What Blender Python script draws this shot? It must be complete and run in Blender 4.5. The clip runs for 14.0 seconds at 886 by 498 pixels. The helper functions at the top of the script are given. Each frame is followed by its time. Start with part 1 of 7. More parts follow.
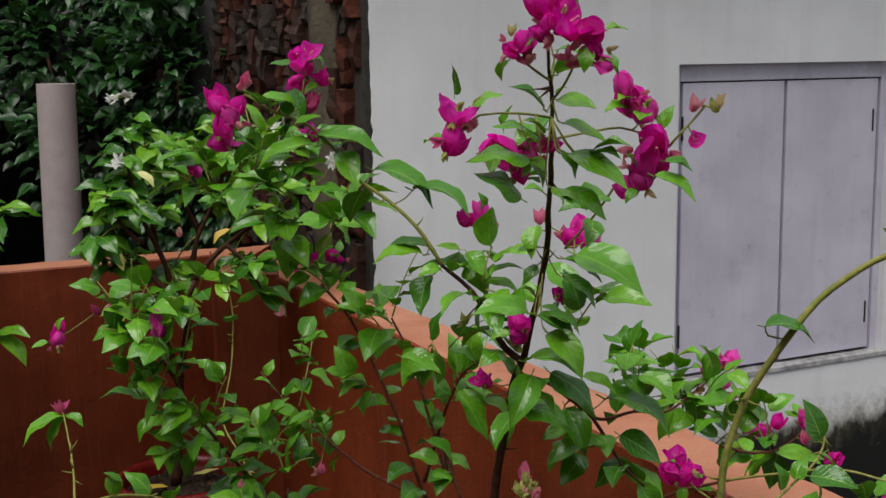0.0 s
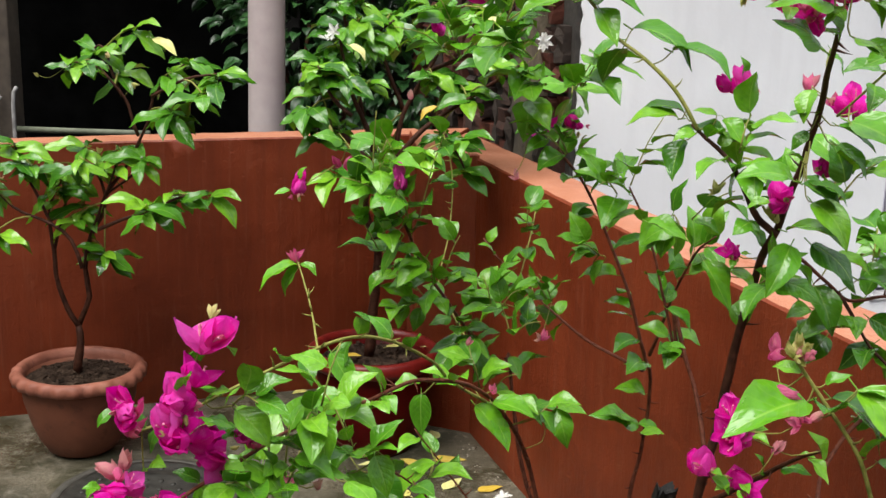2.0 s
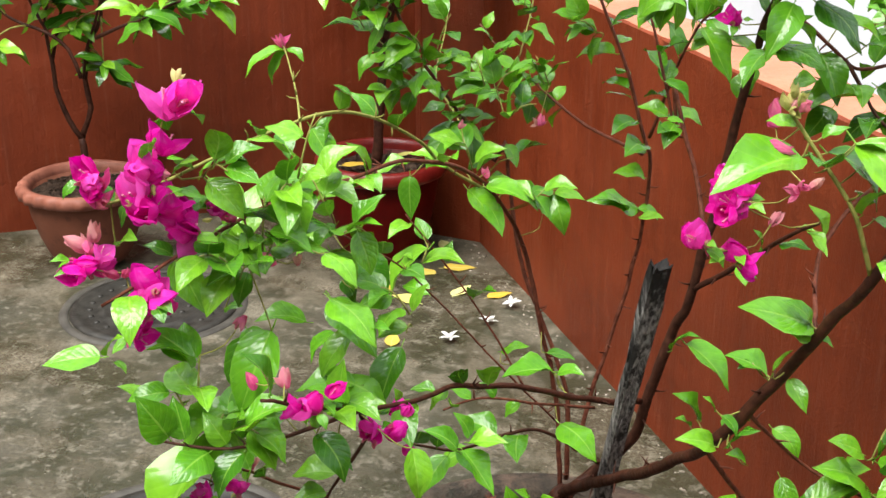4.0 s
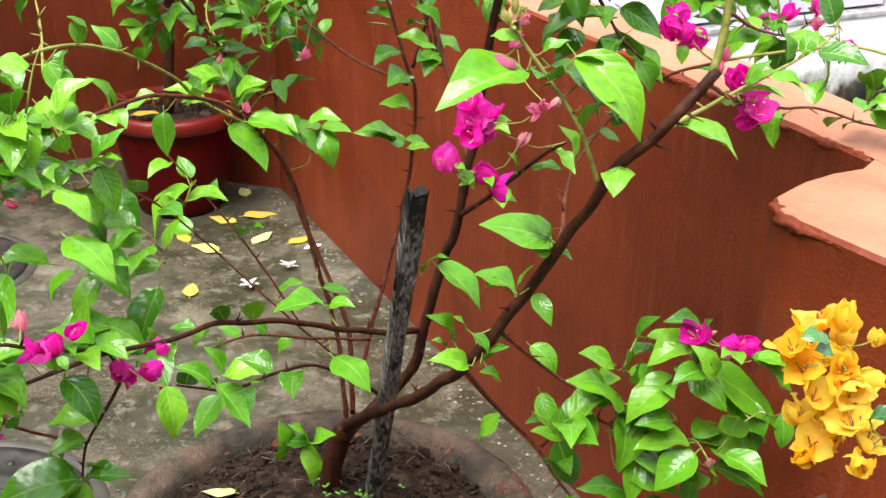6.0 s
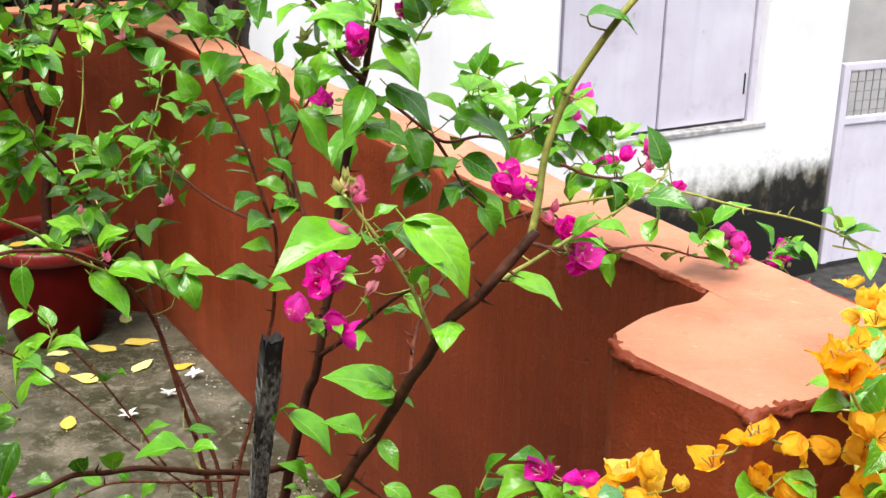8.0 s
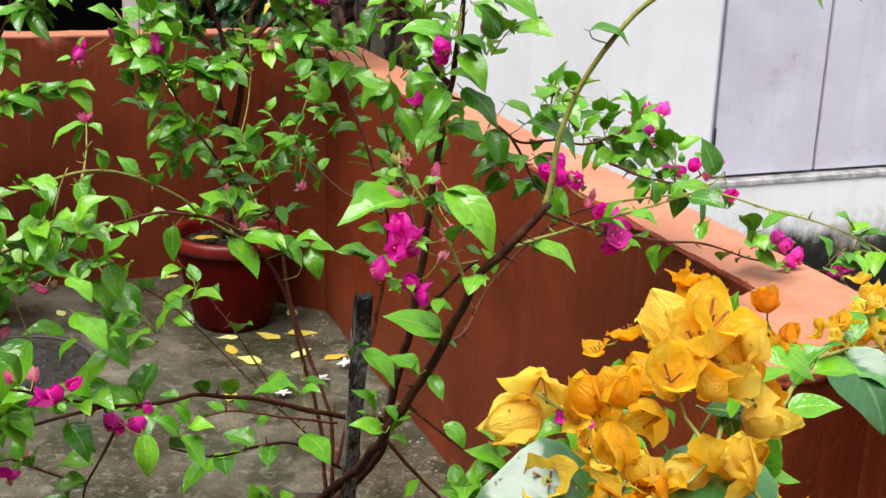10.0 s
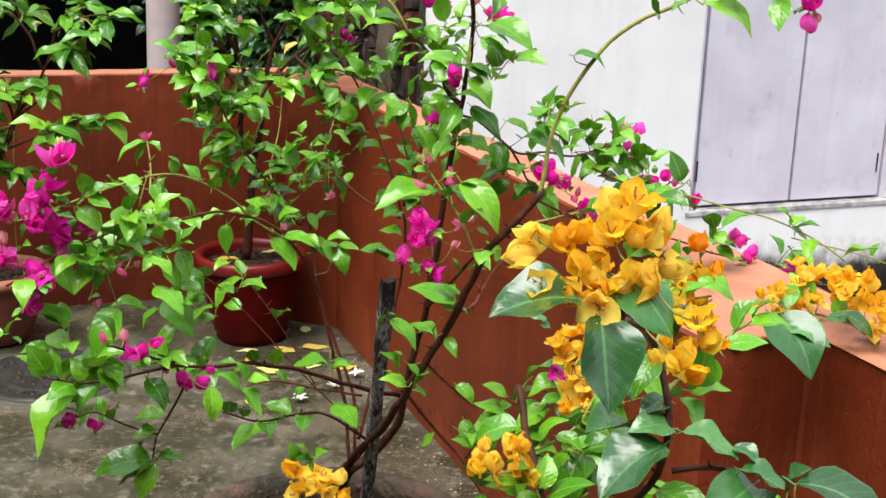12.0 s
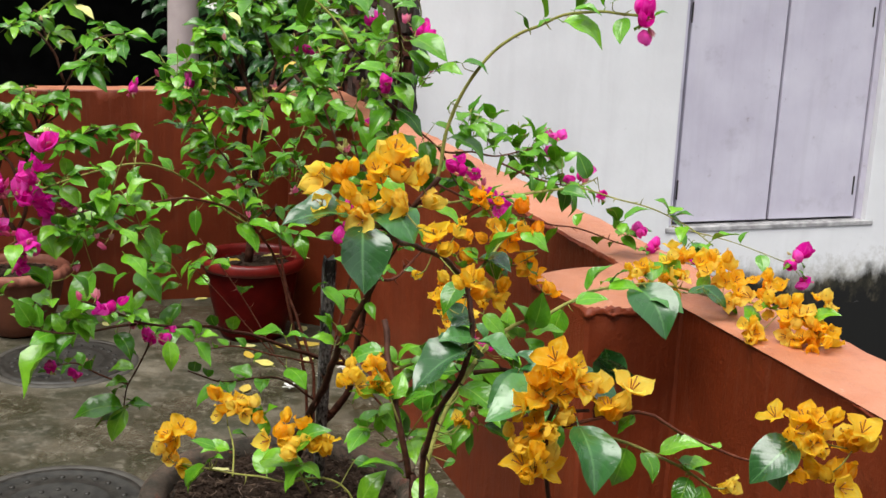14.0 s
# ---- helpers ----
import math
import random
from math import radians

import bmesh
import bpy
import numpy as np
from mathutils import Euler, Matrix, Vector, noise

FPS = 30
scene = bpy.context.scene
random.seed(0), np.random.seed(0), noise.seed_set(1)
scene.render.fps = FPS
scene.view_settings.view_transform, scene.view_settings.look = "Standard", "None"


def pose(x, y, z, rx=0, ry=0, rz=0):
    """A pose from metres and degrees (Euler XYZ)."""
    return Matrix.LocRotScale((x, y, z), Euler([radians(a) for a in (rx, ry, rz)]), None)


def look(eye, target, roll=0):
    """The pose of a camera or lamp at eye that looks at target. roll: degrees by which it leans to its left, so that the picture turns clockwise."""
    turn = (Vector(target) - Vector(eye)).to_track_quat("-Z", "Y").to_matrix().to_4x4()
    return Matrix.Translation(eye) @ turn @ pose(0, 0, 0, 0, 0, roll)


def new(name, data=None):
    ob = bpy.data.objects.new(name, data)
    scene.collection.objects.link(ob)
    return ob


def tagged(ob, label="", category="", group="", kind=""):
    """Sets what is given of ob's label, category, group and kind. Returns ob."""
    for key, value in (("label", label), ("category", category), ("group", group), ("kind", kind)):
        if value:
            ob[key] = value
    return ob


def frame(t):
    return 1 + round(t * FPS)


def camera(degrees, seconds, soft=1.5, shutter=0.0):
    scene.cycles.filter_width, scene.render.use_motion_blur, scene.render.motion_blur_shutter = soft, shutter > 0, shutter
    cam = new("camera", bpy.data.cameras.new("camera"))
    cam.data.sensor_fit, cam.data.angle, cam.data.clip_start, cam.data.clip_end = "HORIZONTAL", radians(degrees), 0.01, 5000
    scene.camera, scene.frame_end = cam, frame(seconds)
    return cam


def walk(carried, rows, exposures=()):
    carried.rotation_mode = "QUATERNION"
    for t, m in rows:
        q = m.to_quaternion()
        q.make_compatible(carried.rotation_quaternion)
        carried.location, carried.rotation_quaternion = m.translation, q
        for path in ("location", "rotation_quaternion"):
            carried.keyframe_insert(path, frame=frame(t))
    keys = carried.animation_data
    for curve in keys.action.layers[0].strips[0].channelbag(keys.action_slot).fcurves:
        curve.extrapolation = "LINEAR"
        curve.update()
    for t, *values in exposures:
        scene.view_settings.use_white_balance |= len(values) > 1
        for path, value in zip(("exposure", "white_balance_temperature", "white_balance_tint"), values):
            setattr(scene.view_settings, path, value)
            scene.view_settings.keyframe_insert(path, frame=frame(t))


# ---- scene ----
cam = camera(40.1, 14.0, soft=1.5)
ROWS = [
    (0.0, 0.0068, -0.0042, 1.5200, 0.252, -9.075, -0.712),
    (0.5, -0.0243, -0.0103, 1.5174, 3.319, -9.386, -0.867),
    (1.0, -0.0560, -0.0229, 1.5109, 5.629, -9.947, -0.035),
    (1.5, -0.0777, -0.0229, 1.4913, 6.490, -10.847, 1.111),
    (2.0, -0.0881, -0.0071, 1.4668, 8.229, -13.708, 1.304),
    (2.5, -0.0824, 0.0138, 1.4459, 9.626, -15.827, 1.330),
    (3.0, -0.0791, 0.0278, 1.4179, 10.972, -18.707, 0.750),
    (3.2, -0.0757, 0.0288, 1.4123, 10.962, -19.423, 0.641),
    (5.3, -0.0065, 0.0411, 1.3686, 3.278, -24.339, 1.328),
    (5.5, 0.0010, 0.0354, 1.3651, 2.478, -24.397, 1.664),
    (6.0, 0.0245, 0.0406, 1.3717, 0.385, -24.073, 1.009),
    (6.5, 0.0439, 0.0439, 1.3809, -1.756, -22.806, 0.931),
    (7.0, 0.0654, 0.0417, 1.4043, -2.854, -20.546, 0.172),
    (7.5, 0.0746, 0.0222, 1.4332, -4.512, -18.706, 0.848),
    (8.0, 0.0762, 0.0045, 1.4350, -4.618, -19.055, 1.189),
    (8.5, 0.0995, -0.0139, 1.4367, -3.596, -18.848, 1.113),
    (9.0, 0.1595, -0.0888, 1.4385, 1.764, -19.371, 1.292),
    (9.2, 0.1859, -0.1316, 1.4404, 4.348, -19.188, 0.949),
    (11.3, 0.2537, -0.4739, 1.4643, 5.520, -15.327, 2.060),
    (11.5, 0.2458, -0.5161, 1.4657, 5.341, -15.418, 1.635),
    (12.0, 0.2444, -0.6169, 1.4635, 5.026, -15.279, 1.890),
    (12.5, 0.2866, -0.6932, 1.4709, 2.699, -15.392, 2.518),
    (13.0, 0.3598, -0.7660, 1.4816, 3.594, -14.854, 2.489),
    (13.5, 0.4299, -0.8326, 1.4804, 6.084, -14.377, 2.296),
    (14.0, 0.4867, -0.9297, 1.4704, 7.168, -13.912, 2.419),
]


def aimed(x, y, z, yaw, pitch, roll):
    """The camera at a place, turned by yaw to the left, pitch up and roll, in degrees."""
    yaw, pitch = radians(yaw), radians(pitch)
    ahead = Vector((-math.sin(yaw) * math.cos(pitch), math.cos(yaw) * math.cos(pitch), math.sin(pitch)))
    eye = Vector((x, y, z))
    return look(eye, eye + ahead, roll)


EXPOSURES = [(0.0, -0.32), (0.5, -0.08), (1.0, 0.14), (1.5, 0.46), (2.0, 0.62), (2.5, 1.06), (3.2, 1.15), (5.5, 1.36), (7.0, 1.38), (8.0, 1.2), (8.5, 1.06),
             (9.0, 0.8), (11.5, 0.93), (13.0, 0.9), (14.0, 0.6)]
walk(cam, [(t, aimed(x, y, z, yaw, pitch, roll)) for t, x, y, z, yaw, pitch, roll in ROWS], EXPOSURES)

# ---- light: a bright overcast sky after rain ----
world = bpy.data.worlds.new("sky")
scene.world = world
world.use_nodes = True
wn, wl = world.node_tree.nodes, world.node_tree.links
sky = wn.new("ShaderNodeTexSky")
sky.sky_type, sky.sun_disc = "NISHITA", False
sky.sun_elevation, sky.sun_rotation = radians(70), radians(210)
sky.air_density, sky.dust_density, sky.ozone_density = 1.0, 5.0, 1.0
haze = wn.new("ShaderNodeMixRGB")
haze.blend_type, haze.inputs[0].default_value = "MIX", 0.75
haze.inputs[2].default_value = (9.6, 9.9, 10.4, 1)
wl.new(sky.outputs[0], haze.inputs[1])
wl.new(haze.outputs[0], wn["Background"].inputs[0])
wn["Background"].inputs[1].default_value = 0.088
sun_data = bpy.data.lights.new("sun", "SUN")
sun_data.energy, sun_data.angle, sun_data.color = 4.05, radians(48), (1.0, 0.97, 0.93)
sun = new("sun", sun_data)
sun.matrix_world = look((-1.6, -1.2, 8.0), (0.0, 1.5, 0.5))


# ---- materials ----
class Mat:
    """A node material with short calls for the usual pieces."""

    def __init__(self, name, rough=0.6, spec=0.5, metal=0.0):
        self.m = bpy.data.materials.new(name)
        self.m.use_nodes = True
        self.n, self.l = self.m.node_tree.nodes, self.m.node_tree.links
        self.b = self.n["Principled BSDF"]
        self.b.inputs["Roughness"].default_value = rough
        self.b.inputs["Metallic"].default_value = metal
        self.b.inputs["Specular IOR Level"].default_value = spec
        self.coord = self.n.new("ShaderNodeTexCoord")

    def map(self, kind="Object", scale=(1, 1, 1)):
        mp = self.n.new("ShaderNodeMapping")
        mp.inputs["Scale"].default_value = scale
        self.l.new(self.coord.outputs[kind], mp.inputs[0])
        return mp.outputs[0]

    def noise(self, scale, detail=5, rough=0.55, vec=None, distort=0.0):
        nz = self.n.new("ShaderNodeTexNoise")
        nz.inputs["Scale"].default_value, nz.inputs["Detail"].default_value = scale, detail
        nz.inputs["Roughness"].default_value, nz.inputs["Distortion"].default_value = rough, distort
        self.l.new(vec if vec else self.coord.outputs["Object"], nz.inputs["Vector"])
        return nz.outputs[0]

    def voronoi(self, scale, vec=None, feature="F1"):
        v = self.n.new("ShaderNodeTexVoronoi")
        v.feature = feature
        v.inputs["Scale"].default_value = scale
        self.l.new(vec if vec else self.coord.outputs["Object"], v.inputs["Vector"])
        return v.outputs[0]

    def ramp(self, fac, stops, mode="LINEAR"):
        r = self.n.new("ShaderNodeValToRGB")
        r.color_ramp.interpolation = mode
        e = r.color_ramp.elements
        while len(e) < len(stops):
            e.new(0.5)
        for k, (p, c) in enumerate(stops):
            e[k].position = p
            e[k].color = (*c, 1) if isinstance(c, tuple) else (c, c, c, 1)
        self.l.new(fac, r.inputs[0])
        return r.outputs[0]

    def mix(self, fac, a, b, mode="MIX"):
        mx = self.n.new("ShaderNodeMixRGB")
        mx.blend_type = mode
        for k, v in enumerate((fac, a, b)):
            if isinstance(v, (int, float)):
                mx.inputs[k].default_value = v if k == 0 else (v, v, v, 1)
            elif isinstance(v, tuple):
                mx.inputs[k].default_value = (*v, 1)
            else:
                self.l.new(v, mx.inputs[k])
        return mx.outputs[0]

    def math(self, op, a, b=0.0):
        mt = self.n.new("ShaderNodeMath")
        mt.operation = op
        for k, v in enumerate((a, b)):
            if isinstance(v, (int, float)):
                mt.inputs[k].default_value = v
            else:
                self.l.new(v, mt.inputs[k])
        return mt.outputs[0]

    def random(self):
        return self.n.new("ShaderNodeObjectInfo").outputs["Random"]

    def island(self):
        return self.n.new("ShaderNodeNewGeometry").outputs["Random Per Island"]

    def axis(self, k, kind="Object"):
        s = self.n.new("ShaderNodeSeparateXYZ")
        self.l.new(self.coord.outputs[kind], s.inputs[0])
        return s.outputs[k]

    def colour(self, v):
        if isinstance(v, tuple):
            self.b.inputs["Base Color"].default_value = (*v, 1)
        else:
            self.l.new(v, self.b.inputs["Base Color"])
        return self

    def rough(self, v):
        self.l.new(v, self.b.inputs["Roughness"])
        return self

    def bump(self, height, strength=0.3, dist=0.01):
        bp = self.n.new("ShaderNodeBump")
        bp.inputs["Strength"].default_value, bp.inputs["Distance"].default_value = strength, dist
        self.l.new(height, bp.inputs["Height"])
        self.l.new(bp.outputs[0], self.b.inputs["Normal"])
        return self

    def translucent(self, amount, tint):
        tr = self.n.new("ShaderNodeBsdfTranslucent")
        if isinstance(tint, tuple):
            tr.inputs[0].default_value = (*tint, 1)
        else:
            self.l.new(tint, tr.inputs[0])
        ms = self.n.new("ShaderNodeMixShader")
        ms.inputs[0].default_value = amount
        self.l.new(self.b.outputs[0], ms.inputs[1])
        self.l.new(tr.outputs[0], ms.inputs[2])
        self.l.new(ms.outputs[0], self.n["Material Output"].inputs["Surface"])
        return self


def red_plaster(name="red_oxide_paint", top_light=0.0):
    m = Mat(name, spec=0.32)
    big = m.noise(3.0, 6)
    streak = m.noise(1.0, 5, vec=m.map(scale=(26, 26, 1.6)))
    fine = m.noise(150, 5, 0.65)
    c = m.ramp(big, [(0.3, (0.116, 0.0172, 0.0038)), (0.7, (0.188, 0.0315, 0.0070))])
    c = m.mix(m.ramp(streak, [(0.45, 0.0), (0.8, 0.35)]), c, (0.066, 0.0125, 0.004))
    c = m.mix(m.ramp(m.noise(14, 6), [(0.62, 0.0), (0.75, 0.35)]), c, (0.18, 0.05, 0.019))
    # pale tone paints the sky light on top faces; patches and flecks are marks
    if top_light:
        c = m.mix(top_light, c, m.ramp(m.noise(7, 6), [(0.3, (0.37, 0.142, 0.074)), (0.7, (0.48, 0.22, 0.132))]))
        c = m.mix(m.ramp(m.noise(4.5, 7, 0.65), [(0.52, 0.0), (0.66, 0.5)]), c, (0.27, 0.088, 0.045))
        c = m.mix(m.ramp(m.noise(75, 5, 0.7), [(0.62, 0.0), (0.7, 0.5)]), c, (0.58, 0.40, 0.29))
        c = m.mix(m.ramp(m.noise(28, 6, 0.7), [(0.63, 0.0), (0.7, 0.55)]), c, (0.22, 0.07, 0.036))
    pit = m.ramp(m.math("ADD", m.voronoi(23), m.math("MULTIPLY", m.noise(5, 3), 0.22)), [(0.12, 0.0), (0.24, 1.0)])
    c = m.mix(m.ramp(m.noise(1.0, 4, vec=m.map(scale=(60, 60, 4))), [(0.56, 0.0), (0.74, 0.3)]), c, (0.21, 0.072, 0.038))
    m.colour(c).rough(m.ramp(big, [(0.3, 0.42), (0.7, 0.6)]))
    h = m.math("ADD", m.math("ADD", m.math("MULTIPLY", m.noise(22, 5), 0.45), m.math("MULTIPLY", m.noise(6, 3), 1.8)), m.math("ADD", m.math("MULTIPLY", fine, 0.4), m.math("MULTIPLY", pit, 0.22)))
    return m.bump(m.math("ADD", h, m.math("MULTIPLY", m.noise(1.0, 3, vec=m.map(scale=(55, 55, 3))), 0.5)), 0.62, 0.007).m


def white_plaster():
    m = Mat("limewash", rough=0.75, spec=0.3)
    c = m.ramp(m.noise(2.2, 6), [(0.3, (0.70, 0.705, 0.715)), (0.65, (0.81, 0.82, 0.83))])
    c = m.mix(m.ramp(m.noise(1, 6, vec=m.map(scale=(9, 9, 0.7))), [(0.5, 0.0), (0.8, 0.35)]), c, (0.56, 0.55, 0.56))
    # black mould climbs the foot of the wall
    edge = m.math("ADD", m.axis(2), m.math("MULTIPLY", m.math("SUBTRACT", m.noise(1, 7, 0.65, vec=m.map(scale=(7, 7, 4))), 0.5), 0.36))
    foot = m.ramp(edge, [(0.07, 1.0), (0.15, 0.0)])
    edge_two = m.math("ADD", m.axis(2), m.math("MULTIPLY", m.math("SUBTRACT", m.noise(16, 7, 0.7), 0.5), 0.45))
    c = m.mix(m.ramp(edge_two, [(0.05, 0.75), (0.21, 0.0)]), c, (0.3, 0.28, 0.22))
    damp = m.ramp(m.noise(1, 7, 0.7, vec=m.map(scale=(10, 10, 5))), [(0.36, (0.006, 0.006, 0.004)), (0.5, (0.03, 0.027, 0.017)), (0.62, (0.10, 0.088, 0.058)), (0.76, (0.2, 0.18, 0.13))])
    c = m.mix(foot, c, damp)
    blot = m.math("ADD", m.axis(2), m.math("MULTIPLY", m.math("SUBTRACT", m.noise(6, 7, 0.7), 0.5), 0.7))
    c = m.mix(m.ramp(blot, [(-0.02, 1.0), (0.06, 0.0)]), c, (0.007, 0.007, 0.006))
    # a few scuffs higher up
    c = m.mix(m.ramp(m.noise(11, 7, 0.7), [(0.68, 0.0), (0.76, 0.5)]), c, (0.42, 0.41, 0.40))
    m.colour(c)
    return m.bump(m.noise(30, 6), 0.25, 0.004).m


def shutter_paint():
    m = Mat("lilac_shutter_paint", rough=0.5, spec=0.4)
    c = m.ramp(m.noise(3.5, 6), [(0.3, (0.52, 0.49, 0.585)), (0.7, (0.65, 0.63, 0.715))])
    c = m.mix(m.ramp(m.noise(1, 6, vec=m.map(scale=(22, 22, 1.6))), [(0.5, 0.0), (0.75, 0.22)]), c, (0.40, 0.38, 0.44))
    c = m.mix(m.ramp(m.noise(1, 6, vec=m.map(scale=(9, 9, 2.6))), [(0.5, 0.0), (0.75, 0.25)]), c, (0.70, 0.68, 0.73))
    c = m.mix(m.ramp(m.noise(6, 7, 0.7), [(0.56, 0.0), (0.7, 0.4)]), c, (0.36, 0.33, 0.38))
    c = m.mix(m.ramp(m.noise(24, 6, 0.7), [(0.66, 0.0), (0.72, 0.55)]), c, (0.25, 0.2, 0.22))
    m.colour(c)
    return m.bump(m.noise(1, 4, vec=m.map(scale=(120, 120, 6))), 0.2, 0.003).m


def wet_cement():
    m = Mat("wet_cement", spec=0.5)
    big = m.noise(2.1, 7, 0.62)
    mid = m.noise(7, 6, 0.6)
    c = m.ramp(big, [(0.36, (0.034, 0.031, 0.019)), (0.5, (0.092, 0.081, 0.055)), (0.64, (0.175, 0.155, 0.112))])
    # moss and damp lie in blotches of a hand's width, with crumbled edges
    c = m.mix(m.ramp(mid, [(0.45, 0.0), (0.58, 0.9)]), c, (0.026, 0.028, 0.013))
    c = m.mix(m.ramp(m.noise(3.4, 7, 0.65), [(0.52, 0.0), (0.62, 0.8)]), c, (0.034, 0.034, 0.017))
    c = m.mix(m.ramp(m.noise(45, 4), [(0.56, 0.0), (0.68, 0.6)]), c, (0.19, 0.172, 0.135))
    c = m.mix(m.ramp(m.voronoi(38), [(0.03, 0.75), (0.075, 0.0)]), c, (0.40, 0.36, 0.29))
    c = m.mix(m.ramp(m.noise(130, 5, 0.7), [(0.42, 0.7), (0.56, 0.0)]), c, (0.03, 0.028, 0.018))
    c = m.mix(m.ramp(m.noise(19, 6, 0.7), [(0.55, 0.0), (0.65, 0.6)]), c, (0.17, 0.155, 0.118))
    m.colour(c).rough(m.ramp(m.noise(2.3, 6), [(0.4, 0.12), (0.6, 0.55)]))
    h = m.math("ADD", m.math("MULTIPLY", mid, 0.5), m.math("MULTIPLY", m.noise(90, 6, 0.7), 0.5))
    return m.bump(h, 0.6, 0.008).m


def clay(name, dark, light, rough=0.6):
    m = Mat(name, spec=0.3, rough=rough)
    c = m.ramp(m.noise(9, 6), [(0.3, dark), (0.7, light)])
    c = m.mix(m.ramp(m.noise(30, 6), [(0.58, 0.0), (0.7, 0.5)]), c, (dark[0] * 0.55, dark[1] * 0.6, dark[2] * 0.7))
    return m.colour(c).bump(m.noise(60, 5), 0.3, 0.003).m


def mossy_pot():
    m = Mat("weathered_cement_pot", rough=0.7, spec=0.35)
    c = m.ramp(m.noise(11, 7, 0.7), [(0.34, (0.018, 0.016, 0.010)), (0.5, (0.06, 0.044, 0.030)), (0.66, (0.14, 0.088, 0.060))])
    c = m.mix(m.ramp(m.noise(48, 6, 0.7), [(0.54, 0.0), (0.62, 0.7)]), c, (0.016, 0.014, 0.010))
    c = m.mix(m.ramp(m.noise(13.0, 7, 0.75), [(0.58, 0.0), (0.64, 0.85)]), c, m.ramp(m.noise(70, 4), [(0.4, (0.10, 0.03, 0.018)), (0.6, (0.30, 0.085, 0.045))]))
    c = m.mix(m.ramp(m.noise(5.5, 6, 0.7), [(0.36, 0.85), (0.46, 0.0)]), c, (0.014, 0.018, 0.007))
    return m.colour(c).bump(m.math("ADD", m.noise(30, 6, 0.7), m.math("MULTIPLY", m.noise(130, 5, 0.7), 0.4)), 1.0, 0.012).m


def soil():
    m = Mat("wet_soil", rough=0.9, spec=0.12)
    c = m.ramp(m.noise(30, 7, 0.7), [(0.32, (0.009, 0.006, 0.004)), (0.52, (0.042, 0.026, 0.017)), (0.7, (0.11, 0.075, 0.052))])
    return m.colour(c).bump(m.noise(45, 8, 0.7), 1.0, 0.02).m


def plain(name, a, b, scale=20, rough=0.5, spec=0.5, bump=0.15, metal=0.0, dist=0.003):
    m = Mat(name, rough=rough, spec=spec, metal=metal)
    return m.colour(m.ramp(m.noise(scale, 6), [(0.3, a), (0.7, b)])).bump(m.noise(scale * 3, 5), bump, dist).m


def bark(name, a, b, scale=70):
    m = Mat(name, rough=0.55, spec=0.12)
    c = m.ramp(m.noise(scale, 6), [(0.3, a), (0.7, b)])
    return m.colour(c).bump(m.noise(scale * 1.6, 5), 0.7, 0.003).m


def leaf_material(name, dark, mid, light, rib, rough=0.13, spec=0.48, through_light=0.17, per_island=False, relief=0.42):
    m = Mat(name, spec=spec)
    pick = m.island() if per_island else m.random()
    c = m.ramp(pick, [(0.0, dark), (0.45, mid), (1.0, light)])
    u = m.math("ABSOLUTE", m.math("SUBTRACT", m.axis(0, "UV"), 0.5))
    v = m.axis(1, "UV")
    cloud = m.noise(3.0, 4, vec=m.map("UV", (1.0, 1.5, 1)))
    c = m.mix(m.ramp(cloud, [(0.38, 0.0), (0.68, 0.45)]), c, dark)
    # side veins run forward from the midrib
    vein = m.math("ABSOLUTE", m.math("SUBTRACT", m.math("FRACT", m.math("SUBTRACT", m.math("MULTIPLY", v, 7.0), m.math("MULTIPLY", u, 4.0))), 0.5))
    c = m.mix(m.ramp(vein, [(0.0, 0.16), (0.1, 0.0)]), c, rib)
    c = m.mix(m.ramp(u, [(0.008, 0.6), (0.04, 0.0)]), c, rib)
    c = m.mix(m.ramp(u, [(0.46, 0.0), (0.5, 0.25)]), c, rib)
    m.colour(c).rough(m.ramp(cloud, [(0.35, rough), (0.65, rough + 0.14)]))
    h = m.math("ADD", m.math("MULTIPLY", m.ramp(vein, [(0.0, 0.0), (0.3, 1.0)]), 0.35), m.math("MULTIPLY", m.ramp(u, [(0.0, 0.0), (0.07, 1.0)]), 0.5))
    h = m.math("ADD", h, m.math("MULTIPLY", m.noise(2.2, 2, vec=m.map("UV", (1.2, 1.5, 1))), 3.2))
    # beads of rain
    bead = m.ramp(m.voronoi(15.0, vec=m.map("UV", (0.6, 1.0, 1))), [(0.06, 1.0), (0.17, 0.0)])
    m.bump(m.math("ADD", h, m.math("MULTIPLY", bead, 2.2)), relief, 0.0012)
    return m.translucent(through_light, m.mix(1.0, c, (1.0, 1.0, 0.4), "MULTIPLY")).m


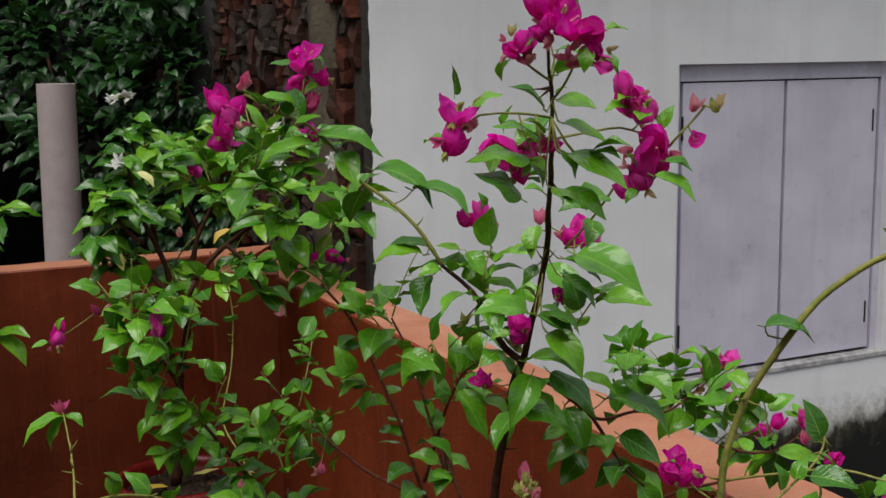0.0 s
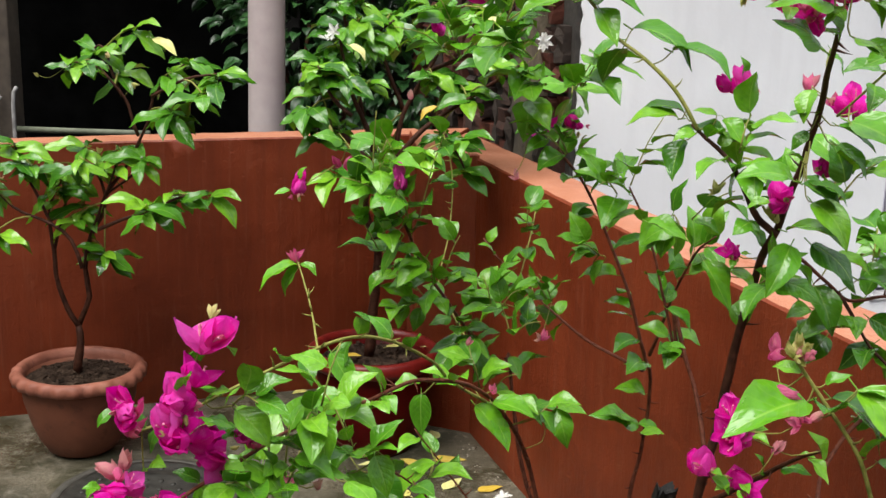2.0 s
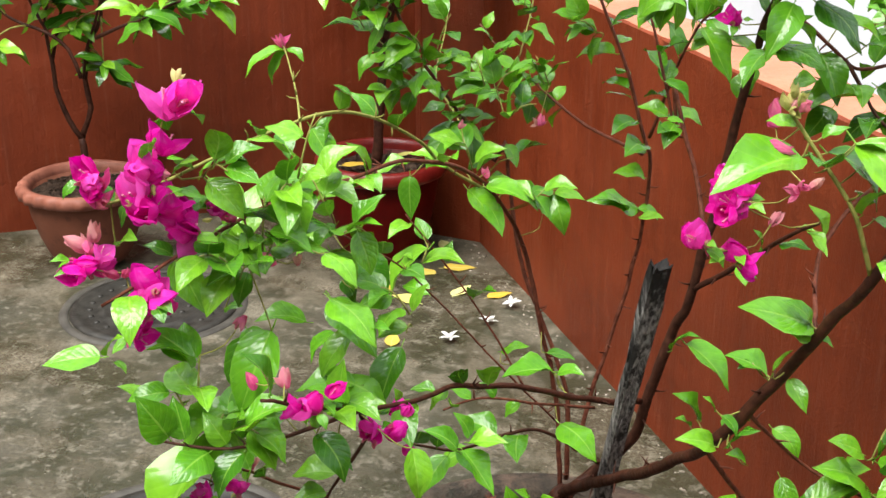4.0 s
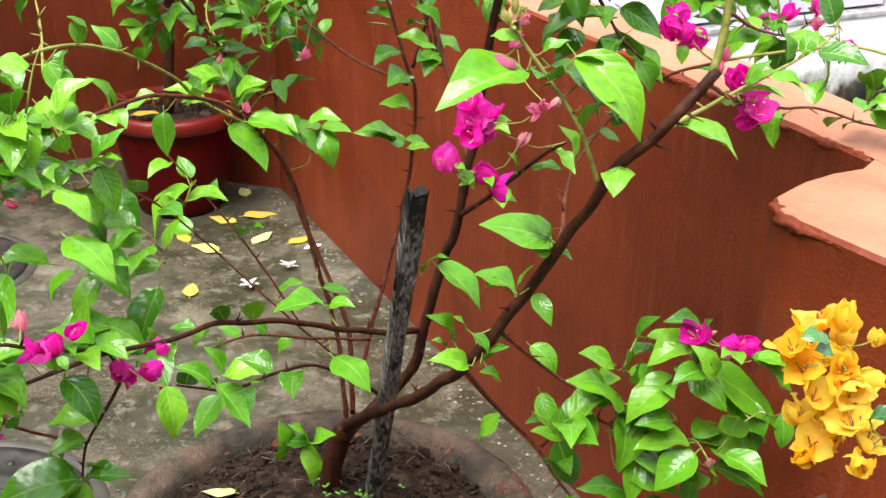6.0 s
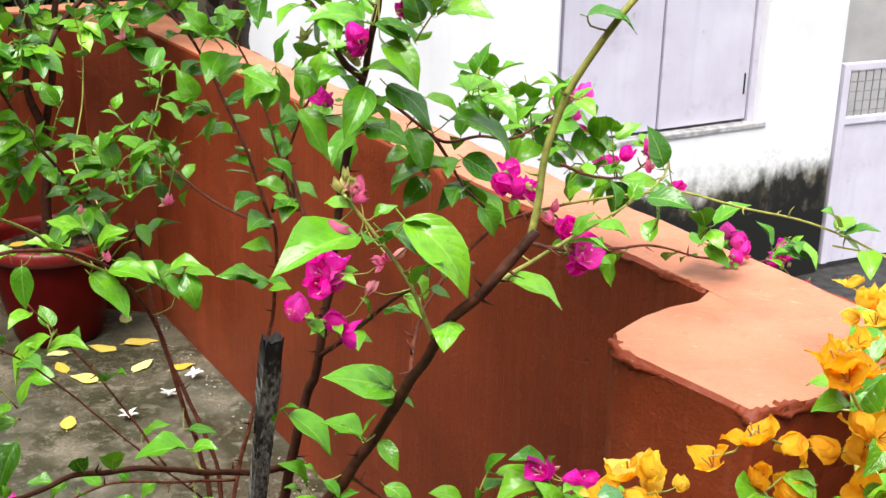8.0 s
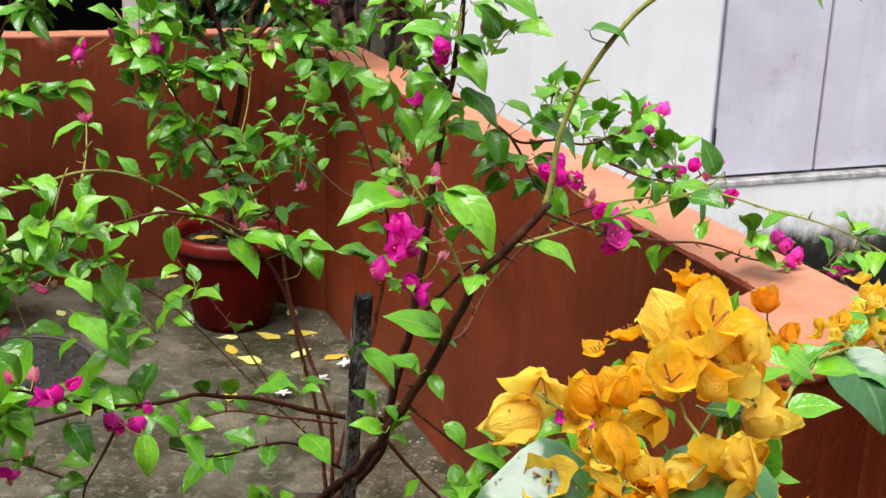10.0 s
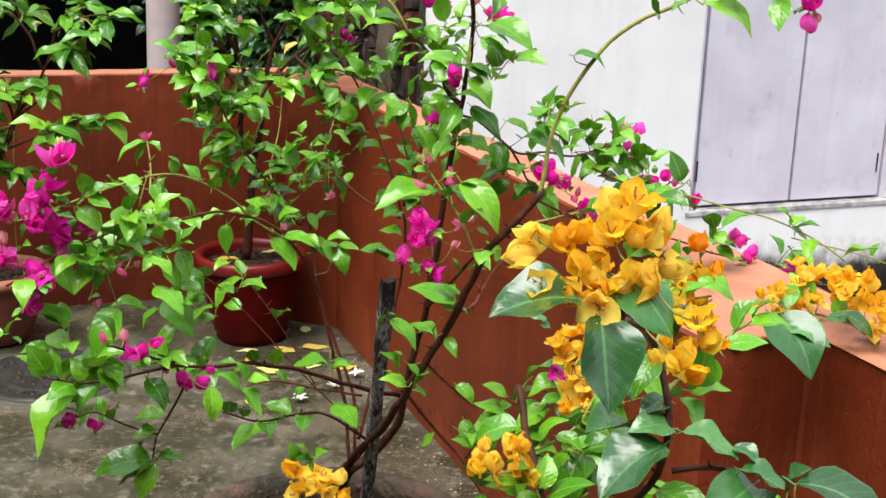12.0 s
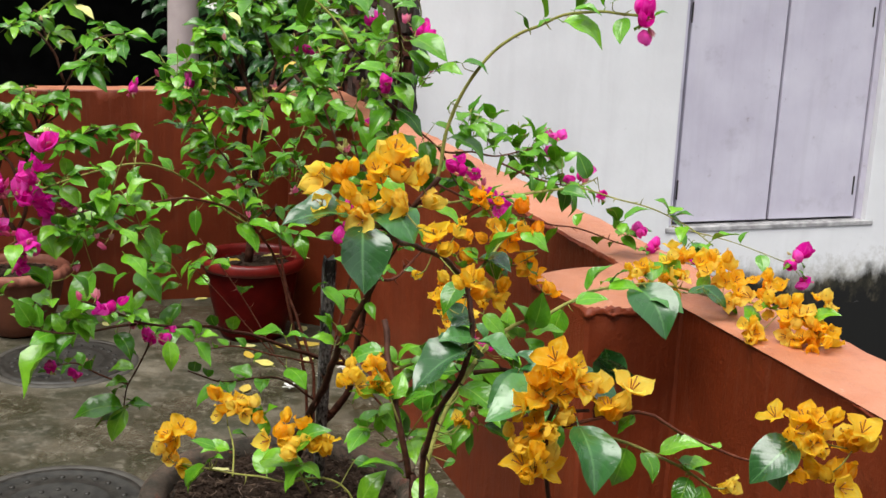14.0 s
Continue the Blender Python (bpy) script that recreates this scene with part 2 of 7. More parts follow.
def bract_material(name, a, b, c3, through_light=0.5):
    m = Mat(name, rough=0.45, spec=0.3)
    c = m.ramp(m.random(), [(0.0, a), (0.55, b), (1.0, c3)])
    u = m.math("ABSOLUTE", m.math("SUBTRACT", m.axis(0, "UV"), 0.5))
    c = m.mix(m.ramp(u, [(0.01, 0.4), (0.06, 0.0)]), c, c3)
    c = m.mix(m.ramp(m.noise(90, 4), [(0.45, 0.0), (0.8, 0.4)]), c, a)
    c = m.mix(m.ramp(m.noise(2.2, 4, vec=m.map("UV", (1.4, 1, 1))), [(0.5, 0.0), (0.72, 0.35)]), c, tuple(min(0.95, v * 1.05 + 0.1) for v in c3))
    # deeper colour towards the foot of the bract, crinkled veins all over
    c = m.mix(m.ramp(m.math("ADD", m.axis(1, "UV"), m.math("MULTIPLY", m.noise(4, 3, vec=m.map("UV", (2, 1, 1))), 0.3)), [(0.25, 0.45), (0.7, 0.0)]), c, a)
    m.colour(c).bump(m.math("ADD", m.noise(1, 4, vec=m.map("UV", (14, 4, 1))), m.math("MULTIPLY", m.noise(9, 4, 0.65, vec=m.map("UV", (1, 1.3, 1))), 0.8)), 0.75, 0.003)
    return m.translucent(through_light, c).m


RED = red_plaster()
RED_SKYLIT = red_plaster("skylit_red_oxide", 0.8)
WHITE = white_plaster()
LILAC = shutter_paint()
FLOOR = wet_cement()
TERRACOTTA = clay("terracotta", (0.105, 0.033, 0.017), (0.18, 0.06, 0.031))
RIM_CLAY = clay("worn_terracotta_rim", (0.13, 0.038, 0.021), (0.30, 0.115, 0.075))
RED_POT = plain("red_glaze", (0.045, 0.0011, 0.0011), (0.078, 0.0022, 0.0019), 14, rough=0.4, spec=0.08)
RED_RIM = plain("red_rim_paint", (0.085, 0.0045, 0.0035), (0.15, 0.011, 0.008), 25, rough=0.35, spec=0.3)
CEMENT_POT = mossy_pot()
SOIL = soil()
BROWN_BARK = bark("brown_bark", (0.018, 0.0066, 0.004), (0.064, 0.021, 0.0115))
TWIG_BARK = bark("reddish_twig", (0.06, 0.017, 0.010), (0.15, 0.049, 0.028), 110)
GREEN_STEM = bark("green_stem", (0.13, 0.15, 0.03), (0.27, 0.26, 0.07), 90)
DARK_BARK = bark("dark_wet_bark", (0.022, 0.0085, 0.0055), (0.07, 0.027, 0.016))
GREENS = ((0.034, 0.14, 0.007), (0.098, 0.3, 0.012), (0.155, 0.37, 0.018), (0.21, 0.4, 0.05))
LEAF = leaf_material("bougainvillea_leaf", *GREENS)
LEAF_STUFF = leaf_material("bougainvillea_leaf_mass", *GREENS, per_island=True)
BIG_LEAF = leaf_material("broad_dark_leaf", (0.011, 0.05, 0.012), (0.03, 0.118, 0.028), (0.075, 0.22, 0.05), (0.10, 0.24, 0.08), rough=0.16, spec=0.62, through_light=0.1, relief=0.22)
JASMINE_GREENS = ((0.022, 0.1, 0.007), (0.076, 0.245, 0.012), (0.2, 0.42, 0.024), (0.17, 0.33, 0.05))
JASMINE_LEAF = leaf_material("jasmine_leaf", *JASMINE_GREENS)
JASMINE_MASS = leaf_material("jasmine_leaf_mass", *JASMINE_GREENS, per_island=True)
# greens lowered far below the other leaves to carry the shade there
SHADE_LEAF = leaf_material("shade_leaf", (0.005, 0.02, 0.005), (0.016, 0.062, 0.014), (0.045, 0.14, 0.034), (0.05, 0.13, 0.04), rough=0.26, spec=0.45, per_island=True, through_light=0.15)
YELLOW_LEAF = leaf_material("fallen_yellow_leaf", (0.46, 0.30, 0.03), (0.52, 0.50, 0.14), (0.56, 0.58, 0.26), (0.5, 0.5, 0.2), rough=0.4, spec=0.3, through_light=0.1)
MAGENTA = bract_material("magenta_bract", (0.73, 0.0, 0.33), (0.9, 0.007, 0.5), (0.93, 0.12, 0.62))
PINK = bract_material("faded_pink_bract", (0.72, 0.06, 0.28), (0.80, 0.20, 0.36), (0.74, 0.46, 0.36))
DEEP_ORANGE = bract_material("deep_orange_bract", (0.92, 0.35, 0.004), (0.96, 0.47, 0.01), (0.97, 0.6, 0.04), 0.6)
ORANGE = bract_material("orange_bract", (0.95, 0.47, 0.006), (0.98, 0.70, 0.04), (0.99, 0.81, 0.16), 0.62)
WHITE_PETAL = bract_material("white_petal", (0.72, 0.72, 0.68), (0.8, 0.8, 0.76), (0.85, 0.85, 0.82), 0.3)
PALE_BUD = bract_material("pale_green_bud", (0.45, 0.5, 0.12), (0.6, 0.55, 0.2), (0.7, 0.5, 0.3), 0.3)
ROSY_TUBE = plain("rosy_flower_tube", (0.5, 0.10, 0.26), (0.7, 0.3, 0.36), 60, rough=0.6)
RUST_TUBE = plain("rusty_flower_tube", (0.16, 0.05, 0.015), (0.42, 0.17, 0.03), 60, rough=0.6)
PIPE = plain("pale_plastic", (0.37, 0.31, 0.31), (0.47, 0.41, 0.40), 8, rough=0.5)
OLD_PIPE = plain("grimy_plastic", (0.13, 0.125, 0.12), (0.34, 0.33, 0.32), 25, rough=0.6)
HOSE = plain("white_hose", (0.66, 0.66, 0.63), (0.78, 0.78, 0.76), 12, rough=0.35)
IRON = plain("wet_cast_iron", (0.009, 0.0085, 0.007), (0.034, 0.032, 0.027), 34, rough=0.5, spec=0.3, bump=0.5)
GROUT = plain("dark_mortar", (0.018, 0.016, 0.013), (0.045, 0.039, 0.033), 25, rough=0.85, bump=0.6)
# near-black base colour carries the deep shade behind the wall and shutters
DARK = plain("shaded_concrete", (0.008, 0.008, 0.007), (0.02, 0.019, 0.018), 6, rough=0.9, spec=0.06)
PALE_WALL = plain("pale_green_wall", (0.30, 0.33, 0.16), (0.40, 0.42, 0.24), 5, rough=0.8)
SLUDGE = plain("dark_wet_ground", (0.010, 0.0095, 0.009), (0.05, 0.048, 0.046), 22, rough=0.6, spec=0.3, bump=0.9, dist=0.012)


def brick_material():
    m = Mat("old_brick", rough=0.8, spec=0.25)
    # brick tones differ at random, all lowered to carry the deep shade
    c = m.ramp(m.random(), [(0.0, (0.018, 0.010, 0.008)), (0.3, (0.075, 0.018, 0.009)), (0.55, (0.03, 0.021, 0.016)), (0.75, (0.05, 0.04, 0.034)), (1.0, (0.11, 0.026, 0.012))])
    c = m.mix(m.ramp(m.noise(22, 6), [(0.5, 0.0), (0.68, 0.7)]), c, (0.025, 0.021, 0.018))
    return m.colour(c).bump(m.noise(40, 6, 0.7), 0.8, 0.008).m


BRICK = brick_material()


def wood_material():
    m = Mat("charred_grey_wood", rough=0.75, spec=0.3)
    g = m.noise(1, 7, 0.65, vec=m.map(scale=(190, 190, 1.6)))
    c = m.ramp(g, [(0.37, (0.010, 0.009, 0.008)), (0.47, (0.10, 0.094, 0.088)), (0.62, (0.30, 0.288, 0.275))])
    c = m.mix(m.ramp(m.noise(1, 4, vec=m.map(scale=(70, 70, 5))), [(0.57, 0.0), (0.61, 0.95)]), c, (0.011, 0.010, 0.009))
    top = m.math("ADD", m.axis(2), m.math("MULTIPLY", m.noise(30, 4), 0.12))
    c = m.mix(m.ramp(top, [(0.875, 0.0), (0.915, 1.0)]), c, (0.01, 0.009, 0.008))
    return m.colour(c).bump(g, 1.0, 0.006).m


GREY_WOOD = wood_material()


# ---- mesh helpers ----
def mesh_object(name, bm, material, smooth=True):
    me = bpy.data.meshes.new(name)
    bm.normal_update()
    bm.to_mesh(me)
    bm.free()
    if smooth:
        me.shade_smooth()
    me.materials.append(material)
    return new(name, me)


def part(name, bm, material, parent, label="", smooth=True):
    ob = mesh_object(name, bm, material, smooth)
    ob.parent = parent
    if label:
        tagged(ob, label)
    return ob


def thing(name, label, category, where=(0, 0, 0), group="", kind=""):
    ob = new(name)
    ob.empty_display_size = 0.05
    ob.matrix_world = pose(*where)
    return tagged(ob, label, category, group, kind)


def add_box(bm, lo, hi, bevel=0.0, m=None):
    geo = bmesh.ops.create_cube(bm, size=1.0)
    vs = geo["verts"]
    for v in vs:
        v.co = Vector([lo[k] + (v.co[k] + 0.5) * (hi[k] - lo[k]) for k in range(3)])
    if bevel:
        es = list({e for v in vs for e in v.link_edges})
        res = bmesh.ops.bevel(bm, geom=es, offset=bevel, segments=2, affect="EDGES", profile=0.6)
        vs = list({v for f in res["faces"] for v in f.verts} | {v for v in vs if v.is_valid})
    if m is not None:
        for v in vs:
            v.co = m @ v.co
    return vs


def add_prism(bm, outline, z0, z1):
    lo = [bm.verts.new((x, y, z0)) for x, y in outline]
    hi = [bm.verts.new((x, y, z1)) for x, y in outline]
    n = len(outline)
    bm.faces.new(hi)
    bm.faces.new(lo[::-1])
    for k in range(n):
        bm.faces.new((lo[k], lo[(k + 1) % n], hi[(k + 1) % n], hi[k]))


def spun(profile, seg=48, wobble=0.0, seed=0, frill=0.0):
    """A turned shape from (radius, height) pairs."""
    bm = bmesh.new()
    rings = []
    widest = max(r for r, z in profile)
    for r, z in profile:
        ring = []
        for k in range(seg):
            a = 2 * math.pi * k / seg
            w = 1 + (frill * math.cos(26 * a) if r > 0.97 * widest else 0.0) + wobble * noise.noise((math.cos(a) * 2 + seed, math.sin(a) * 2, z * 9))
            ring.append(bm.verts.new((r * w * math.cos(a), r * w * math.sin(a), z + 0.3 * wobble * r * noise.noise((math.cos(a) * 3, math.sin(a) * 3 + seed, 5)))))
        rings.append(ring)
    for a, b in zip(rings, rings[1:]):
        for k in range(seg):
            bm.faces.new((a[k], a[(k + 1) % seg], b[(k + 1) % seg], b[k]))
    return bm


def disc(radius, z, seg=40, rings=10, rough=0.0, seed=0, dome=0.0):
    bm = bmesh.new()
    mid = bm.verts.new((0, 0, z + dome))
    prev = None
    for j in range(1, rings + 1):
        r = radius * j / rings
        ring = []
        for k in range(seg):
            a = 2 * math.pi * k / seg
            p = Vector((r * math.cos(a), r * math.sin(a), 0))
            h = rough * (noise.noise(p * 14 + Vector((seed, 0, 0))) + 0.6 * noise.noise(p * 45 + Vector((0, seed, 0))))
            ring.append(bm.verts.new((p.x, p.y, z + h * (1 if j < rings else 0.3) + dome * (1 - (j / rings) ** 2))))
        for k in range(seg):
            if prev is None:
                bm.faces.new((mid, ring[k], ring[(k + 1) % seg]))
            else:
                bm.faces.new((prev[k], ring[k], ring[(k + 1) % seg], prev[(k + 1) % seg]))
        prev = ring
    return bm


def spline(points, step=0.02):
    """Catmull-Rom points through the given ones, about step metres apart."""
    p = [Vector(q) for q in points]
    p = [p[0] * 2 - p[1]] + p + [p[-1] * 2 - p[-2]]
    out = []
    for a, b, c, d in zip(p, p[1:], p[2:], p[3:]):
        n = max(2, int((c - b).length / step))
        for k in range(n):
            t = k / n
            out.append(0.5 * (2 * b + (c - a) * t + (2 * a - 5 * b + 4 * c - d) * t * t + (3 * b - a - 3 * c + d) * t ** 3))
    out.append(p[-2])
    return out


def tube(bm, pts, r0, r1, seg=7, knots=0.0, cap=True):
    """A tapered tube through pts, a little lumpy if knots is given."""
    n = len(pts)
    side = Vector((0.31, 0.2, 0.93))
    rings = []
    for k, p in enumerate(pts):
        d = (pts[min(k + 1, n - 1)] - pts[max(k - 1, 0)]).normalized()
        u = d.cross(side)
        u = (u if u.length > 0.05 else d.cross(Vector((1, 0, 0)))).normalized()
        side = u.cross(d)
        r = r0 + (r1 - r0) * k / (n - 1)
        r *= 1 + knots * (noise.noise(p * 38) + 0.7 * max(0, noise.noise(p * 21 + Vector((7, 0, 0)))))
        rings.append([bm.verts.new(p + r * (u * math.cos(2 * math.pi * j / seg) + side * math.sin(2 * math.pi * j / seg))) for j in range(seg)])
    for a, b in zip(rings, rings[1:]):
        for j in range(seg):
            bm.faces.new((a[j], a[(j + 1) % seg], b[(j + 1) % seg], b[j]))
    if cap:
        bm.faces.new(rings[0][::-1])
        bm.faces.new(rings[-1])


# ---- the yard: floor, parapet walls ----
ALONG = Vector((0.445, -0.8955, 0))     # the side wall runs this way, towards the camera
OUT = Vector((0.8955, 0.445, 0))        # and faces away from the yard this way
SIDE_AT = Vector((0.2, 2.13, 0))
BACK_AT = Vector((-1.393, 3.677, 0))
TOP = 0.874


def side(s, off, z=0.0):
    return SIDE_AT + ALONG * s + OUT * off + Vector((0, 0, z))


def back(s, off, z=0.0):
    return BACK_AT + OUT * s - ALONG * off + Vector((0, 0, z))


def rough_prism(name, outline, z0, z1, material, label, cuts=0.045, rough=0.003, bevel=0.005):
    """A plastered wall with rounded, slightly uneven edges."""
    bm = bmesh.new()
    add_prism(bm, [(p.x, p.y) for p in outline], z0, z1)
    top = [e for e in bm.edges if all(v.co.z > z1 - 0.001 for v in e.verts)]
    upright = [e for e in bm.edges if abs(e.verts[0].co.z - e.verts[1].co.z) > 0.1]
    bmesh.ops.bevel(bm, geom=top + upright, offset=bevel, segments=1, affect="EDGES", profile=0.5)
    bmesh.ops.triangulate(bm, faces=[f for f in bm.faces if len(f.verts) > 4])
    for _ in range(5):
        long = [e for e in bm.edges if e.calc_length() > cuts * 2]
        if not long:
            break
        bmesh.ops.subdivide_edges(bm, edges=long, cuts=1)
        bmesh.ops.triangulate(bm, faces=[f for f in bm.faces if len(f.verts) > 4])
    bm.normal_update()
    for _ in range(3):
        rim = {e for f in bm.faces if 0.15 < f.normal.z < 0.95 for e in f.edges if e.calc_length() > 0.04}
        bmesh.ops.subdivide_edges(bm, edges=list(rim), cuts=1)
        bmesh.ops.triangulate(bm, faces=[f for f in bm.faces if len(f.verts) > 4])
    bm.normal_update()
    for v in bm.verts:
        if v.co.z > z0 + 0.01:
            e = abs(v.normal.z) * (1 - abs(v.normal.z)) * 4
            k = rough * (noise.noise(v.co * 7) + (0.7 + 1.5 * e) * noise.noise(v.co * 22))
            v.co += v.normal * k
    bm.normal_update()
    # upward faces take the paint with the sky light in its colour
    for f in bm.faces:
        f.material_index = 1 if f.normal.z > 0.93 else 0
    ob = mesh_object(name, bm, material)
    ob.data.materials.append(RED_SKYLIT)
    ob.data.set_sharp_from_angle(angle=radians(28))
    return tagged(ob, label, "wall", kind="structure")


T = 0.15
wall_east = rough_prism("wall_east", [side(-2.15, 0), side(0.755, 0), side(0.762, 0.02), side(0.775, -0.03), side(0.79, -0.13), side(0.81, -0.195), side(0.85, -0.222),
                          side(1.05, -0.2), side(1.06, -0.02), side(3.6, 0.0), side(3.6, T), side(-2.15, T)],
            0.0, TOP, RED, "red-brown painted parapet wall with a pier and chipped edges")


def worn_edge(points, parent, thick=0.009, seed=0.0):
    """The lumpy, chipped lip that the plaster has along a top edge."""
    bm = bmesh.new()
    line = []
    for a, b in zip(points, points[1:]):
        n = max(2, int((b - a).length / 0.006))
        line += [a.lerp(b, k / n) for k in range(n)]
    rings = []
    for k, p in enumerate(line):
        d = (line[min(k + 1, len(line) - 1)] - line[max(k - 1, 0)]).normalized()
        u = d.cross(Vector((0, 0, 1))).normalized()
        q = p + u * 0.005 * noise.noise(p * 9 + Vector((seed, 0, 0)))
        ring = []
        for j in range(10):
            w = u * math.cos(0.628 * j) + Vector((0, 0, math.sin(0.628 * j)))
            r = thick * (0.7 + 0.6 * noise.noise(q * 19 + w * 0.5 + Vector((seed, 0, 3))) + 0.55 * noise.noise(q * 48 + w * 0.8) + 0.85 * noise.noise(q * 110 + w))
            r *= 1.0 - 0.6 * min(1.0, max(0.0, 5.0 * (noise.noise(q * 8 + Vector((0, seed, 9))) - 0.1)))
            ring.append(bm.verts.new(q + w * r))
        rings.append(ring)
    for a, b in zip(rings, rings[1:]):
        for j in range(10):
            bm.faces.new((a[j], b[j], b[(j + 1) % 10], a[(j + 1) % 10]))
    bmesh.ops.recalc_face_normals(bm, faces=bm.faces)
    return part("worn_edge", bm, RED, parent, "lumpy chipped plaster edge")


def lip(points):
    return [side(s, off - 0.004, TOP - 0.007) for s, off in points]


worn_edge(lip(((0.30, 0.007), (0.62, 0.007), (0.755, 0.007))), wall_east, 0.007, 1.0)
worn_edge(lip(((1.06, -0.013), (1.5, -0.009), (2.0, -0.006), (2.9, 0.0))), wall_east, 0.006, 9.0)
worn_edge(lip(((0.83, -0.205), (0.85, -0.214), (0.95, -0.204), (1.046, -0.193), (1.052, -0.1), (1.054, -0.013))), wall_east, 0.009, 5.0)
rough_prism("wall_north", [back(-2.6, 0), back(0.74, 0), back(0.74, 0.13), back(-2.6, 0.13)],
            0.0, TOP, RED, "red-brown painted parapet wall, streaked by rain")
rough_prism("corner_pier", [Vector((-0.79, 3.99, 0)), Vector((-0.70, 3.60, 0)), Vector((-0.50, 3.545, 0)), side(-1.9, 0.01), Vector((-0.6, 4.12, 0))],
            0.0, TOP + 0.012, RED, "red-brown plastered corner pier of the parapet")


def ground_sheet(name, size, z, material, label, cells=1):
    bm = bmesh.new()
    bmesh.ops.create_grid(bm, x_segments=cells, y_segments=cells, size=size)
    for v in bm.verts:
        v.co.z = z
    return tagged(mesh_object(name, bm, material), label, "ground", kind="structure")


bm = bmesh.new()
floor_outline = [side(-2.12, 0.05), side(3.6, 0.05), side(3.6, -4.5), side(-2.12, -4.5)]
add_prism(bm, [(p.x, p.y) for p in floor_outline[::-1]], -0.2, 0.0)
tagged(mesh_object("floor", bm, FLOOR, False), "wet grey-brown cement yard floor with moss stains", "floor", kind="structure")
ground_sheet("ground", 400, -0.36, SLUDGE, "dark wet ground with grit outside the yard", 4)

# ---- the white house beside the yard ----
HOUSE_AT = Vector((1.26, 4.43, 0))
HOUSE_BACK = -ALONG                      # into the house


def house(s, depth, z=0.0):
    return HOUSE_AT + OUT * s + HOUSE_BACK * depth + Vector((0, 0, z))


def house_matrix(s, depth, z):
    m = Matrix.Identity(4)
    for k, axis in enumerate((OUT, HOUSE_BACK, Vector((0, 0, 1)))):
        m.col[k][:3] = axis
    m.translation = house(s, depth, z)
    return m


S_LEFT, S_RIGHT = -1.66, 0.94
W_LEFT, W_RIGHT, W_LOW, W_HIGH = -0.508, 0.495, 0.352, 1.478
bm = bmesh.new()
for lo, hi in (((S_LEFT, 0, -0.4), (W_LEFT, 0.24, 3.3)), ((W_RIGHT, 0, -0.4), (S_RIGHT, 0.24, 3.3)),
               ((W_LEFT, 0, -0.4), (W_RIGHT, 0.24, W_LOW)), ((W_LEFT, 0, W_HIGH), (W_RIGHT, 0.24, 3.3))):
    add_box(bm, lo, hi)
bmesh.ops.remove_doubles(bm, verts=bm.verts, dist=0.0005)
corner = [e for e in bm.edges if all(abs(v.co.x - S_LEFT) < 0.001 for v in e.verts) and abs(e.verts[0].co.z - e.verts[1].co.z) > 1]
bmesh.ops.subdivide_edges(bm, edges=corner, cuts=130)
for v in bm.verts:
    if abs(v.co.x - S_LEFT) < 0.001:
        v.co.x += 0.007 + 0.012 * noise.noise(Vector((v.co.y, 0, v.co.z * 7))) + 0.012 * noise.noise(Vector((0, v.co.y, v.co.z * 26)))
wall_house = mesh_object("wall_house", bm, WHITE, False)
wall_house.matrix_world = house_matrix(0, 0, 0)
tagged(wall_house, "whitewashed house wall with black mould along its foot", "wall", kind="structure")

# slab out of view, added to darken the upper house wall
bm = bmesh.new()
add_box(bm, (S_LEFT - 0.1, -0.3, 2.4), (S_RIGHT + 0.2, 0.0, 2.48), 0.01)
eave = mesh_object("eave", bm, WHITE, False)
eave.matrix_world = house_matrix(0, 0, 0)
tagged(eave, "unseen concrete eave added to shade the top of the house wall", "eave", kind="structure")

win = thing("window_1", "closed lilac double shutters in a grey frame", "window", kind="structure")
win.matrix_world = house_matrix(0, 0, 0)
bm = bmesh.new()
for lo, hi in (((W_LEFT, 0.03, W_LOW), (W_LEFT + 0.03, 0.11, W_HIGH)), ((W_RIGHT - 0.03, 0.03, W_LOW), (W_RIGHT, 0.11, W_HIGH)),
               ((W_LEFT + 0.03, 0.03, W_HIGH - 0.06), (W_RIGHT - 0.03, 0.11, W_HIGH))):
    add_box(bm, lo, hi, 0.004)
part("window_frame", bm, LILAC, win, smooth=False)
mid_s = (W_LEFT + W_RIGHT) / 2 + 0.008
for lo, hi in ((W_LEFT + 0.046, mid_s - 0.007), (mid_s + 0.007, W_RIGHT - 0.04)):
    bm = bmesh.new()
    add_box(bm, (lo, 0.035, W_LOW + 0.014), (hi, 0.065, W_HIGH - 0.065), 0.004)
    leaf_board = part("shutter", bm, LILAC, win, smooth=False)
    bm = bmesh.new()
    for z in (W_LOW + 0.16, W_HIGH - 0.22):
        s_h = lo + 0.01 if lo < mid_s - 0.1 else hi - 0.01
        add_box(bm, (s_h - 0.0145, 0.03, z - 0.045), (s_h - 0.009, 0.037, z + 0.04), 0.0015)
    part("hinge", bm, IRON, leaf_board, "dark iron hinges", False)
bm = bmesh.new()
add_box(bm, (W_LEFT - 0.015, -0.006, W_LOW - 0.02), (W_RIGHT + 0.04, 0.03, W_LOW + 0.001), 0.004)
add_box(bm, (W_LEFT + 0.001, 0.028, W_LOW - 0.01), (W_RIGHT - 0.001, 0.118, W_LOW + 0.003), 0.001)
part("window_sill", bm, plain("grey_sill", (0.17, 0.165, 0.165), (0.52, 0.51, 0.51), 22, rough=0.75, bump=0.6), win, "chipped pale grey cement sill", False)
# near-black sheet stands in for the unlit room behind the shutter gaps
bm = bmesh.new()
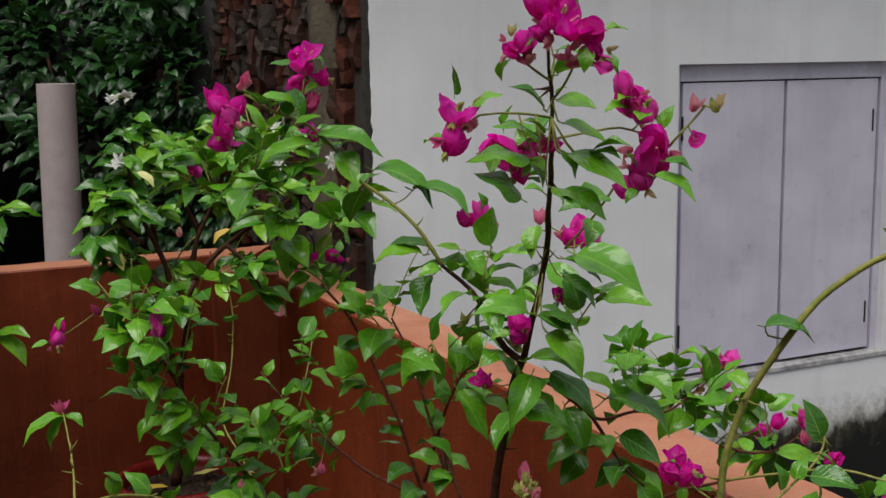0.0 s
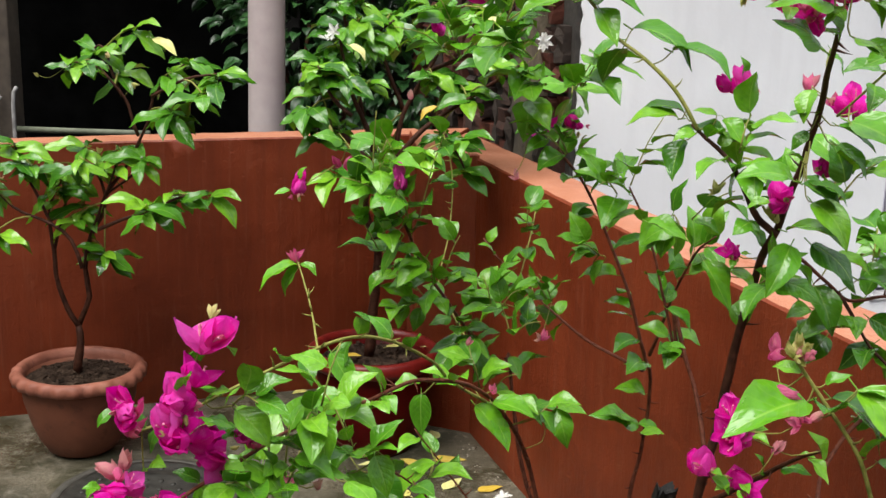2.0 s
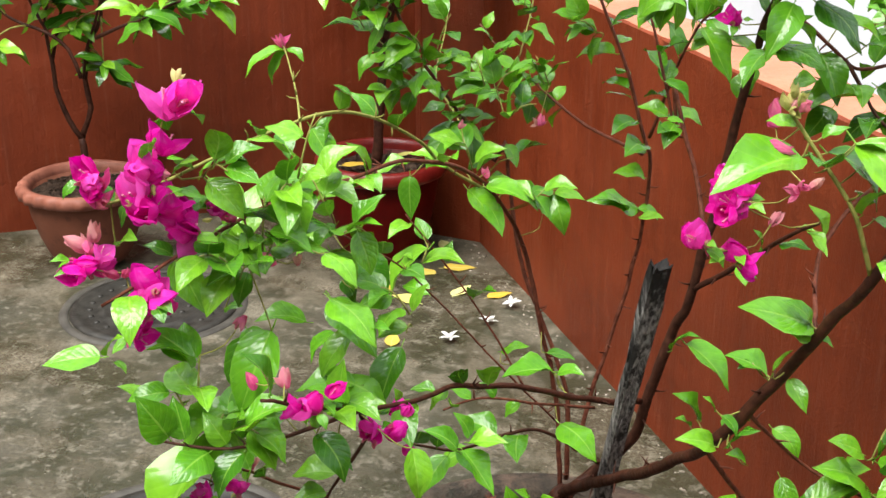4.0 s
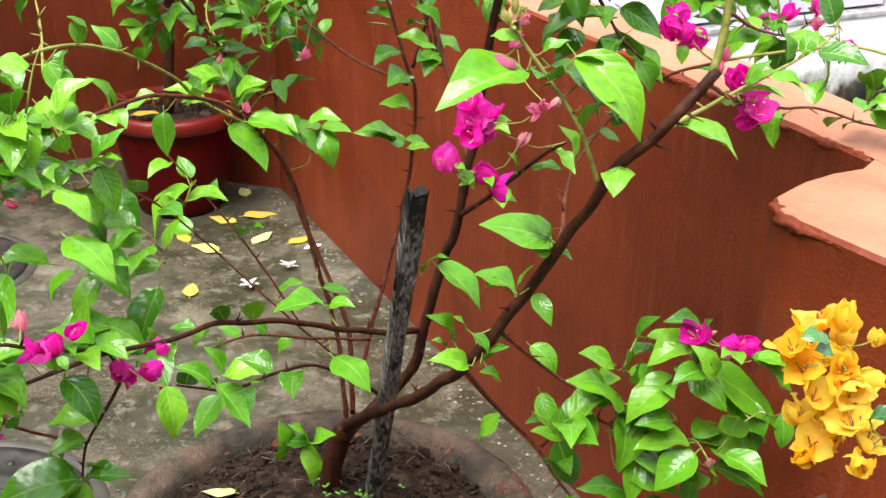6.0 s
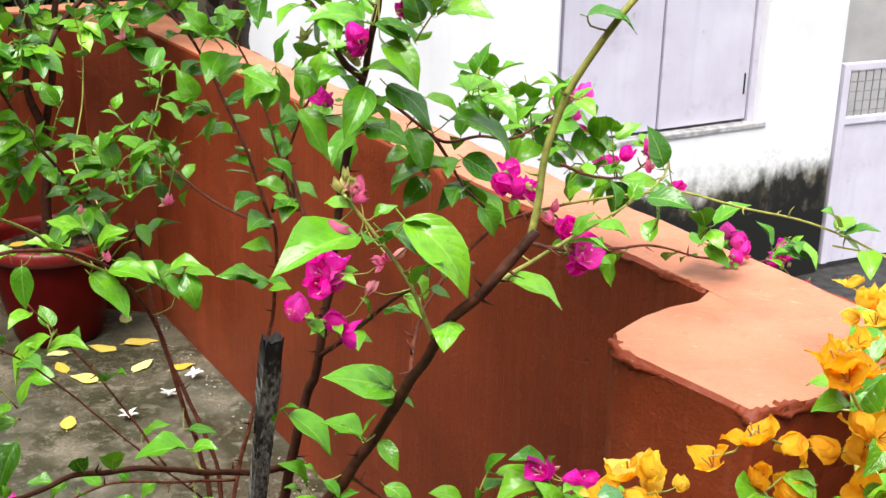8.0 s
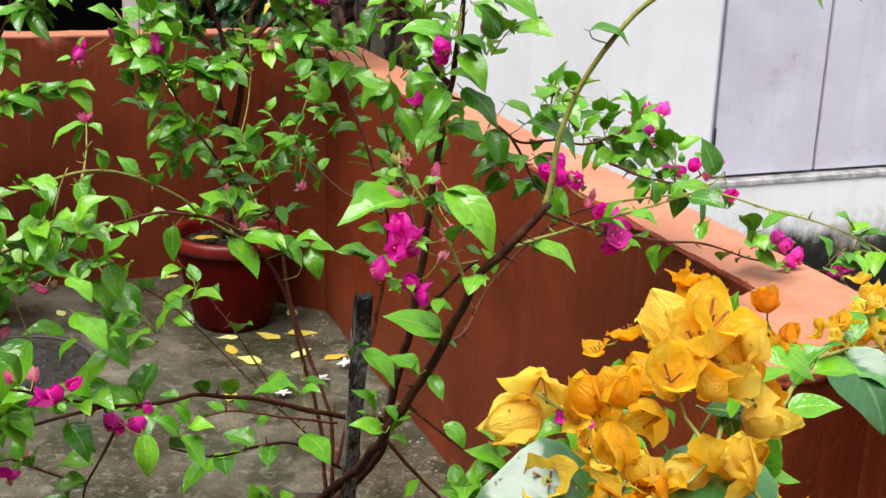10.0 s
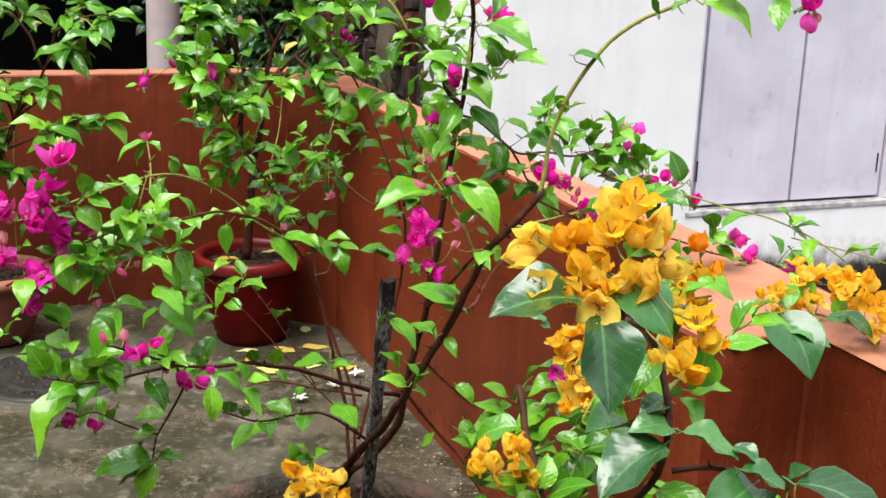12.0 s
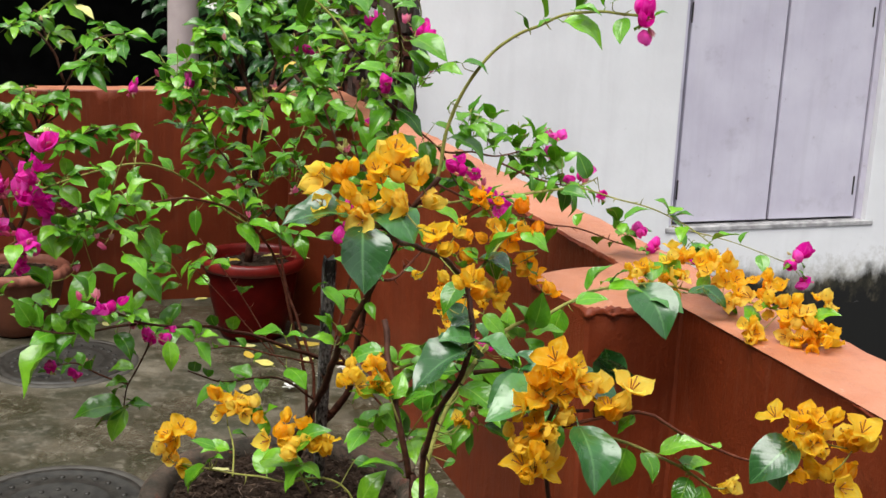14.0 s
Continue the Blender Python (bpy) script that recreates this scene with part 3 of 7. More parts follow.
add_box(bm, (W_LEFT - 0.02, 0.12, W_LOW - 0.02), (W_RIGHT + 0.02, 0.16, W_HIGH + 0.02))
part("room_dark_sheet", bm, DARK, win, smooth=False)

# the unplastered side of the house: bricks laid in rough courses, with two patched columns
side_wall = thing("wall_side", "unplastered old brick house wall with grey mortar patches", "wall", kind="structure")
brick_m = Matrix.Identity(4)
for k, axis in enumerate((HOUSE_BACK, OUT, Vector((0, 0, 1)))):
    brick_m.col[k][:3] = axis
brick_m.translation = house(S_LEFT, 0.0)
side_wall.matrix_world = brick_m
bm = bmesh.new()
add_box(bm, (0.245, 0.03, -0.4), (3.4, 0.2, 3.3))
add_box(bm, (0.006, -0.008, -0.3), (0.245, 0.02, 3.0))
part("mortar_bed", bm, GROUT, side_wall, smooth=False)
brick_meshes = []
for k in range(8):
    bm = bmesh.new()
    add_box(bm, (-0.1, -0.03, -0.032), (0.1, 0.03, 0.032))
    bmesh.ops.subdivide_edges(bm, edges=[e for e in bm.edges if abs(e.verts[0].co.x - e.verts[1].co.x) > 0.1], cuts=3)
    rb = random.Random(40 + k)
    for v in bm.verts:
        v.co += Vector((rb.uniform(-0.006, 0.006), rb.uniform(-0.012, 0.008), rb.uniform(-0.007, 0.007)))
    me = bpy.data.meshes.new("brick")
    bm.to_mesh(me)
    bm.free()
    me.materials.append(BRICK)
    brick_meshes.append(me)


def lay_brick(d, out, z, tilt, size):
    b = new("brick", rb.choice(brick_meshes))
    b.parent = side_wall
    b.matrix_local = pose(d, out, z, rb.uniform(-5, 5), tilt + rb.uniform(-5, 5), rb.uniform(-6, 6)) @ Matrix.Diagonal((*size, 1))


rb = random.Random(8)
for row in range(15):
    z = 0.80 + row * 0.073
    d = 2.42 + rb.uniform(0, 0.1)
    while d < 3.3:
        if rb.random() > 0.06:
            lay_brick(d, 0.025 + rb.uniform(-0.012, 0.01), z, 0, (rb.uniform(0.85, 1.0), 1, rb.uniform(0.85, 1.0)))
        d += 0.212
# broken bricks between the mortar patches, many of them standing on end
for first, last, lift in ((0.035, 0.2, 0.0), (0.46, 1.62, 0.02)):
    d = first
    while d < last:
        wide, z = rb.uniform(0.05, 0.075), 0.72 + rb.uniform(0, 0.1)
        while z < 1.95:
            tall = rb.uniform(0.06, 0.2)
            if rb.random() > 0.07:
                lay_brick(d + wide / 2, lift + rb.uniform(-0.02, 0.012), z + tall / 2, 90, (tall / 0.2, 1, wide / 0.068))
            z += tall + rb.uniform(0.006, 0.02)
        d += wide + 0.01
for lo, hi, stuff_mat in ((1.62, 2.4, plain("grey_mortar", (0.02, 0.019, 0.017), (0.05, 0.047, 0.042), 14, rough=0.9, bump=0.8, dist=0.01)), (0.2, 0.45, plain("sandy_mortar", (0.06, 0.047, 0.03), (0.11, 0.088, 0.056), 18, rough=0.9, bump=0.7, dist=0.01))):
    bm = bmesh.new()
    add_box(bm, (lo, -0.016 if lo > 1 else -0.026, 0.5), (hi, 0.03, 2.2))
    for _ in range(5):
        bmesh.ops.subdivide_edges(bm, edges=[e for e in bm.edges if e.calc_length() > 0.09], cuts=1, use_grid_fill=True)
    for v in bm.verts:
        v.co += Vector((0.02 * noise.noise(v.co * 9), 0.012 * noise.noise(v.co * 11 + Vector((3, 0, 0))), 0))
    part("mortar_patch", bm, stuff_mat, side_wall, "rough mortar patch between bricks")

# ---- what stands behind the yard ----
bm = bmesh.new()
tube(bm, [Vector((0, 0, z)) for z in (-0.36, 0.3, 0.9, 1.36)], 0.071, 0.068, 28, cap=False)
tube(bm, [Vector((0, 0, z)) for z in (1.36, 1.2, 1.0)], 0.062, 0.062, 28, cap=False)
rim = [e for e in bm.edges if e.is_boundary and e.verts[0].co.z > 1.3]
bmesh.ops.bridge_loops(bm, edges=rim)
pipe = mesh_object("drain_pipe", bm, PIPE)
pipe.matrix_world = pose(-1.42, 4.42, 0.075, 0, 0.6, 0)
pipe.data.set_sharp_from_angle(angle=radians(50))
tagged(pipe, "pale pinkish plastic pipe standing upright behind the wall", "pipe")

# walls and roof added to close off the sky; near-black colour paints their shade
shed = thing("open_shed", "open shed with a concrete lintel behind the wall, near black for painted shade", "shed", kind="structure")
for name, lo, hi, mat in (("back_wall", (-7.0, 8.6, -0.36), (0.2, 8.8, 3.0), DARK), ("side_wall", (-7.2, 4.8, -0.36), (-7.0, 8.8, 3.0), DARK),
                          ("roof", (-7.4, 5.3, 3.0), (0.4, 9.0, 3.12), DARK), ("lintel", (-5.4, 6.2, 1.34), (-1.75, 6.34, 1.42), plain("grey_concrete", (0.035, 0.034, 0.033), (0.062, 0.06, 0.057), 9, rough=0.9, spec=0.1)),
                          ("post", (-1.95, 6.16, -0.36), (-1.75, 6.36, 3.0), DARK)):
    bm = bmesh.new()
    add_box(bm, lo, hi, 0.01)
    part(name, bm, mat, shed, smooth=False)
bm = bmesh.new()
add_box(bm, (-4.8, 5.2, -0.36), (-2.905, 5.35, 2.6), 0.01)
pale = mesh_object("wall_neighbour", bm, PALE_WALL, False)
tagged(pale, "pale yellow-green painted neighbouring wall", "wall", kind="structure")
bm = bmesh.new()
add_box(bm, (-2.645, 4.60, -0.36), (-2.53, 4.70, 2.7), 0.012)
tagged(mesh_object("shed_post", bm, plain("brown_grey_post_wood", (0.032, 0.024, 0.017), (0.075, 0.058, 0.042), 16, rough=0.8), False), "brown-grey wooden post at the shed's corner", "post")
for px, rr, high in ((-2.585, 0.0075, 0.865), (-2.512, 0.008, 0.905)):
    bm = bmesh.new()
    tube(bm, [Vector((px, 4.57, z)) for z in (-0.36, 0.3, 0.7, high - 0.07)] + [Vector((px + 0.004, 4.572, high - 0.02)), Vector((px + 0.012, 4.585, high))], rr, rr, 14)
    tagged(mesh_object("water_pipe", bm, OLD_PIPE), "short greyish-white plastic water pipe beside the post", "pipe", "white water pipes")
bm = bmesh.new()
tube(bm, [Vector((x, 4.62, 0.733 + 0.004 * math.sin(3 * x))) for x in (-2.53, -2.3, -2.1, -1.96)], 0.012, 0.012, 12)
tube(bm, [Vector((-1.97, 4.62, z)) for z in (-0.36, 0.2, 0.72)], 0.017, 0.017, 12)
tagged(mesh_object("rail", bm, plain("pale_rail_paint", (0.08, 0.09, 0.062), (0.15, 0.165, 0.12), 18, rough=0.7, spec=0.2)), "thin pale grey-green rail behind the parapet", "rail")

# unseen surroundings, added to shade the yard from behind and from the left
bm = bmesh.new()
add_box(bm, (-4.6, -4.2, -0.36), (5.5, -3.9, 4.6))
tagged(mesh_object("wall_rear_blocker", bm, plain("rear_blocker_plaster", (0.3, 0.22, 0.17), (0.4, 0.3, 0.24), 3, rough=0.8), False), "unseen plastered wall added behind the yard to cut light", "wall", kind="structure")
bm = bmesh.new()
add_box(bm, (-5.2, -4.2, -0.36), (-4.9, 6.0, 4.2))
tagged(mesh_object("wall_west_blocker", bm, plain("old_plaster", (0.2, 0.17, 0.14), (0.3, 0.26, 0.2), 3, rough=0.85), False), "unseen tall plaster wall added on the yard's open side to cut light", "wall", kind="structure")


# a sheet-metal gate leaf standing open beside the house
gate = thing("metal_gate", "lilac sheet-metal gate leaf with wire mesh above, standing open", "gate")
gate.matrix_world = Matrix.Translation(house(S_RIGHT + 0.03, 0.02, -0.36)) @ pose(0, 0, 0.03, 0, 0, 21)
bm = bmesh.new()
add_box(bm, (0.03, -0.006, 0.0), (1.2, 0.006, 0.62), 0.002)
part("sheet", bm, LILAC, gate, smooth=False)
bm = bmesh.new()
for lo, hi in (((0, -0.018, 0), (0.035, 0.018, 0.88)), ((1.2, -0.018, 0), (1.235, 0.018, 0.88)), ((0.035, -0.015, 0.62), (1.2, 0.015, 0.65)), ((0.035, -0.015, 0.85), (1.2, 0.015, 0.88))):
    add_box(bm, lo, hi, 0.003)
part("gate_frame", bm, LILAC, gate, smooth=False)
bm = bmesh.new()
for k in range(28):
    add_box(bm, (0.05 + k * 0.042, -0.002, 0.65), (0.053 + k * 0.042, 0.002, 0.85))
for k in range(5):
    add_box(bm, (0.035, 0.002, 0.67 + k * 0.042), (1.2, 0.006, 0.673 + k * 0.042))
part("wire_mesh", bm, plain("galvanised_wire", (0.3, 0.3, 0.31), (0.42, 0.42, 0.43), 30, rough=0.4, metal=0.8), gate, smooth=False)
bm = bmesh.new()
add_box(bm, (1.7, 6.4, -0.36), (6.0, 6.7, 3.0))
tagged(mesh_object("wall_far", bm, plain("grey_plaster", (0.32, 0.31, 0.31), (0.45, 0.44, 0.44), 4, rough=0.8), False), "grey plastered wall beyond the gate", "wall", kind="structure")

# pale crumbs of plaster along the foot of the side wall
bm = bmesh.new()
rg = random.Random(5)
for _ in range(150):
    c = side(rg.uniform(-1.85, 0.8), -0.012 - abs(rg.gauss(0, 0.045)), 0.0)
    r = rg.uniform(0.0012, 0.0045)
    geo = bmesh.ops.create_icosphere(bm, subdivisions=1, radius=r)
    for v in geo["verts"]:
        v.co = c + Vector((v.co.x * rg.uniform(0.7, 1.5), v.co.y, v.co.z * 0.5 + 0.3 * r))
tagged(mesh_object("plaster_crumbs", bm, plain("plaster_crumb", (0.16, 0.13, 0.1), (0.38, 0.34, 0.29), 60, rough=0.8)), "pale crumbs of plaster on the wet floor", "rubble", kind="stuff")

# grit on the ground outside
bm = bmesh.new()
rg = random.Random(21)
for _ in range(420):
    s, o = rg.uniform(-0.6, 2.6), rg.uniform(0.2, 2.6)
    c = side(s, o, -0.355)
    r = rg.uniform(0.003, 0.012)
    geo = bmesh.ops.create_icosphere(bm, subdivisions=1, radius=r)
    for v in geo["verts"]:
        v.co = c + Vector((v.co.x * rg.uniform(0.7, 1.4), v.co.y, v.co.z * 0.6))
tagged(mesh_object("grit", bm, plain("pale_grit", (0.3, 0.29, 0.28), (0.55, 0.54, 0.52), 40, rough=0.7)), "pale grit scattered on the dark ground", "gravel", kind="stuff")


# ---- leaves and flowers ----
def blade(v, wide_at=0.4, tip=1.9):
    """The half-width of an ovate blade at v of its length: round at the foot, drawn out at the tip."""
    if v <= wide_at:
        return math.sqrt(max(0.0, 1 - ((wide_at - v) / wide_at) ** 2)) ** 0.9
    u = (v - wide_at) / (1 - wide_at)
    return (1 - u ** tip) * (1 - 0.22 * u * u)


def leaf_mesh(name, material, width=0.27, wide_at=0.38, tip=1.8, fold=0.16, curl=0.2, wave=0.05, seed=0, stalk=0.14, steps=(0, 0.03, 0.1, 0.2, 0.32, 0.46, 0.6, 0.74, 0.86, 0.95, 1)):
    """A leaf one metre long along y, facing up; scaled when it is placed."""
    r = random.Random(seed)
    ph, lop, bend = r.uniform(0, 6), r.uniform(-0.3, 0.3), r.uniform(-0.07, 0.07)
    verts, faces, uvs = [], [], []
    us = (-1, -0.55, 0, 0.55, 1)
    for v in steps:
        w = max(0.004, width * blade(v, wide_at, tip))
        for u in us:
            rise = fold * w * (abs(u) ** 1.3 * 1.4 + lop * u)
            arch = curl * 2.0 * v * (1 - v) ** 1.1
            rim = wave * u * abs(u) * math.sin(v * 9 + ph + u * 1.7) * (w / width)
            dent = 0.012 * math.sin(v * 21 + ph) * (1 - abs(u)) * abs(u) * 4
            verts.append((u * w + bend * math.sin(v * 3.1), v, rise + arch + rim + dent))
            uvs.append(((u + 1) / 2, v))
    for j in range(len(steps) - 1):
        for k in range(4):
            a = j * 5 + k
            faces.append((a, a + 1, a + 6, a + 5))
    n = len(verts)
    if stalk:
        for v in (-stalk, 0.02):
            for dx, dz in ((-0.012, 0), (0.012, 0), (0, -0.02)):
                verts.append((dx, v, dz - 0.01 + (0.05 * v)))
                uvs.append((0.5, 0.5))
        for k in range(3):
            faces.append((n + k, n + (k + 1) % 3, n + 3 + (k + 1) % 3, n + 3 + k))
    me = bpy.data.meshes.new(name)
    me.from_pydata(verts, [], faces)
    layer = me.uv_layers.new(name="UVMap")
    for lp in me.loops:
        layer.data[lp.index].uv = uvs[lp.vertex_index]
    me.materials.append(material)
    me.shade_smooth()
    return me


def flower_mesh(name, material, seed, bracts=3, open_by=30, width=0.36, cup=0.16, wide_at=0.42, tip=2.2, flare=0.0, ruffle=0.05, tubes=None):
    """Papery bracts round one axis (z), about one metre long, with thin flower tubes inside; scaled when placed."""
    r = random.Random(seed)
    verts, faces, uvs, inner = [], [], [], []
    steps, us = (0, 0.04, 0.12, 0.24, 0.38, 0.54, 0.7, 0.84, 0.94, 1), (-1, -0.7, -0.35, 0, 0.35, 0.7, 1)
    for b in range(bracts):
        turn = Matrix.Rotation(2 * math.pi * b / bracts + r.uniform(-0.3, 0.3), 3, "Z")
        lean = Matrix.Rotation(radians(open_by + r.uniform(-14, 14)), 3, "X")
        size, ph, start, own_cup = r.uniform(0.82, 1.1), r.uniform(0, 6), len(verts), cup * r.uniform(0.6, 1.5)
        twist = r.uniform(-0.25, 0.25)
        for v in steps:
            w = max(0.012, width * blade(v, wide_at, tip))
            for u in us:
                keel = 0.10 * abs(u) * w / width
                out = -own_cup * (1 - u * u) * math.sin(math.pi * v) + flare * v * v
                crumple = ruffle * (math.sin(7 * v + ph + 2.2 * u) * u * u + 0.5 * math.sin(13 * v + 5 * u + 2 * ph) * abs(u) + 0.25 * math.sin(23 * v - 8 * u + ph))
                p = Vector((u * w + twist * v * (1 - v), out + keel + crumple * min(1, 4 * v), v))
                verts.append(tuple(turn @ (lean @ p) * size))
                uvs.append(((u + 1) / 2, v))
        for j in range(len(steps) - 1):
            for k in range(6):
                a = start + j * 7 + k
                faces.append((a, a + 1, a + 8, a + 7))
    if tubes:
        for b in range(bracts):
            a, start = 2 * math.pi * (b + 0.5) / bracts + r.uniform(-0.4, 0.4), len(verts)
            d = Vector((math.cos(a) * 0.22, math.sin(a) * 0.22, 0.58 * r.uniform(0.8, 1.1)))
            for f, rad in ((0.1, 0.022), (0.75, 0.03), (0.93, 0.022), (1.0, 0.045)):
                for k in range(5):
                    t = 2 * math.pi * k / 5
                    verts.append((d.x * f + rad * math.cos(t), d.y * f + rad * math.sin(t), d.z * f))
                    uvs.append((0.5, 0.5))
            for j in range(3):
                for k in range(5):
                    inner.append(len(faces))
                    faces.append((start + j * 5 + k, start + j * 5 + (k + 1) % 5, start + j * 5 + 5 + (k + 1) % 5, start + j * 5 + 5 + k))
            inner.append(len(faces))
            faces.append(tuple(start + 15 + k for k in range(5)))
    me = bpy.data.meshes.new(name)
    me.from_pydata(verts, [], faces)
    layer = me.uv_layers.new(name="UVMap")
    for lp in me.loops:
        layer.data[lp.index].uv = uvs[lp.vertex_index]
    me.materials.append(material)
    if tubes:
        me.materials.append(tubes)
        for k in inner:
            me.polygons[k].material_index = 1
    me.shade_smooth()
    return me


def leaf_set(material, **kw):
    return [leaf_mesh("leaf", material, seed=k, fold=(0.08, 0.26, 0.18, 0.34, -0.12, 0.28)[k], curl=(0.16, 0.26, 0.38, 0.22, 0.32, 0.14)[k], wave=0.03 + 0.01 * k, **kw) for k in range(6)]


LEAVES = leaf_set(LEAF, width=0.325, tip=1.65)
BROAD = leaf_set(BIG_LEAF, width=0.385, wide_at=0.38, tip=2.3)
JASMINE = leaf_set(JASMINE_LEAF, width=0.25, wide_at=0.5, tip=1.7)
YELLOWED = leaf_set(YELLOW_LEAF, width=0.21, wide_at=0.5)
SHRUB_LEAVES = leaf_set(JASMINE_LEAF, width=0.19, wide_at=0.56, tip=1.8)
FLOWERS = {}
FLOWERS[PINK.name] = [flower_mesh("flower", PINK, k, open_by=(6, 14, 24, 34)[k], width=0.27, cup=0.12, flare=0.05) for k in range(4)]
FLOWERS[MAGENTA.name] = [flower_mesh("flower", MAGENTA, k, open_by=(7, 13, 22, 32, 10)[k], width=(0.40, 0.42, 0.41, 0.42, 0.38)[k], tip=2.7, cup=(0.24, 0.2, 0.16, 0.1, 0.2)[k],
                                     flare=(0.12, 0.08, 0.02, -0.06, 0.1)[k], ruffle=0.055, tubes=ROSY_TUBE) for k in range(5)]
for mat in (ORANGE, DEEP_ORANGE):
    FLOWERS[mat.name] = [flower_mesh("flower", mat, 10 + k, open_by=(20, 30, 40, 52, 14)[k], width=(0.44, 0.46, 0.44, 0.47, 0.42)[k], cup=(0.2, 0.16, 0.1, 0.05, 0.22)[k],
                                     flare=(0.05, 0.0, -0.08, -0.16, 0.1)[k], ruffle=0.09, tip=2.4, tubes=RUST_TUBE) for k in range(5)]
FLOWERS[PALE_BUD.name] = [flower_mesh("flower", PALE_BUD, k, open_by=10 + 8 * k, width=0.24, cup=0.12) for k in range(3)]
FLOWERS[WHITE_PETAL.name] = [flower_mesh("flower", WHITE_PETAL, k, bracts=7, open_by=66 + 6 * k, width=0.2, cup=0.03, flare=-0.1, wide_at=0.55, ruffle=0.02) for k in range(2)]


def frame_of(origin, along, up, size):
    y = Vector(along).normalized()
    x = y.cross(Vector(up))
    x = (x if x.length > 1e-3 else y.cross(Vector((1, 0.2, 0)))).normalized()
    z = x.cross(y)
    m = Matrix.Identity(4)
    for k, axis in enumerate((x, y, z)):
        m.col[k][:3] = axis * size
    m.translation = origin
    return m


class Plant:
    """One plant: stems, then leaves hung on their stems, then flowers."""

    def __init__(self, name, label, category, foot, leaves, mass, seed):
        self.ob = thing(name, label, category, foot)
        self.foot = Vector(foot)
        self.r = random.Random(seed)
        self.leaves, self.mass = leaves, mass
        self.hero, self.more, self.stems, self.tied = [], [], [], []

    def place(self, ob, m, parent=None):
        ob.parent = parent or self.ob
        ob.matrix_local = Matrix.Translation(-self.foot) @ m

    def random_dir(self, up=0.0):
        v = Vector((self.r.gauss(0, 1), self.r.gauss(0, 1), self.r.gauss(0, 1) + up))
        return v.normalized()

    def leaf_near(self, p, along, size):
        d = (along + Vector((0, -0.25, -0.25))).normalized()
        up = Vector((self.r.uniform(-0.4, 0.4), self.r.uniform(-0.5, 0.1), self.r.uniform(0.8, 1.1)))
        self.more.append((frame_of(p + d * size * 0.14, d, up, size), self.r.choice(self.leaves)))

    def stem_part(self, pts, r0, r1, bark_mat, thorns=0):
        bm = bmesh.new()
        q = [p - self.foot for p in pts]
        k = 0.95 if self.leaves is not LEAVES else 0.8 if r0 > 0.018 else 0.56 if r0 > 0.0085 else 0.64
        r0, r1 = r0 * k, r1 * k
        tube(bm, q, r0, r1, 8 if r0 > 0.004 else 6, 0.07 if bark_mat is GREEN_STEM else 0.14)
        for _ in range(thorns):
            k = self.r.randrange(2, len(q) - 1)
            d = self.random_dir()
            e = (q[k] - q[k - 1]).normalized()
            d = (d - e * d.dot(e)).normalized()
            rr = r0 + (r1 - r0) * k / len(q)
            tube(bm, [q[k] + d * rr * 0.7, q[k] + d * (rr + 0.007) + e * 0.001, q[k] + d * (rr + 0.012 + 0.4 * r0) + e * 0.004], 0.0013 + 0.05 * r0, 0.0002, 5)
        name = "trunk" if r0 > 0.014 else ("branch" if r0 > 0.0024 else "twig")
        stem = part(name, bm, bark_mat, self.ob)
        self.stems.append((stem, np.array([tuple(p) for p in pts])))
        return stem

    def nearest(self, p):
        """The stem that a leaf or flower at p hangs on."""
        return self.joint(p)[0]

    def joint(self, p):
        q = np.array(tuple(p))
        best = (None, None, 1e9)
        for stem, line in self.stems:
            gap = ((line - q) ** 2).sum(axis=1)
            k = int(gap.argmin())
            if gap[k] < best[2]:
                best = (stem, Vector(line[k]), float(gap[k]))
        return best

    def grow(self, r0, r1, bark_mat, n, size, start, points):
        pts = spline(points, 0.012)
        ends, bend = (pts[0].copy(), pts[-1].copy()), min(0.0035, 0.4 * r0)
        pts = [p + bend * Vector((noise.noise(p * 21), noise.noise(p * 21 + Vector((7, 0, 0))), noise.noise(p * 21 + Vector((0, 7, 0))))) for p in pts]
        pts[0], pts[-1] = ends
        self.stem_part(pts, r0, r1, bark_mat, int(len(pts) / 4.5) if 0.0025 < r0 < 0.02 else 0)
        for k in range(n):
            f = start + (1 - start) * (k + self.r.uniform(0.1, 0.9)) / n
            i = min(int(f * (len(pts) - 1)), len(pts) - 2)
            e = (pts[i + 1] - pts[i]).normalized()
            d = self.random_dir()
            d = (d - e * d.dot(e)).normalized()
            self.leaf_near(pts[i], d + e * self.r.uniform(0.1, 0.9), size * self.r.uniform(0.6, 1.2))

    def leaf_at(self, base, tip, broad=False):
        b, t = Vector(base), Vector(tip)
        lean = Vector((0, (self.r.uniform(-0.8, -0.25) if broad else self.r.uniform(-0.6, 0.0)) * (t - b).length, 0))
        t = b + (t - b + lean).normalized() * 1.02 * (t - b).length if broad else t + lean
        up = Vector((self.r.uniform(-0.4, 0.4), self.r.uniform(-0.45, -0.1), 1.0))
        narrow = Matrix.Diagonal((1.0 if broad else self.r.uniform(0.86, 1.08) * (0.88 if abs(t.z - b.z) > 0.55 * (t - b).length else 1.0), 1, 1, 1))
        self.hero.append((frame_of(b, t - b, up, (t - b).length) @ narrow, self.r.choice(BROAD if broad else self.leaves)))

    def yellow_leaf(self, base, tip):
        b, t = Vector(base), Vector(tip)
        self.hero.append((frame_of(b, t - b + Vector((0, -0.3 * (t - b).length, 0)), (0, -0.4, 1), (t - b).length), self.r.choice(YELLOWED)))

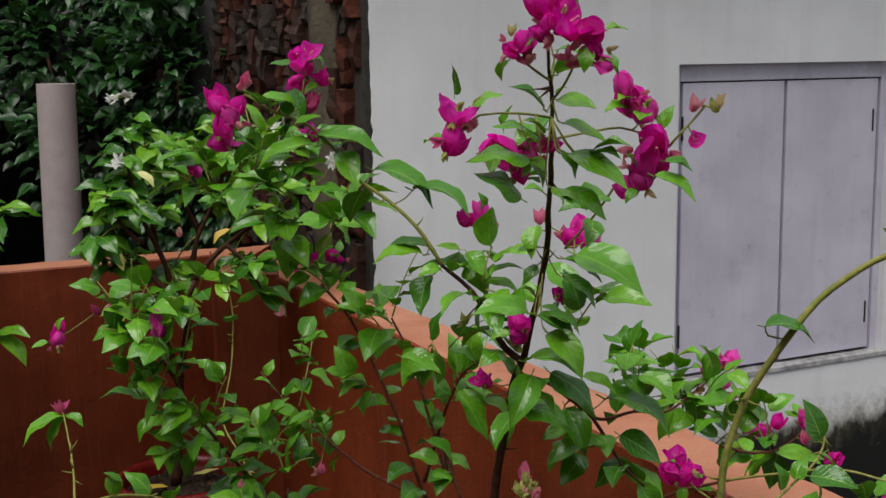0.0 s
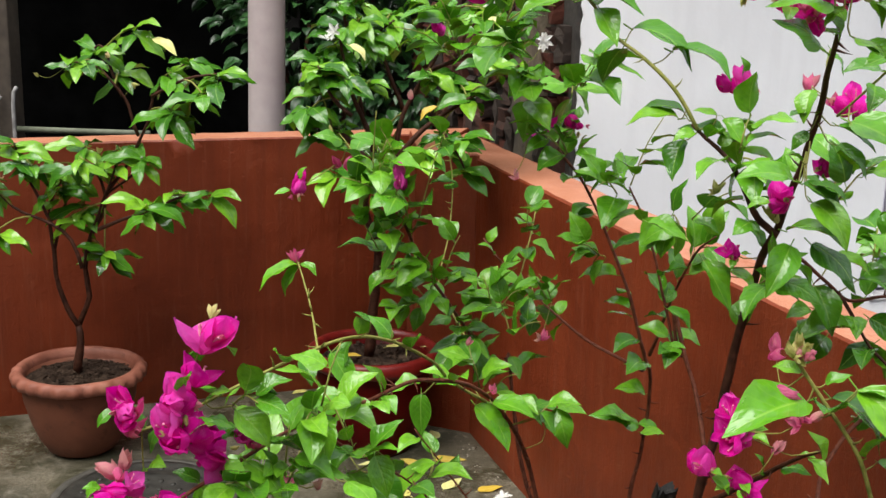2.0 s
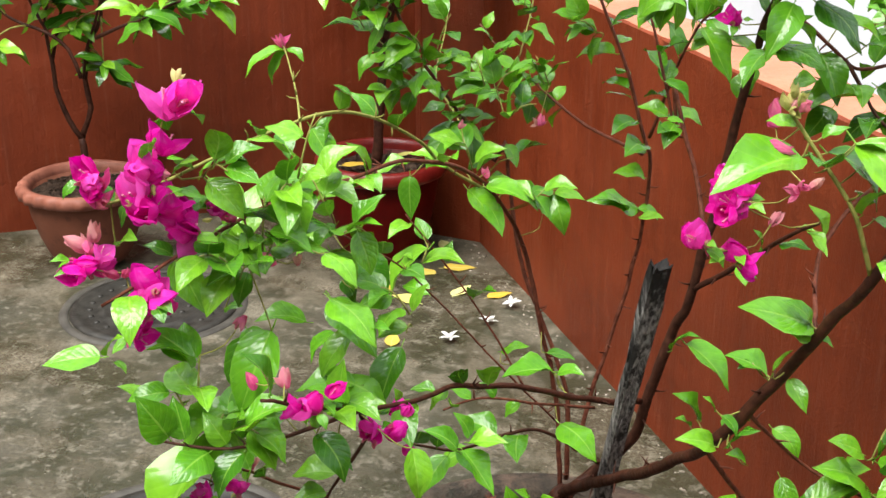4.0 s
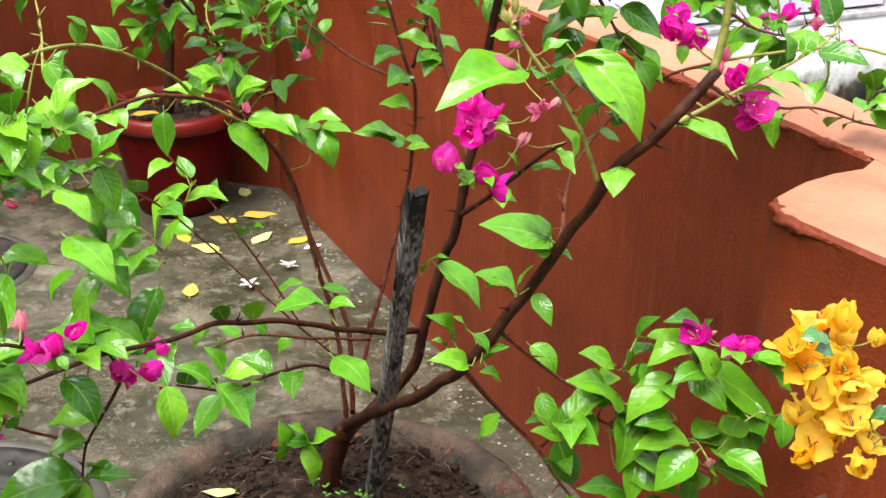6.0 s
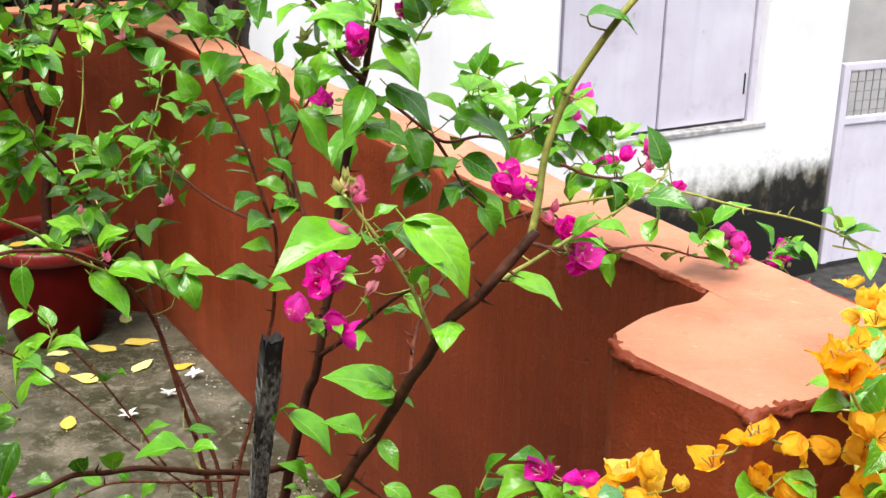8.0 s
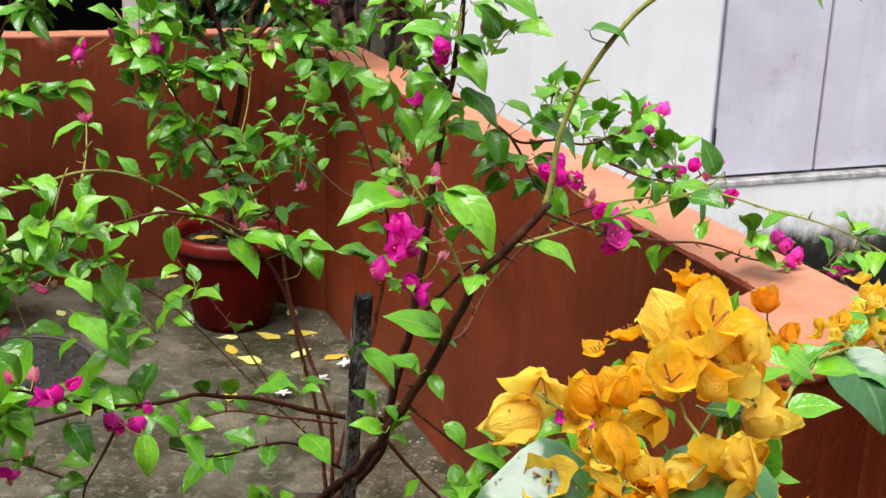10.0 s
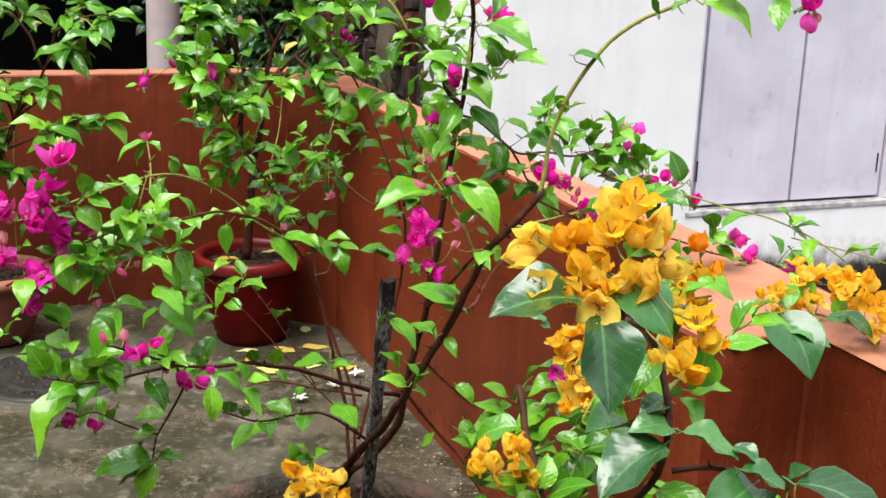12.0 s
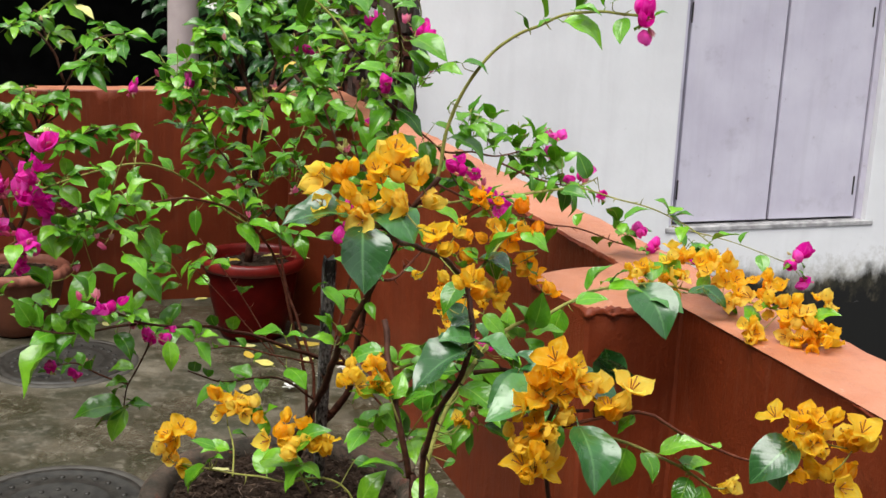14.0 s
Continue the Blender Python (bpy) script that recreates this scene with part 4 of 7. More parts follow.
    def tuft(self, n, spread, size, centre):
        """A leafy spray round a point: short twigs, each with a few leaves."""
        c = Vector(centre)
        left = n
        while left > 0:
            d = self.random_dir(0.3)
            a = c + d * spread * self.r.uniform(0.0, 0.35)
            b = c + d * spread * self.r.uniform(0.6, 1.1)
            b.z += 0.3 * spread
            pts = spline([a, (a + b) / 2 + Vector((0, 0, spread * 0.12)), b], 0.015)
            self.stem_part(pts, 0.0018, 0.0011, GREEN_STEM)
            for k in range(min(left, 5)):
                i = int((k + 1) / 5.01 * (len(pts) - 1))
                e = (pts[-1] - pts[0]).normalized()
                s = self.random_dir()
                s = (s - e * s.dot(e)).normalized()
                self.leaf_near(pts[i], s + e * self.r.uniform(0.2, 1.0), size * self.r.uniform(0.65, 1.15))
            left -= 5

    def bloom(self, n, size, mat, centre):
        c = Vector(centre)
        self.tied.append((c, Vector((0, 0, 1)), 0.16))
        gold_one = mat in (ORANGE, DEEP_ORANGE)
        n = max(1, round(n * (1.2 if gold_one else 0.9 if mat is MAGENTA else 0.65)) + (1 if mat is ORANGE and size > 0.027 else 0))
        size *= 0.67 if mat is DEEP_ORANGE else 0.64 if gold_one else 0.95 if mat is MAGENTA else 0.9
        for k in range(n):
            d = self.random_dir(0.4)
            p = c + d * size * (0.8 if gold_one else 0.62) * (n ** 0.36) * self.r.uniform(0.3, 1.0) * (1 if k else 0.2)
            axis = (d * 0.9 + Vector((0, -0.25, 0.6))).normalized()
            m = axis.to_track_quat("Z", "Y").to_matrix().to_4x4() @ Matrix.Rotation(self.r.uniform(0, 6.3), 4, "Z")
            m = Matrix.Translation(p - axis * size * 0.5) @ m @ Matrix.Scale(size * self.r.uniform(0.85, 1.15), 4)
            self.place(new("flower", self.r.choice(FLOWERS[mat.name])), m, self.nearest(p))
        if mat is MAGENTA and size > 0.02:
            for _ in range(2):
                d = self.random_dir(-0.2)
                self.more.append((frame_of(c + d * size * 0.45, d, Vector((0, -0.4, 1)), size * self.r.uniform(0.55, 0.95)), self.r.choice(self.leaves)))
            for _ in range(3):
                d = self.random_dir(-0.5)
                q = c + d * size * self.r.uniform(0.25, 0.5)
                m = d.to_track_quat("Z", "Y").to_matrix().to_4x4()
                m = Matrix.Translation(q) @ m @ Matrix.Scale(size * self.r.uniform(0.3, 0.45), 4)
                self.place(new("bud", self.r.choice(FLOWERS[self.r.choice((PINK, PALE_BUD)).name])), m, self.nearest(q))

    def finish(self, keep=300):
        """The first leaves become parts, the others one joined mass."""
        every = self.hero + self.more
        bm = bmesh.new()
        # flower stalks: each joins the nearest stem, or a flower that is already joined
        waiting, joined = [p for p, d, reach in self.tied], []
        gaps = [self.joint(p)[1] for p in waiting]
        while waiting:
            k = min(range(len(waiting)), key=lambda j: (waiting[j] - gaps[j]).length)
            p, q = waiting.pop(k), gaps.pop(k)
            gap = (p - q).length
            if 0.005 < gap < 0.12:
                mid = p * 0.55 + q * 0.45 + Vector((0, 0, -0.12 * gap)) + 0.1 * gap * self.random_dir()
                tube(bm, [v - self.foot for v in spline([q, mid, p], 0.012)], 0.0009, 0.0006, 5)
            for j, w in enumerate(waiting):
                if (w - p).length < (w - gaps[j]).length:
                    gaps[j] = p
        for m, me in self.hero:
            p, d = m.translation.copy(), -Vector(m.col[1][:3]).normalized()
            stem, q, gap = self.joint(p)
            gap = math.sqrt(gap)
            if 0.006 < gap < 0.07:
                mid = p * 0.7 + q * 0.3 + d * 0.1 * gap - Vector((0, 0, 0.2 * gap))
                tube(bm, [v - self.foot for v in spline([q, mid, p], 0.012)], 0.0009, 0.0007, 5)
        if bm.verts:
            tagged(part("leaf_stalk", bm, GREEN_STEM, self.ob), kind="stuff")
        step = max(1.0, (len(self.more)) / max(1, keep - len(self.hero)))
        chosen = set(range(len(self.hero))) | {len(self.hero) + int(k * step) for k in range(max(0, keep - len(self.hero)))}
        verts, faces, uvs, count = [], [], [], 0
        for k, (m, me) in enumerate(every):
            if k in chosen:
                self.place(new("leaf", me), m, self.nearest(m.translation))
                continue
            base = len(verts)
            mm = Matrix.Translation(-self.foot) @ m
            verts.extend([tuple(mm @ v.co) for v in me.vertices])
            for f in me.polygons:
                faces.append([base + i for i in f.vertices])
                for li in f.loop_indices:
                    uvs.append(tuple(me.uv_layers[0].data[li].uv))
        if verts:
            me = bpy.data.meshes.new("leaf_mass")
            me.from_pydata(verts, [], faces)
            layer = me.uv_layers.new(name="UVMap")
            layer.data.foreach_set("uv", [c for uv in uvs for c in uv])
            me.materials.append(self.mass)
            me.shade_smooth()
            ob = new("leaf_mass", me)
            ob.parent = self.ob
            tagged(ob, kind="stuff")


# ---- pots, stake, covers, hose ----
def pot(name, label, where, profile, body_mat, rim_profile, rim_mat, soil_r, soil_z, seed, wobble=0.015, frill=0.0):
    ob = thing(name, label, "plant pot", where)
    part("body", spun(profile, 56, wobble * 0.5, seed), body_mat, ob)
    part("rim", spun(rim_profile, 156 if frill else 72, wobble, seed + 3, frill), rim_mat, ob)
    part("soil", disc(soil_r, soil_z, 44, 12, 0.012, seed, 0.012), SOIL, ob)
    return ob


pot("plant_pot", "big weathered cement pot with a mossy rounded rim", (-0.14, 1.45, 0.0),
    [(0.0, 0.0), (0.19, 0.0), (0.2, 0.03), (0.235, 0.18), (0.255, 0.27), (0.262, 0.285), (0.24, 0.285), (0.23, 0.2)], CEMENT_POT,
    [(0.252, 0.245), (0.285, 0.247), (0.304, 0.262), (0.312, 0.283), (0.306, 0.306), (0.29, 0.321), (0.27, 0.322), (0.254, 0.309), (0.248, 0.285), (0.248, 0.22)], CEMENT_POT, 0.258, 0.286, 1, 0.03)
pot("plant_pot", "terracotta pot with a worn, wavy rim beside the wall", (-1.63, 3.20, 0.0),
    [(0.0, 0.0), (0.082, 0.0), (0.1, 0.012), (0.124, 0.05), (0.145, 0.105), (0.16, 0.165), (0.166, 0.21), (0.166, 0.235), (0.155, 0.235), (0.15, 0.18)], TERRACOTTA,
    [(0.163, 0.224), (0.178, 0.221), (0.191, 0.226), (0.193, 0.24), (0.19, 0.252), (0.178, 0.262), (0.163, 0.258), (0.156, 0.24), (0.153, 0.2)], RIM_CLAY, 0.155, 0.225, 5, 0.03, 0.02)
pot("plant_pot", "dark red glazed pot with a bright red rim", (-0.785, 3.40, 0.0),
    [(0.0, 0.0), (0.115, 0.0), (0.125, 0.02), (0.155, 0.14), (0.175, 0.26), (0.176, 0.285), (0.163, 0.285), (0.158, 0.22)], RED_POT,
    [(0.172, 0.272), (0.193, 0.272), (0.199, 0.285), (0.196, 0.308), (0.188, 0.315), (0.172, 0.314), (0.165, 0.3), (0.162, 0.25)], RED_RIM, 0.165, 0.27, 9, 0.012)
pot("plant_pot", "plain terracotta pot of the orange bougainvillea", (0.3, 0.42, 0.0),
    [(0.0, 0.0), (0.12, 0.0), (0.13, 0.02), (0.16, 0.15), (0.18, 0.28), (0.18, 0.3), (0.166, 0.3), (0.16, 0.22)], TERRACOTTA,
    [(0.176, 0.28), (0.196, 0.28), (0.2, 0.3), (0.196, 0.32), (0.18, 0.325), (0.168, 0.315), (0.165, 0.26)], RIM_CLAY, 0.168, 0.29, 13)

# crumbs of soil in the pots
rc = random.Random(12)


def crumbs(n, cx, cy, reach, top, label, seed):
    """Loose crumbs and clods of soil, uneven in size."""
    bm = bmesh.new()
    bmesh.ops.create_icosphere(bm, subdivisions=1, radius=1.0)
    bm.verts.index_update()
    ball = [v.co.copy() for v in bm.verts]
    sides = [[v.index for v in f.verts] for f in bm.faces]
    bm.free()
    verts, faces = [], []
    for _ in range(n):
        a, rad = rc.uniform(0, 6.28), reach * math.sqrt(rc.random())
        r = 0.0013 + 0.0042 * rc.random() ** 2.2 + (0.005 * rc.random() if rc.random() < 0.05 else 0)
        x, y = cx + rad * math.cos(a), cy + rad * math.sin(a)
        c = Vector((x, y, top + 0.003 + 0.009 * noise.noise(Vector((x * 22, y * 22, seed))) - 0.012 * (rad / reach) ** 2))
        turn = Matrix.Rotation(rc.uniform(0, 6.28), 3, "Z") @ Matrix.Diagonal((rc.uniform(0.7, 1.6), 1.0, rc.uniform(0.5, 0.9)))
        k = len(verts)
        verts += [tuple(c + turn @ v * (r * (1 + 0.9 * noise.noise(v * 1.7 + c * 90)))) for v in ball]
        faces += [[k + i for i in f] for f in sides]
    me = bpy.data.meshes.new("soil_crumbs")
    me.from_pydata(verts, [], faces)
    me.materials.append(SOIL)
    tagged(new("soil_crumbs", me), label, "soil", kind="stuff")


crumbs(3600, -0.14, 1.45, 0.25, 0.302, "dark wet crumbs of soil in the big pot", 1)
crumbs(500, -1.63, 3.20, 0.147, 0.241, "dark soil crumbs in the terracotta pot", 2)
crumbs(500, -0.785, 3.40, 0.157, 0.286, "dark soil crumbs in the red pot", 3)

# dry bits of twig and root on that soil
bm = bmesh.new()
for _ in range(150):
    a, rad, h = rc.uniform(0, 6.28), 0.24 * math.sqrt(rc.random()), rc.uniform(0, 6.28)
    p = Vector((-0.14 + rad * math.cos(a), 1.45 + rad * math.sin(a), 0.312 - 0.008 * (rad / 0.24) ** 2))
    d = Vector((math.cos(h), math.sin(h), rc.uniform(-0.2, 0.25))) * rc.uniform(0.004, 0.016)
    bow = Vector((-d.y, d.x, 0)) * rc.uniform(-0.5, 0.5) + Vector((0, 0, 0.003))
    tube(bm, [p - d, p - d * 0.4 + bow * 0.8, p + d * 0.4 + bow, p + d], rc.uniform(0.0005, 0.0011), 0.0004, 5)
tagged(mesh_object("dry_twigs", bm, plain("dry_root", (0.05, 0.028, 0.018), (0.22, 0.15, 0.1), 60, rough=0.8)), "bits of dry twig and root on the soil", "twigs", kind="stuff")

# tiny weeds sprouting round the stake
bm = bmesh.new()
for _ in range(13):
    h, rad = rc.uniform(-0.6, 2.4), rc.uniform(0.03, 0.11)
    p = Vector((-0.125 + rad * math.cos(h), 1.50 + 0.6 * rad * math.sin(h), 0.311))
    for k in range(rc.randint(3, 6)):
        t = 2.4 * k + rc.uniform(-0.4, 0.4)
        q = p + Vector((math.cos(t), math.sin(t), 0.9)) * rc.uniform(0.002, 0.006)
        ring = [bm.verts.new(q + 0.0027 * Vector((math.cos(t + j) * 1.0, math.sin(t + j) * 0.8, 0.25 * math.cos(j)))) for j in (0, 1.05, 2.1, 3.15, 4.2, 5.25)]
        bm.faces.new(ring)
        tube(bm, [p, (p + q) / 2 + Vector((0, 0, 0.001)), q], 0.0005, 0.0004, 4)
tagged(mesh_object("weed_seedlings", bm, plain("seedling_green", (0.06, 0.2, 0.02), (0.14, 0.36, 0.05), 80, rough=0.4)), "tiny bright green weed seedlings on the soil", "weeds", kind="stuff")

# a charred grey stake tied to nothing, leaning in the big pot
bm = bmesh.new()
foot_p, top_p = Vector((-0.095, 1.575, 0.2)), Vector((-0.013, 1.296, 0.885))
axis = (top_p - foot_p)
rs = random.Random(77)
n = 34
rings = []
ux = Vector((0.95, 0.3, 0)).normalized()
uy = axis.normalized().cross(ux).normalized()
for k in range(n + 1):
    f = k / n
    c = foot_p + axis * f
    ring = []
    for j in range(22):
        t = 2 * math.pi * j / 22
        a = math.copysign(abs(math.cos(t)) ** 0.6, math.cos(t)) * 1.05
        b = math.copysign(abs(math.sin(t)) ** 0.6, math.sin(t)) * 0.74
        w = 0.0112 + 0.003 * noise.noise((a * 5, b * 5, f * 5)) + 0.0012 * noise.noise((a * 9, b * 9, f * 60))
        p = c + ux * a * w + uy * b * w
        if k == n:
            p += axis.normalized() * (0.02 * noise.noise((a * 2.2, b * 2.2, 4.0)) - 0.006 + rs.uniform(-0.004, 0.004))
        ring.append(bm.verts.new(p))
    rings.append(ring)
for a, b in zip(rings, rings[1:]):
    for j in range(22):
        bm.faces.new((a[j], a[(j + 1) % 22], b[(j + 1) % 22], b[j]))
bm.faces.new(rings[-1])
bm.faces.new(rings[0][::-1])
stake = thing("wooden_stake", "charred and split grey wooden stake standing in the big pot", "stake")
shaft = part("shaft", bm, GREY_WOOD, stake)
shaft.data.set_sharp_from_angle(angle=radians(32))
# long splinters that have come loose from the shaft
for _ in range(9):
    f, t, length = rs.uniform(0.35, 0.9), rs.uniform(0, 6.28), rs.uniform(0.03, 0.09)
    out = (ux * math.cos(t) * 1.02 + uy * math.sin(t) * 0.76)
    p = foot_p + axis * f + out * 0.0128
    bm = bmesh.new()
    tube(bm, [p, p + axis.normalized() * length * 0.5 + out * 0.001, p + axis.normalized() * length + out * 0.003], 0.0016, 0.0004, 5)
    part("splinter", bm, GREY_WOOD, stake)


def manhole(where, radius, label, spin, seed):
    ob = thing("manhole_cover", label, "manhole cover", (*where, 0.0), "round covers in the yard floor")
    part("frame", spun([(radius * 1.12, 0.001), (radius * 1.1, 0.006), (radius * 1.03, 0.007), (radius * 1.01, 0.002)], 64, 0.012, seed), plain("grey_cement_collar", (0.03, 0.028, 0.023), (0.065, 0.06, 0.05), 20, rough=0.6, spec=0.3, bump=0.6), ob, "dark cement collar")
    part("lid", spun([(radius, 0.002), (radius * 0.985, 0.008), (radius * 0.9, 0.009), (radius * 0.88, 0.006), (radius * 0.62, 0.006), (radius * 0.6, 0.009), (radius * 0.57, 0.006), (0.0005, 0.006)], 64), IRON, ob, "wet dark iron lid")
    bump_bm = bmesh.new()
    bmesh.ops.create_uvsphere(bump_bm, u_segments=8, v_segments=5, radius=0.009)
    for v in bump_bm.verts:
        v.co.z *= 0.55
    me = bpy.data.meshes.new("stud")
    bump_bm.to_mesh(me)
    bump_bm.free()
    me.materials.append(IRON)
    me.shade_smooth()
    for ring_r, cnt in ((0.22, 7), (0.42, 14), (0.76, 24)):
        for k in range(cnt):
            st = new("stud", me)
            st.parent = ob
            a = 2 * math.pi * k / cnt + spin
            st.matrix_local = pose(radius * ring_r * math.cos(a), radius * ring_r * math.sin(a), 0.006)
    # solid near-black block paints the shade inside the lifting slot
    bm = bmesh.new()
    a = radians(-95) + spin
    add_box(bm, (-0.018, -0.008, 0.0062), (0.018, 0.008, 0.0105), 0.002, pose(radius * 0.72 * math.cos(a), radius * 0.72 * math.sin(a), 0, 0, 0, 4))
    part("lift_hole", bm, plain("lift_hole_shadow", (0.004, 0.004, 0.004), (0.008, 0.008, 0.008), 9), ob, "black lifting slot", False)


manhole((-1.322, 2.913), 0.228, "round wet iron manhole cover with studs", 0.1, 2)
manhole((-0.86, 1.85), 0.235, "round iron cover beside the big pot", 0.6, 4)

bm = bmesh.new()
hose_pts = [Vector((-1.95 + 0.0, 2.5, 0.016)), Vector((-1.78, 2.52, 0.016)), Vector((-1.66, 2.47, 0.016)), Vector((-1.575, 2.375, 0.016)), Vector((-1.575, 2.28, 0.016)), Vector((-1.65, 2.20, 0.016)), Vector((-1.8, 2.12, 0.016)), Vector((-2.1, 2.0, 0.016)), Vector((-2.5, 2.1, 0.016))]
tube(bm, spline(hose_pts, 0.015), 0.0155, 0.0155, 14)
tagged(mesh_object("garden_hose", bm, HOSE), "white garden hose lying on the wet floor", "hose")

# ---- the jasmine in the red pot and the shrub in the terracotta pot ----
def shrub(name, label, foot, leaves, seed):
    return Plant(name, label, "shrub", foot, leaves, JASMINE_MASS, seed)


def limb(p, leaf_size, per_tip, r0, r1, n_tips, pts):
    """A crooked limb with side twigs, each ending in a whorl of leaves."""
    line = spline(pts, 0.03)
    line = [q + 0.012 * Vector((noise.noise(q * 9), noise.noise(q * 9 + Vector((5, 0, 0))), 0)) for q in line]
    p.stem_part(line, r0, r1, DARK_BARK)
    for k in range(n_tips):
        f = 0.45 + 0.55 * (k + 1) / n_tips
        i = min(int(f * (len(line) - 1)), len(line) - 1)
        d = p.random_dir(0.35)
        tip = line[i] + d * leaf_size * p.r.uniform(0.5, 1.3) if k < n_tips - 1 else line[-1]
        if k < n_tips - 1:
            p.stem_part(spline([line[i], (line[i] + tip) / 2 + Vector((0, 0, 0.01)), tip], 0.02), 0.003, 0.002, GREEN_STEM)
        for j in range(per_tip):
            a = j * 2.4 + p.r.uniform(-0.4, 0.4)
            along = Vector((math.cos(a), math.sin(a), p.r.uniform(-0.95, 0.2)))
            up = Vector((p.r.uniform(-0.3, 0.3), -0.5, 0.9))
            p.more.append((frame_of(tip - Vector((0, 0, 0.03 * p.r.random())), along, up, leaf_size * p.r.uniform(0.6, 1.15)), p.r.choice(p.leaves)))


jasmine = shrub("jasmine_shrub", "bushy green jasmine shrub with white flowers in the red pot", (-0.785, 3.40, 0.27), JASMINE, 31)
limb(jasmine, 0.096, 7, 0.017, 0.012, 0, [(-0.794, 3.380, 0.291), (-0.781, 3.380, 0.458), (-0.769, 3.380, 0.612), (-0.799, 3.380, 0.693)])
limb(jasmine, 0.096, 7, 0.012, 0.004, 5, [(-0.762, 3.350, 0.619), (-0.809, 3.350, 0.764), (-0.777, 3.350, 0.866), (-0.818, 3.350, 1.012), (-0.863, 3.350, 1.138), (-0.886, 3.350, 1.264)])
limb(jasmine, 0.096, 7, 0.012, 0.004, 5, [(-0.773, 3.400, 0.607), (-0.720, 3.400, 0.892), (-0.704, 3.400, 1.025), (-0.639, 3.400, 1.141), (-0.592, 3.400, 1.238)])
limb(jasmine, 0.096, 7, 0.009, 0.004, 5, [(-0.702, 3.300, 0.910), (-0.606, 3.300, 1.010), (-0.480, 3.300, 1.093), (-0.372, 3.300, 1.175)])
limb(jasmine, 0.096, 7, 0.009, 0.004, 4, [(-0.767, 3.300, 0.876), (-0.848, 3.300, 0.953), (-0.888, 3.300, 0.981), (-0.923, 3.300, 0.978)])
limb(jasmine, 0.096, 7, 0.008, 0.003, 5, [(-0.840, 3.450, 0.997), (-0.860, 3.450, 1.144), (-0.883, 3.450, 1.274), (-0.901, 3.450, 1.322)])
limb(jasmine, 0.096, 7, 0.008, 0.003, 5, [(-0.732, 3.550, 1.003), (-0.784, 3.550, 1.137), (-0.818, 3.550, 1.221), (-0.767, 3.550, 1.272)])
limb(jasmine, 0.096, 7, 0.008, 0.003, 5, [(-0.648, 3.450, 1.135), (-0.533, 3.450, 1.187), (-0.469, 3.450, 1.254), (-0.373, 3.450, 1.304)])
limb(jasmine, 0.096, 7, 0.008, 0.003, 4, [(-0.683, 3.200, 0.929), (-0.714, 3.200, 0.865), (-0.809, 3.200, 0.877), (-0.862, 3.200, 0.889)])
limb(jasmine, 0.096, 7, 0.007, 0.003, 4, [(-0.820, 3.250, 1.026), (-0.866, 3.250, 1.055), (-0.894, 3.250, 1.099), (-0.911, 3.250, 1.161)])
limb(jasmine, 0.096, 7, 0.007, 0.003, 4, [(-0.598, 3.250, 1.018), (-0.535, 3.250, 0.957), (-0.502, 3.250, 0.895)])
limb(jasmine, 0.096, 7, 0.007, 0.003, 5, [(-0.689, 3.700, 1.107), (-0.672, 3.700, 1.247), (-0.602, 3.700, 1.301), (-0.550, 3.700, 1.319)])
jasmine.bloom(2, 0.03, WHITE_PETAL, (-0.893, 3.300, 1.417))
jasmine.bloom(2, 0.03, WHITE_PETAL, (-0.856, 3.300, 1.422))
jasmine.bloom(1, 0.03, WHITE_PETAL, (-0.902, 3.300, 1.238))
jasmine.bloom(1, 0.03, WHITE_PETAL, (-0.566, 3.300, 1.306))
jasmine.bloom(1, 0.03, WHITE_PETAL, (-0.304, 3.300, 1.246))
jasmine.bloom(3, 0.026, WHITE_PETAL, (-0.845, 3.100, 1.426))
jasmine.bloom(3, 0.026, WHITE_PETAL, (-0.804, 3.100, 1.434))
jasmine.bloom(2, 0.026, WHITE_PETAL, (-0.839, 3.100, 1.267))
jasmine.bloom(2, 0.026, WHITE_PETAL, (-0.289, 3.100, 1.254))
jasmine.bloom(1, 0.026, WHITE_PETAL, (-0.434, 3.100, 1.349))
jasmine.bloom(2, 0.026, WHITE_PETAL, (-0.424, 3.100, 1.252))
jasmine.yellow_leaf((-0.830, 3.25, 1.217), (-0.778, 3.25, 1.177))
jasmine.yellow_leaf((-0.457, 3.25, 1.303), (-0.400, 3.25, 1.267))
jasmine.yellow_leaf((-0.902, 3.25, 1.011), (-0.871, 3.25, 0.949))
jasmine.yellow_leaf((-0.585, 3.25, 1.061), (-0.629, 3.25, 1.021))
jasmine.finish(160)
rose_shrub = shrub("potted_shrub", "open green shrub with slender bare stems in the terracotta pot", (-1.63, 3.20, 0.23), SHRUB_LEAVES, 57)
limb(rose_shrub, 0.108, 7, 0.014, 0.01, 0, [(-1.638, 3.200, 0.229), (-1.627, 3.200, 0.332), (-1.626, 3.200, 0.381)])
limb(rose_shrub, 0.108, 7, 0.009, 0.004, 3, [(-1.626, 3.200, 0.381), (-1.669, 3.200, 0.468), (-1.688, 3.200, 0.603), (-1.694, 3.200, 0.735), (-1.661, 3.200, 0.817)])
limb(rose_shrub, 0.108, 7, 0.009, 0.004, 3, [(-1.636, 3.220, 0.375), (-1.597, 3.220, 0.467), (-1.613, 3.220, 0.552), (-1.569, 3.220, 0.671), (-1.528, 3.220, 0.771), (-1.565, 3.220, 0.850)])
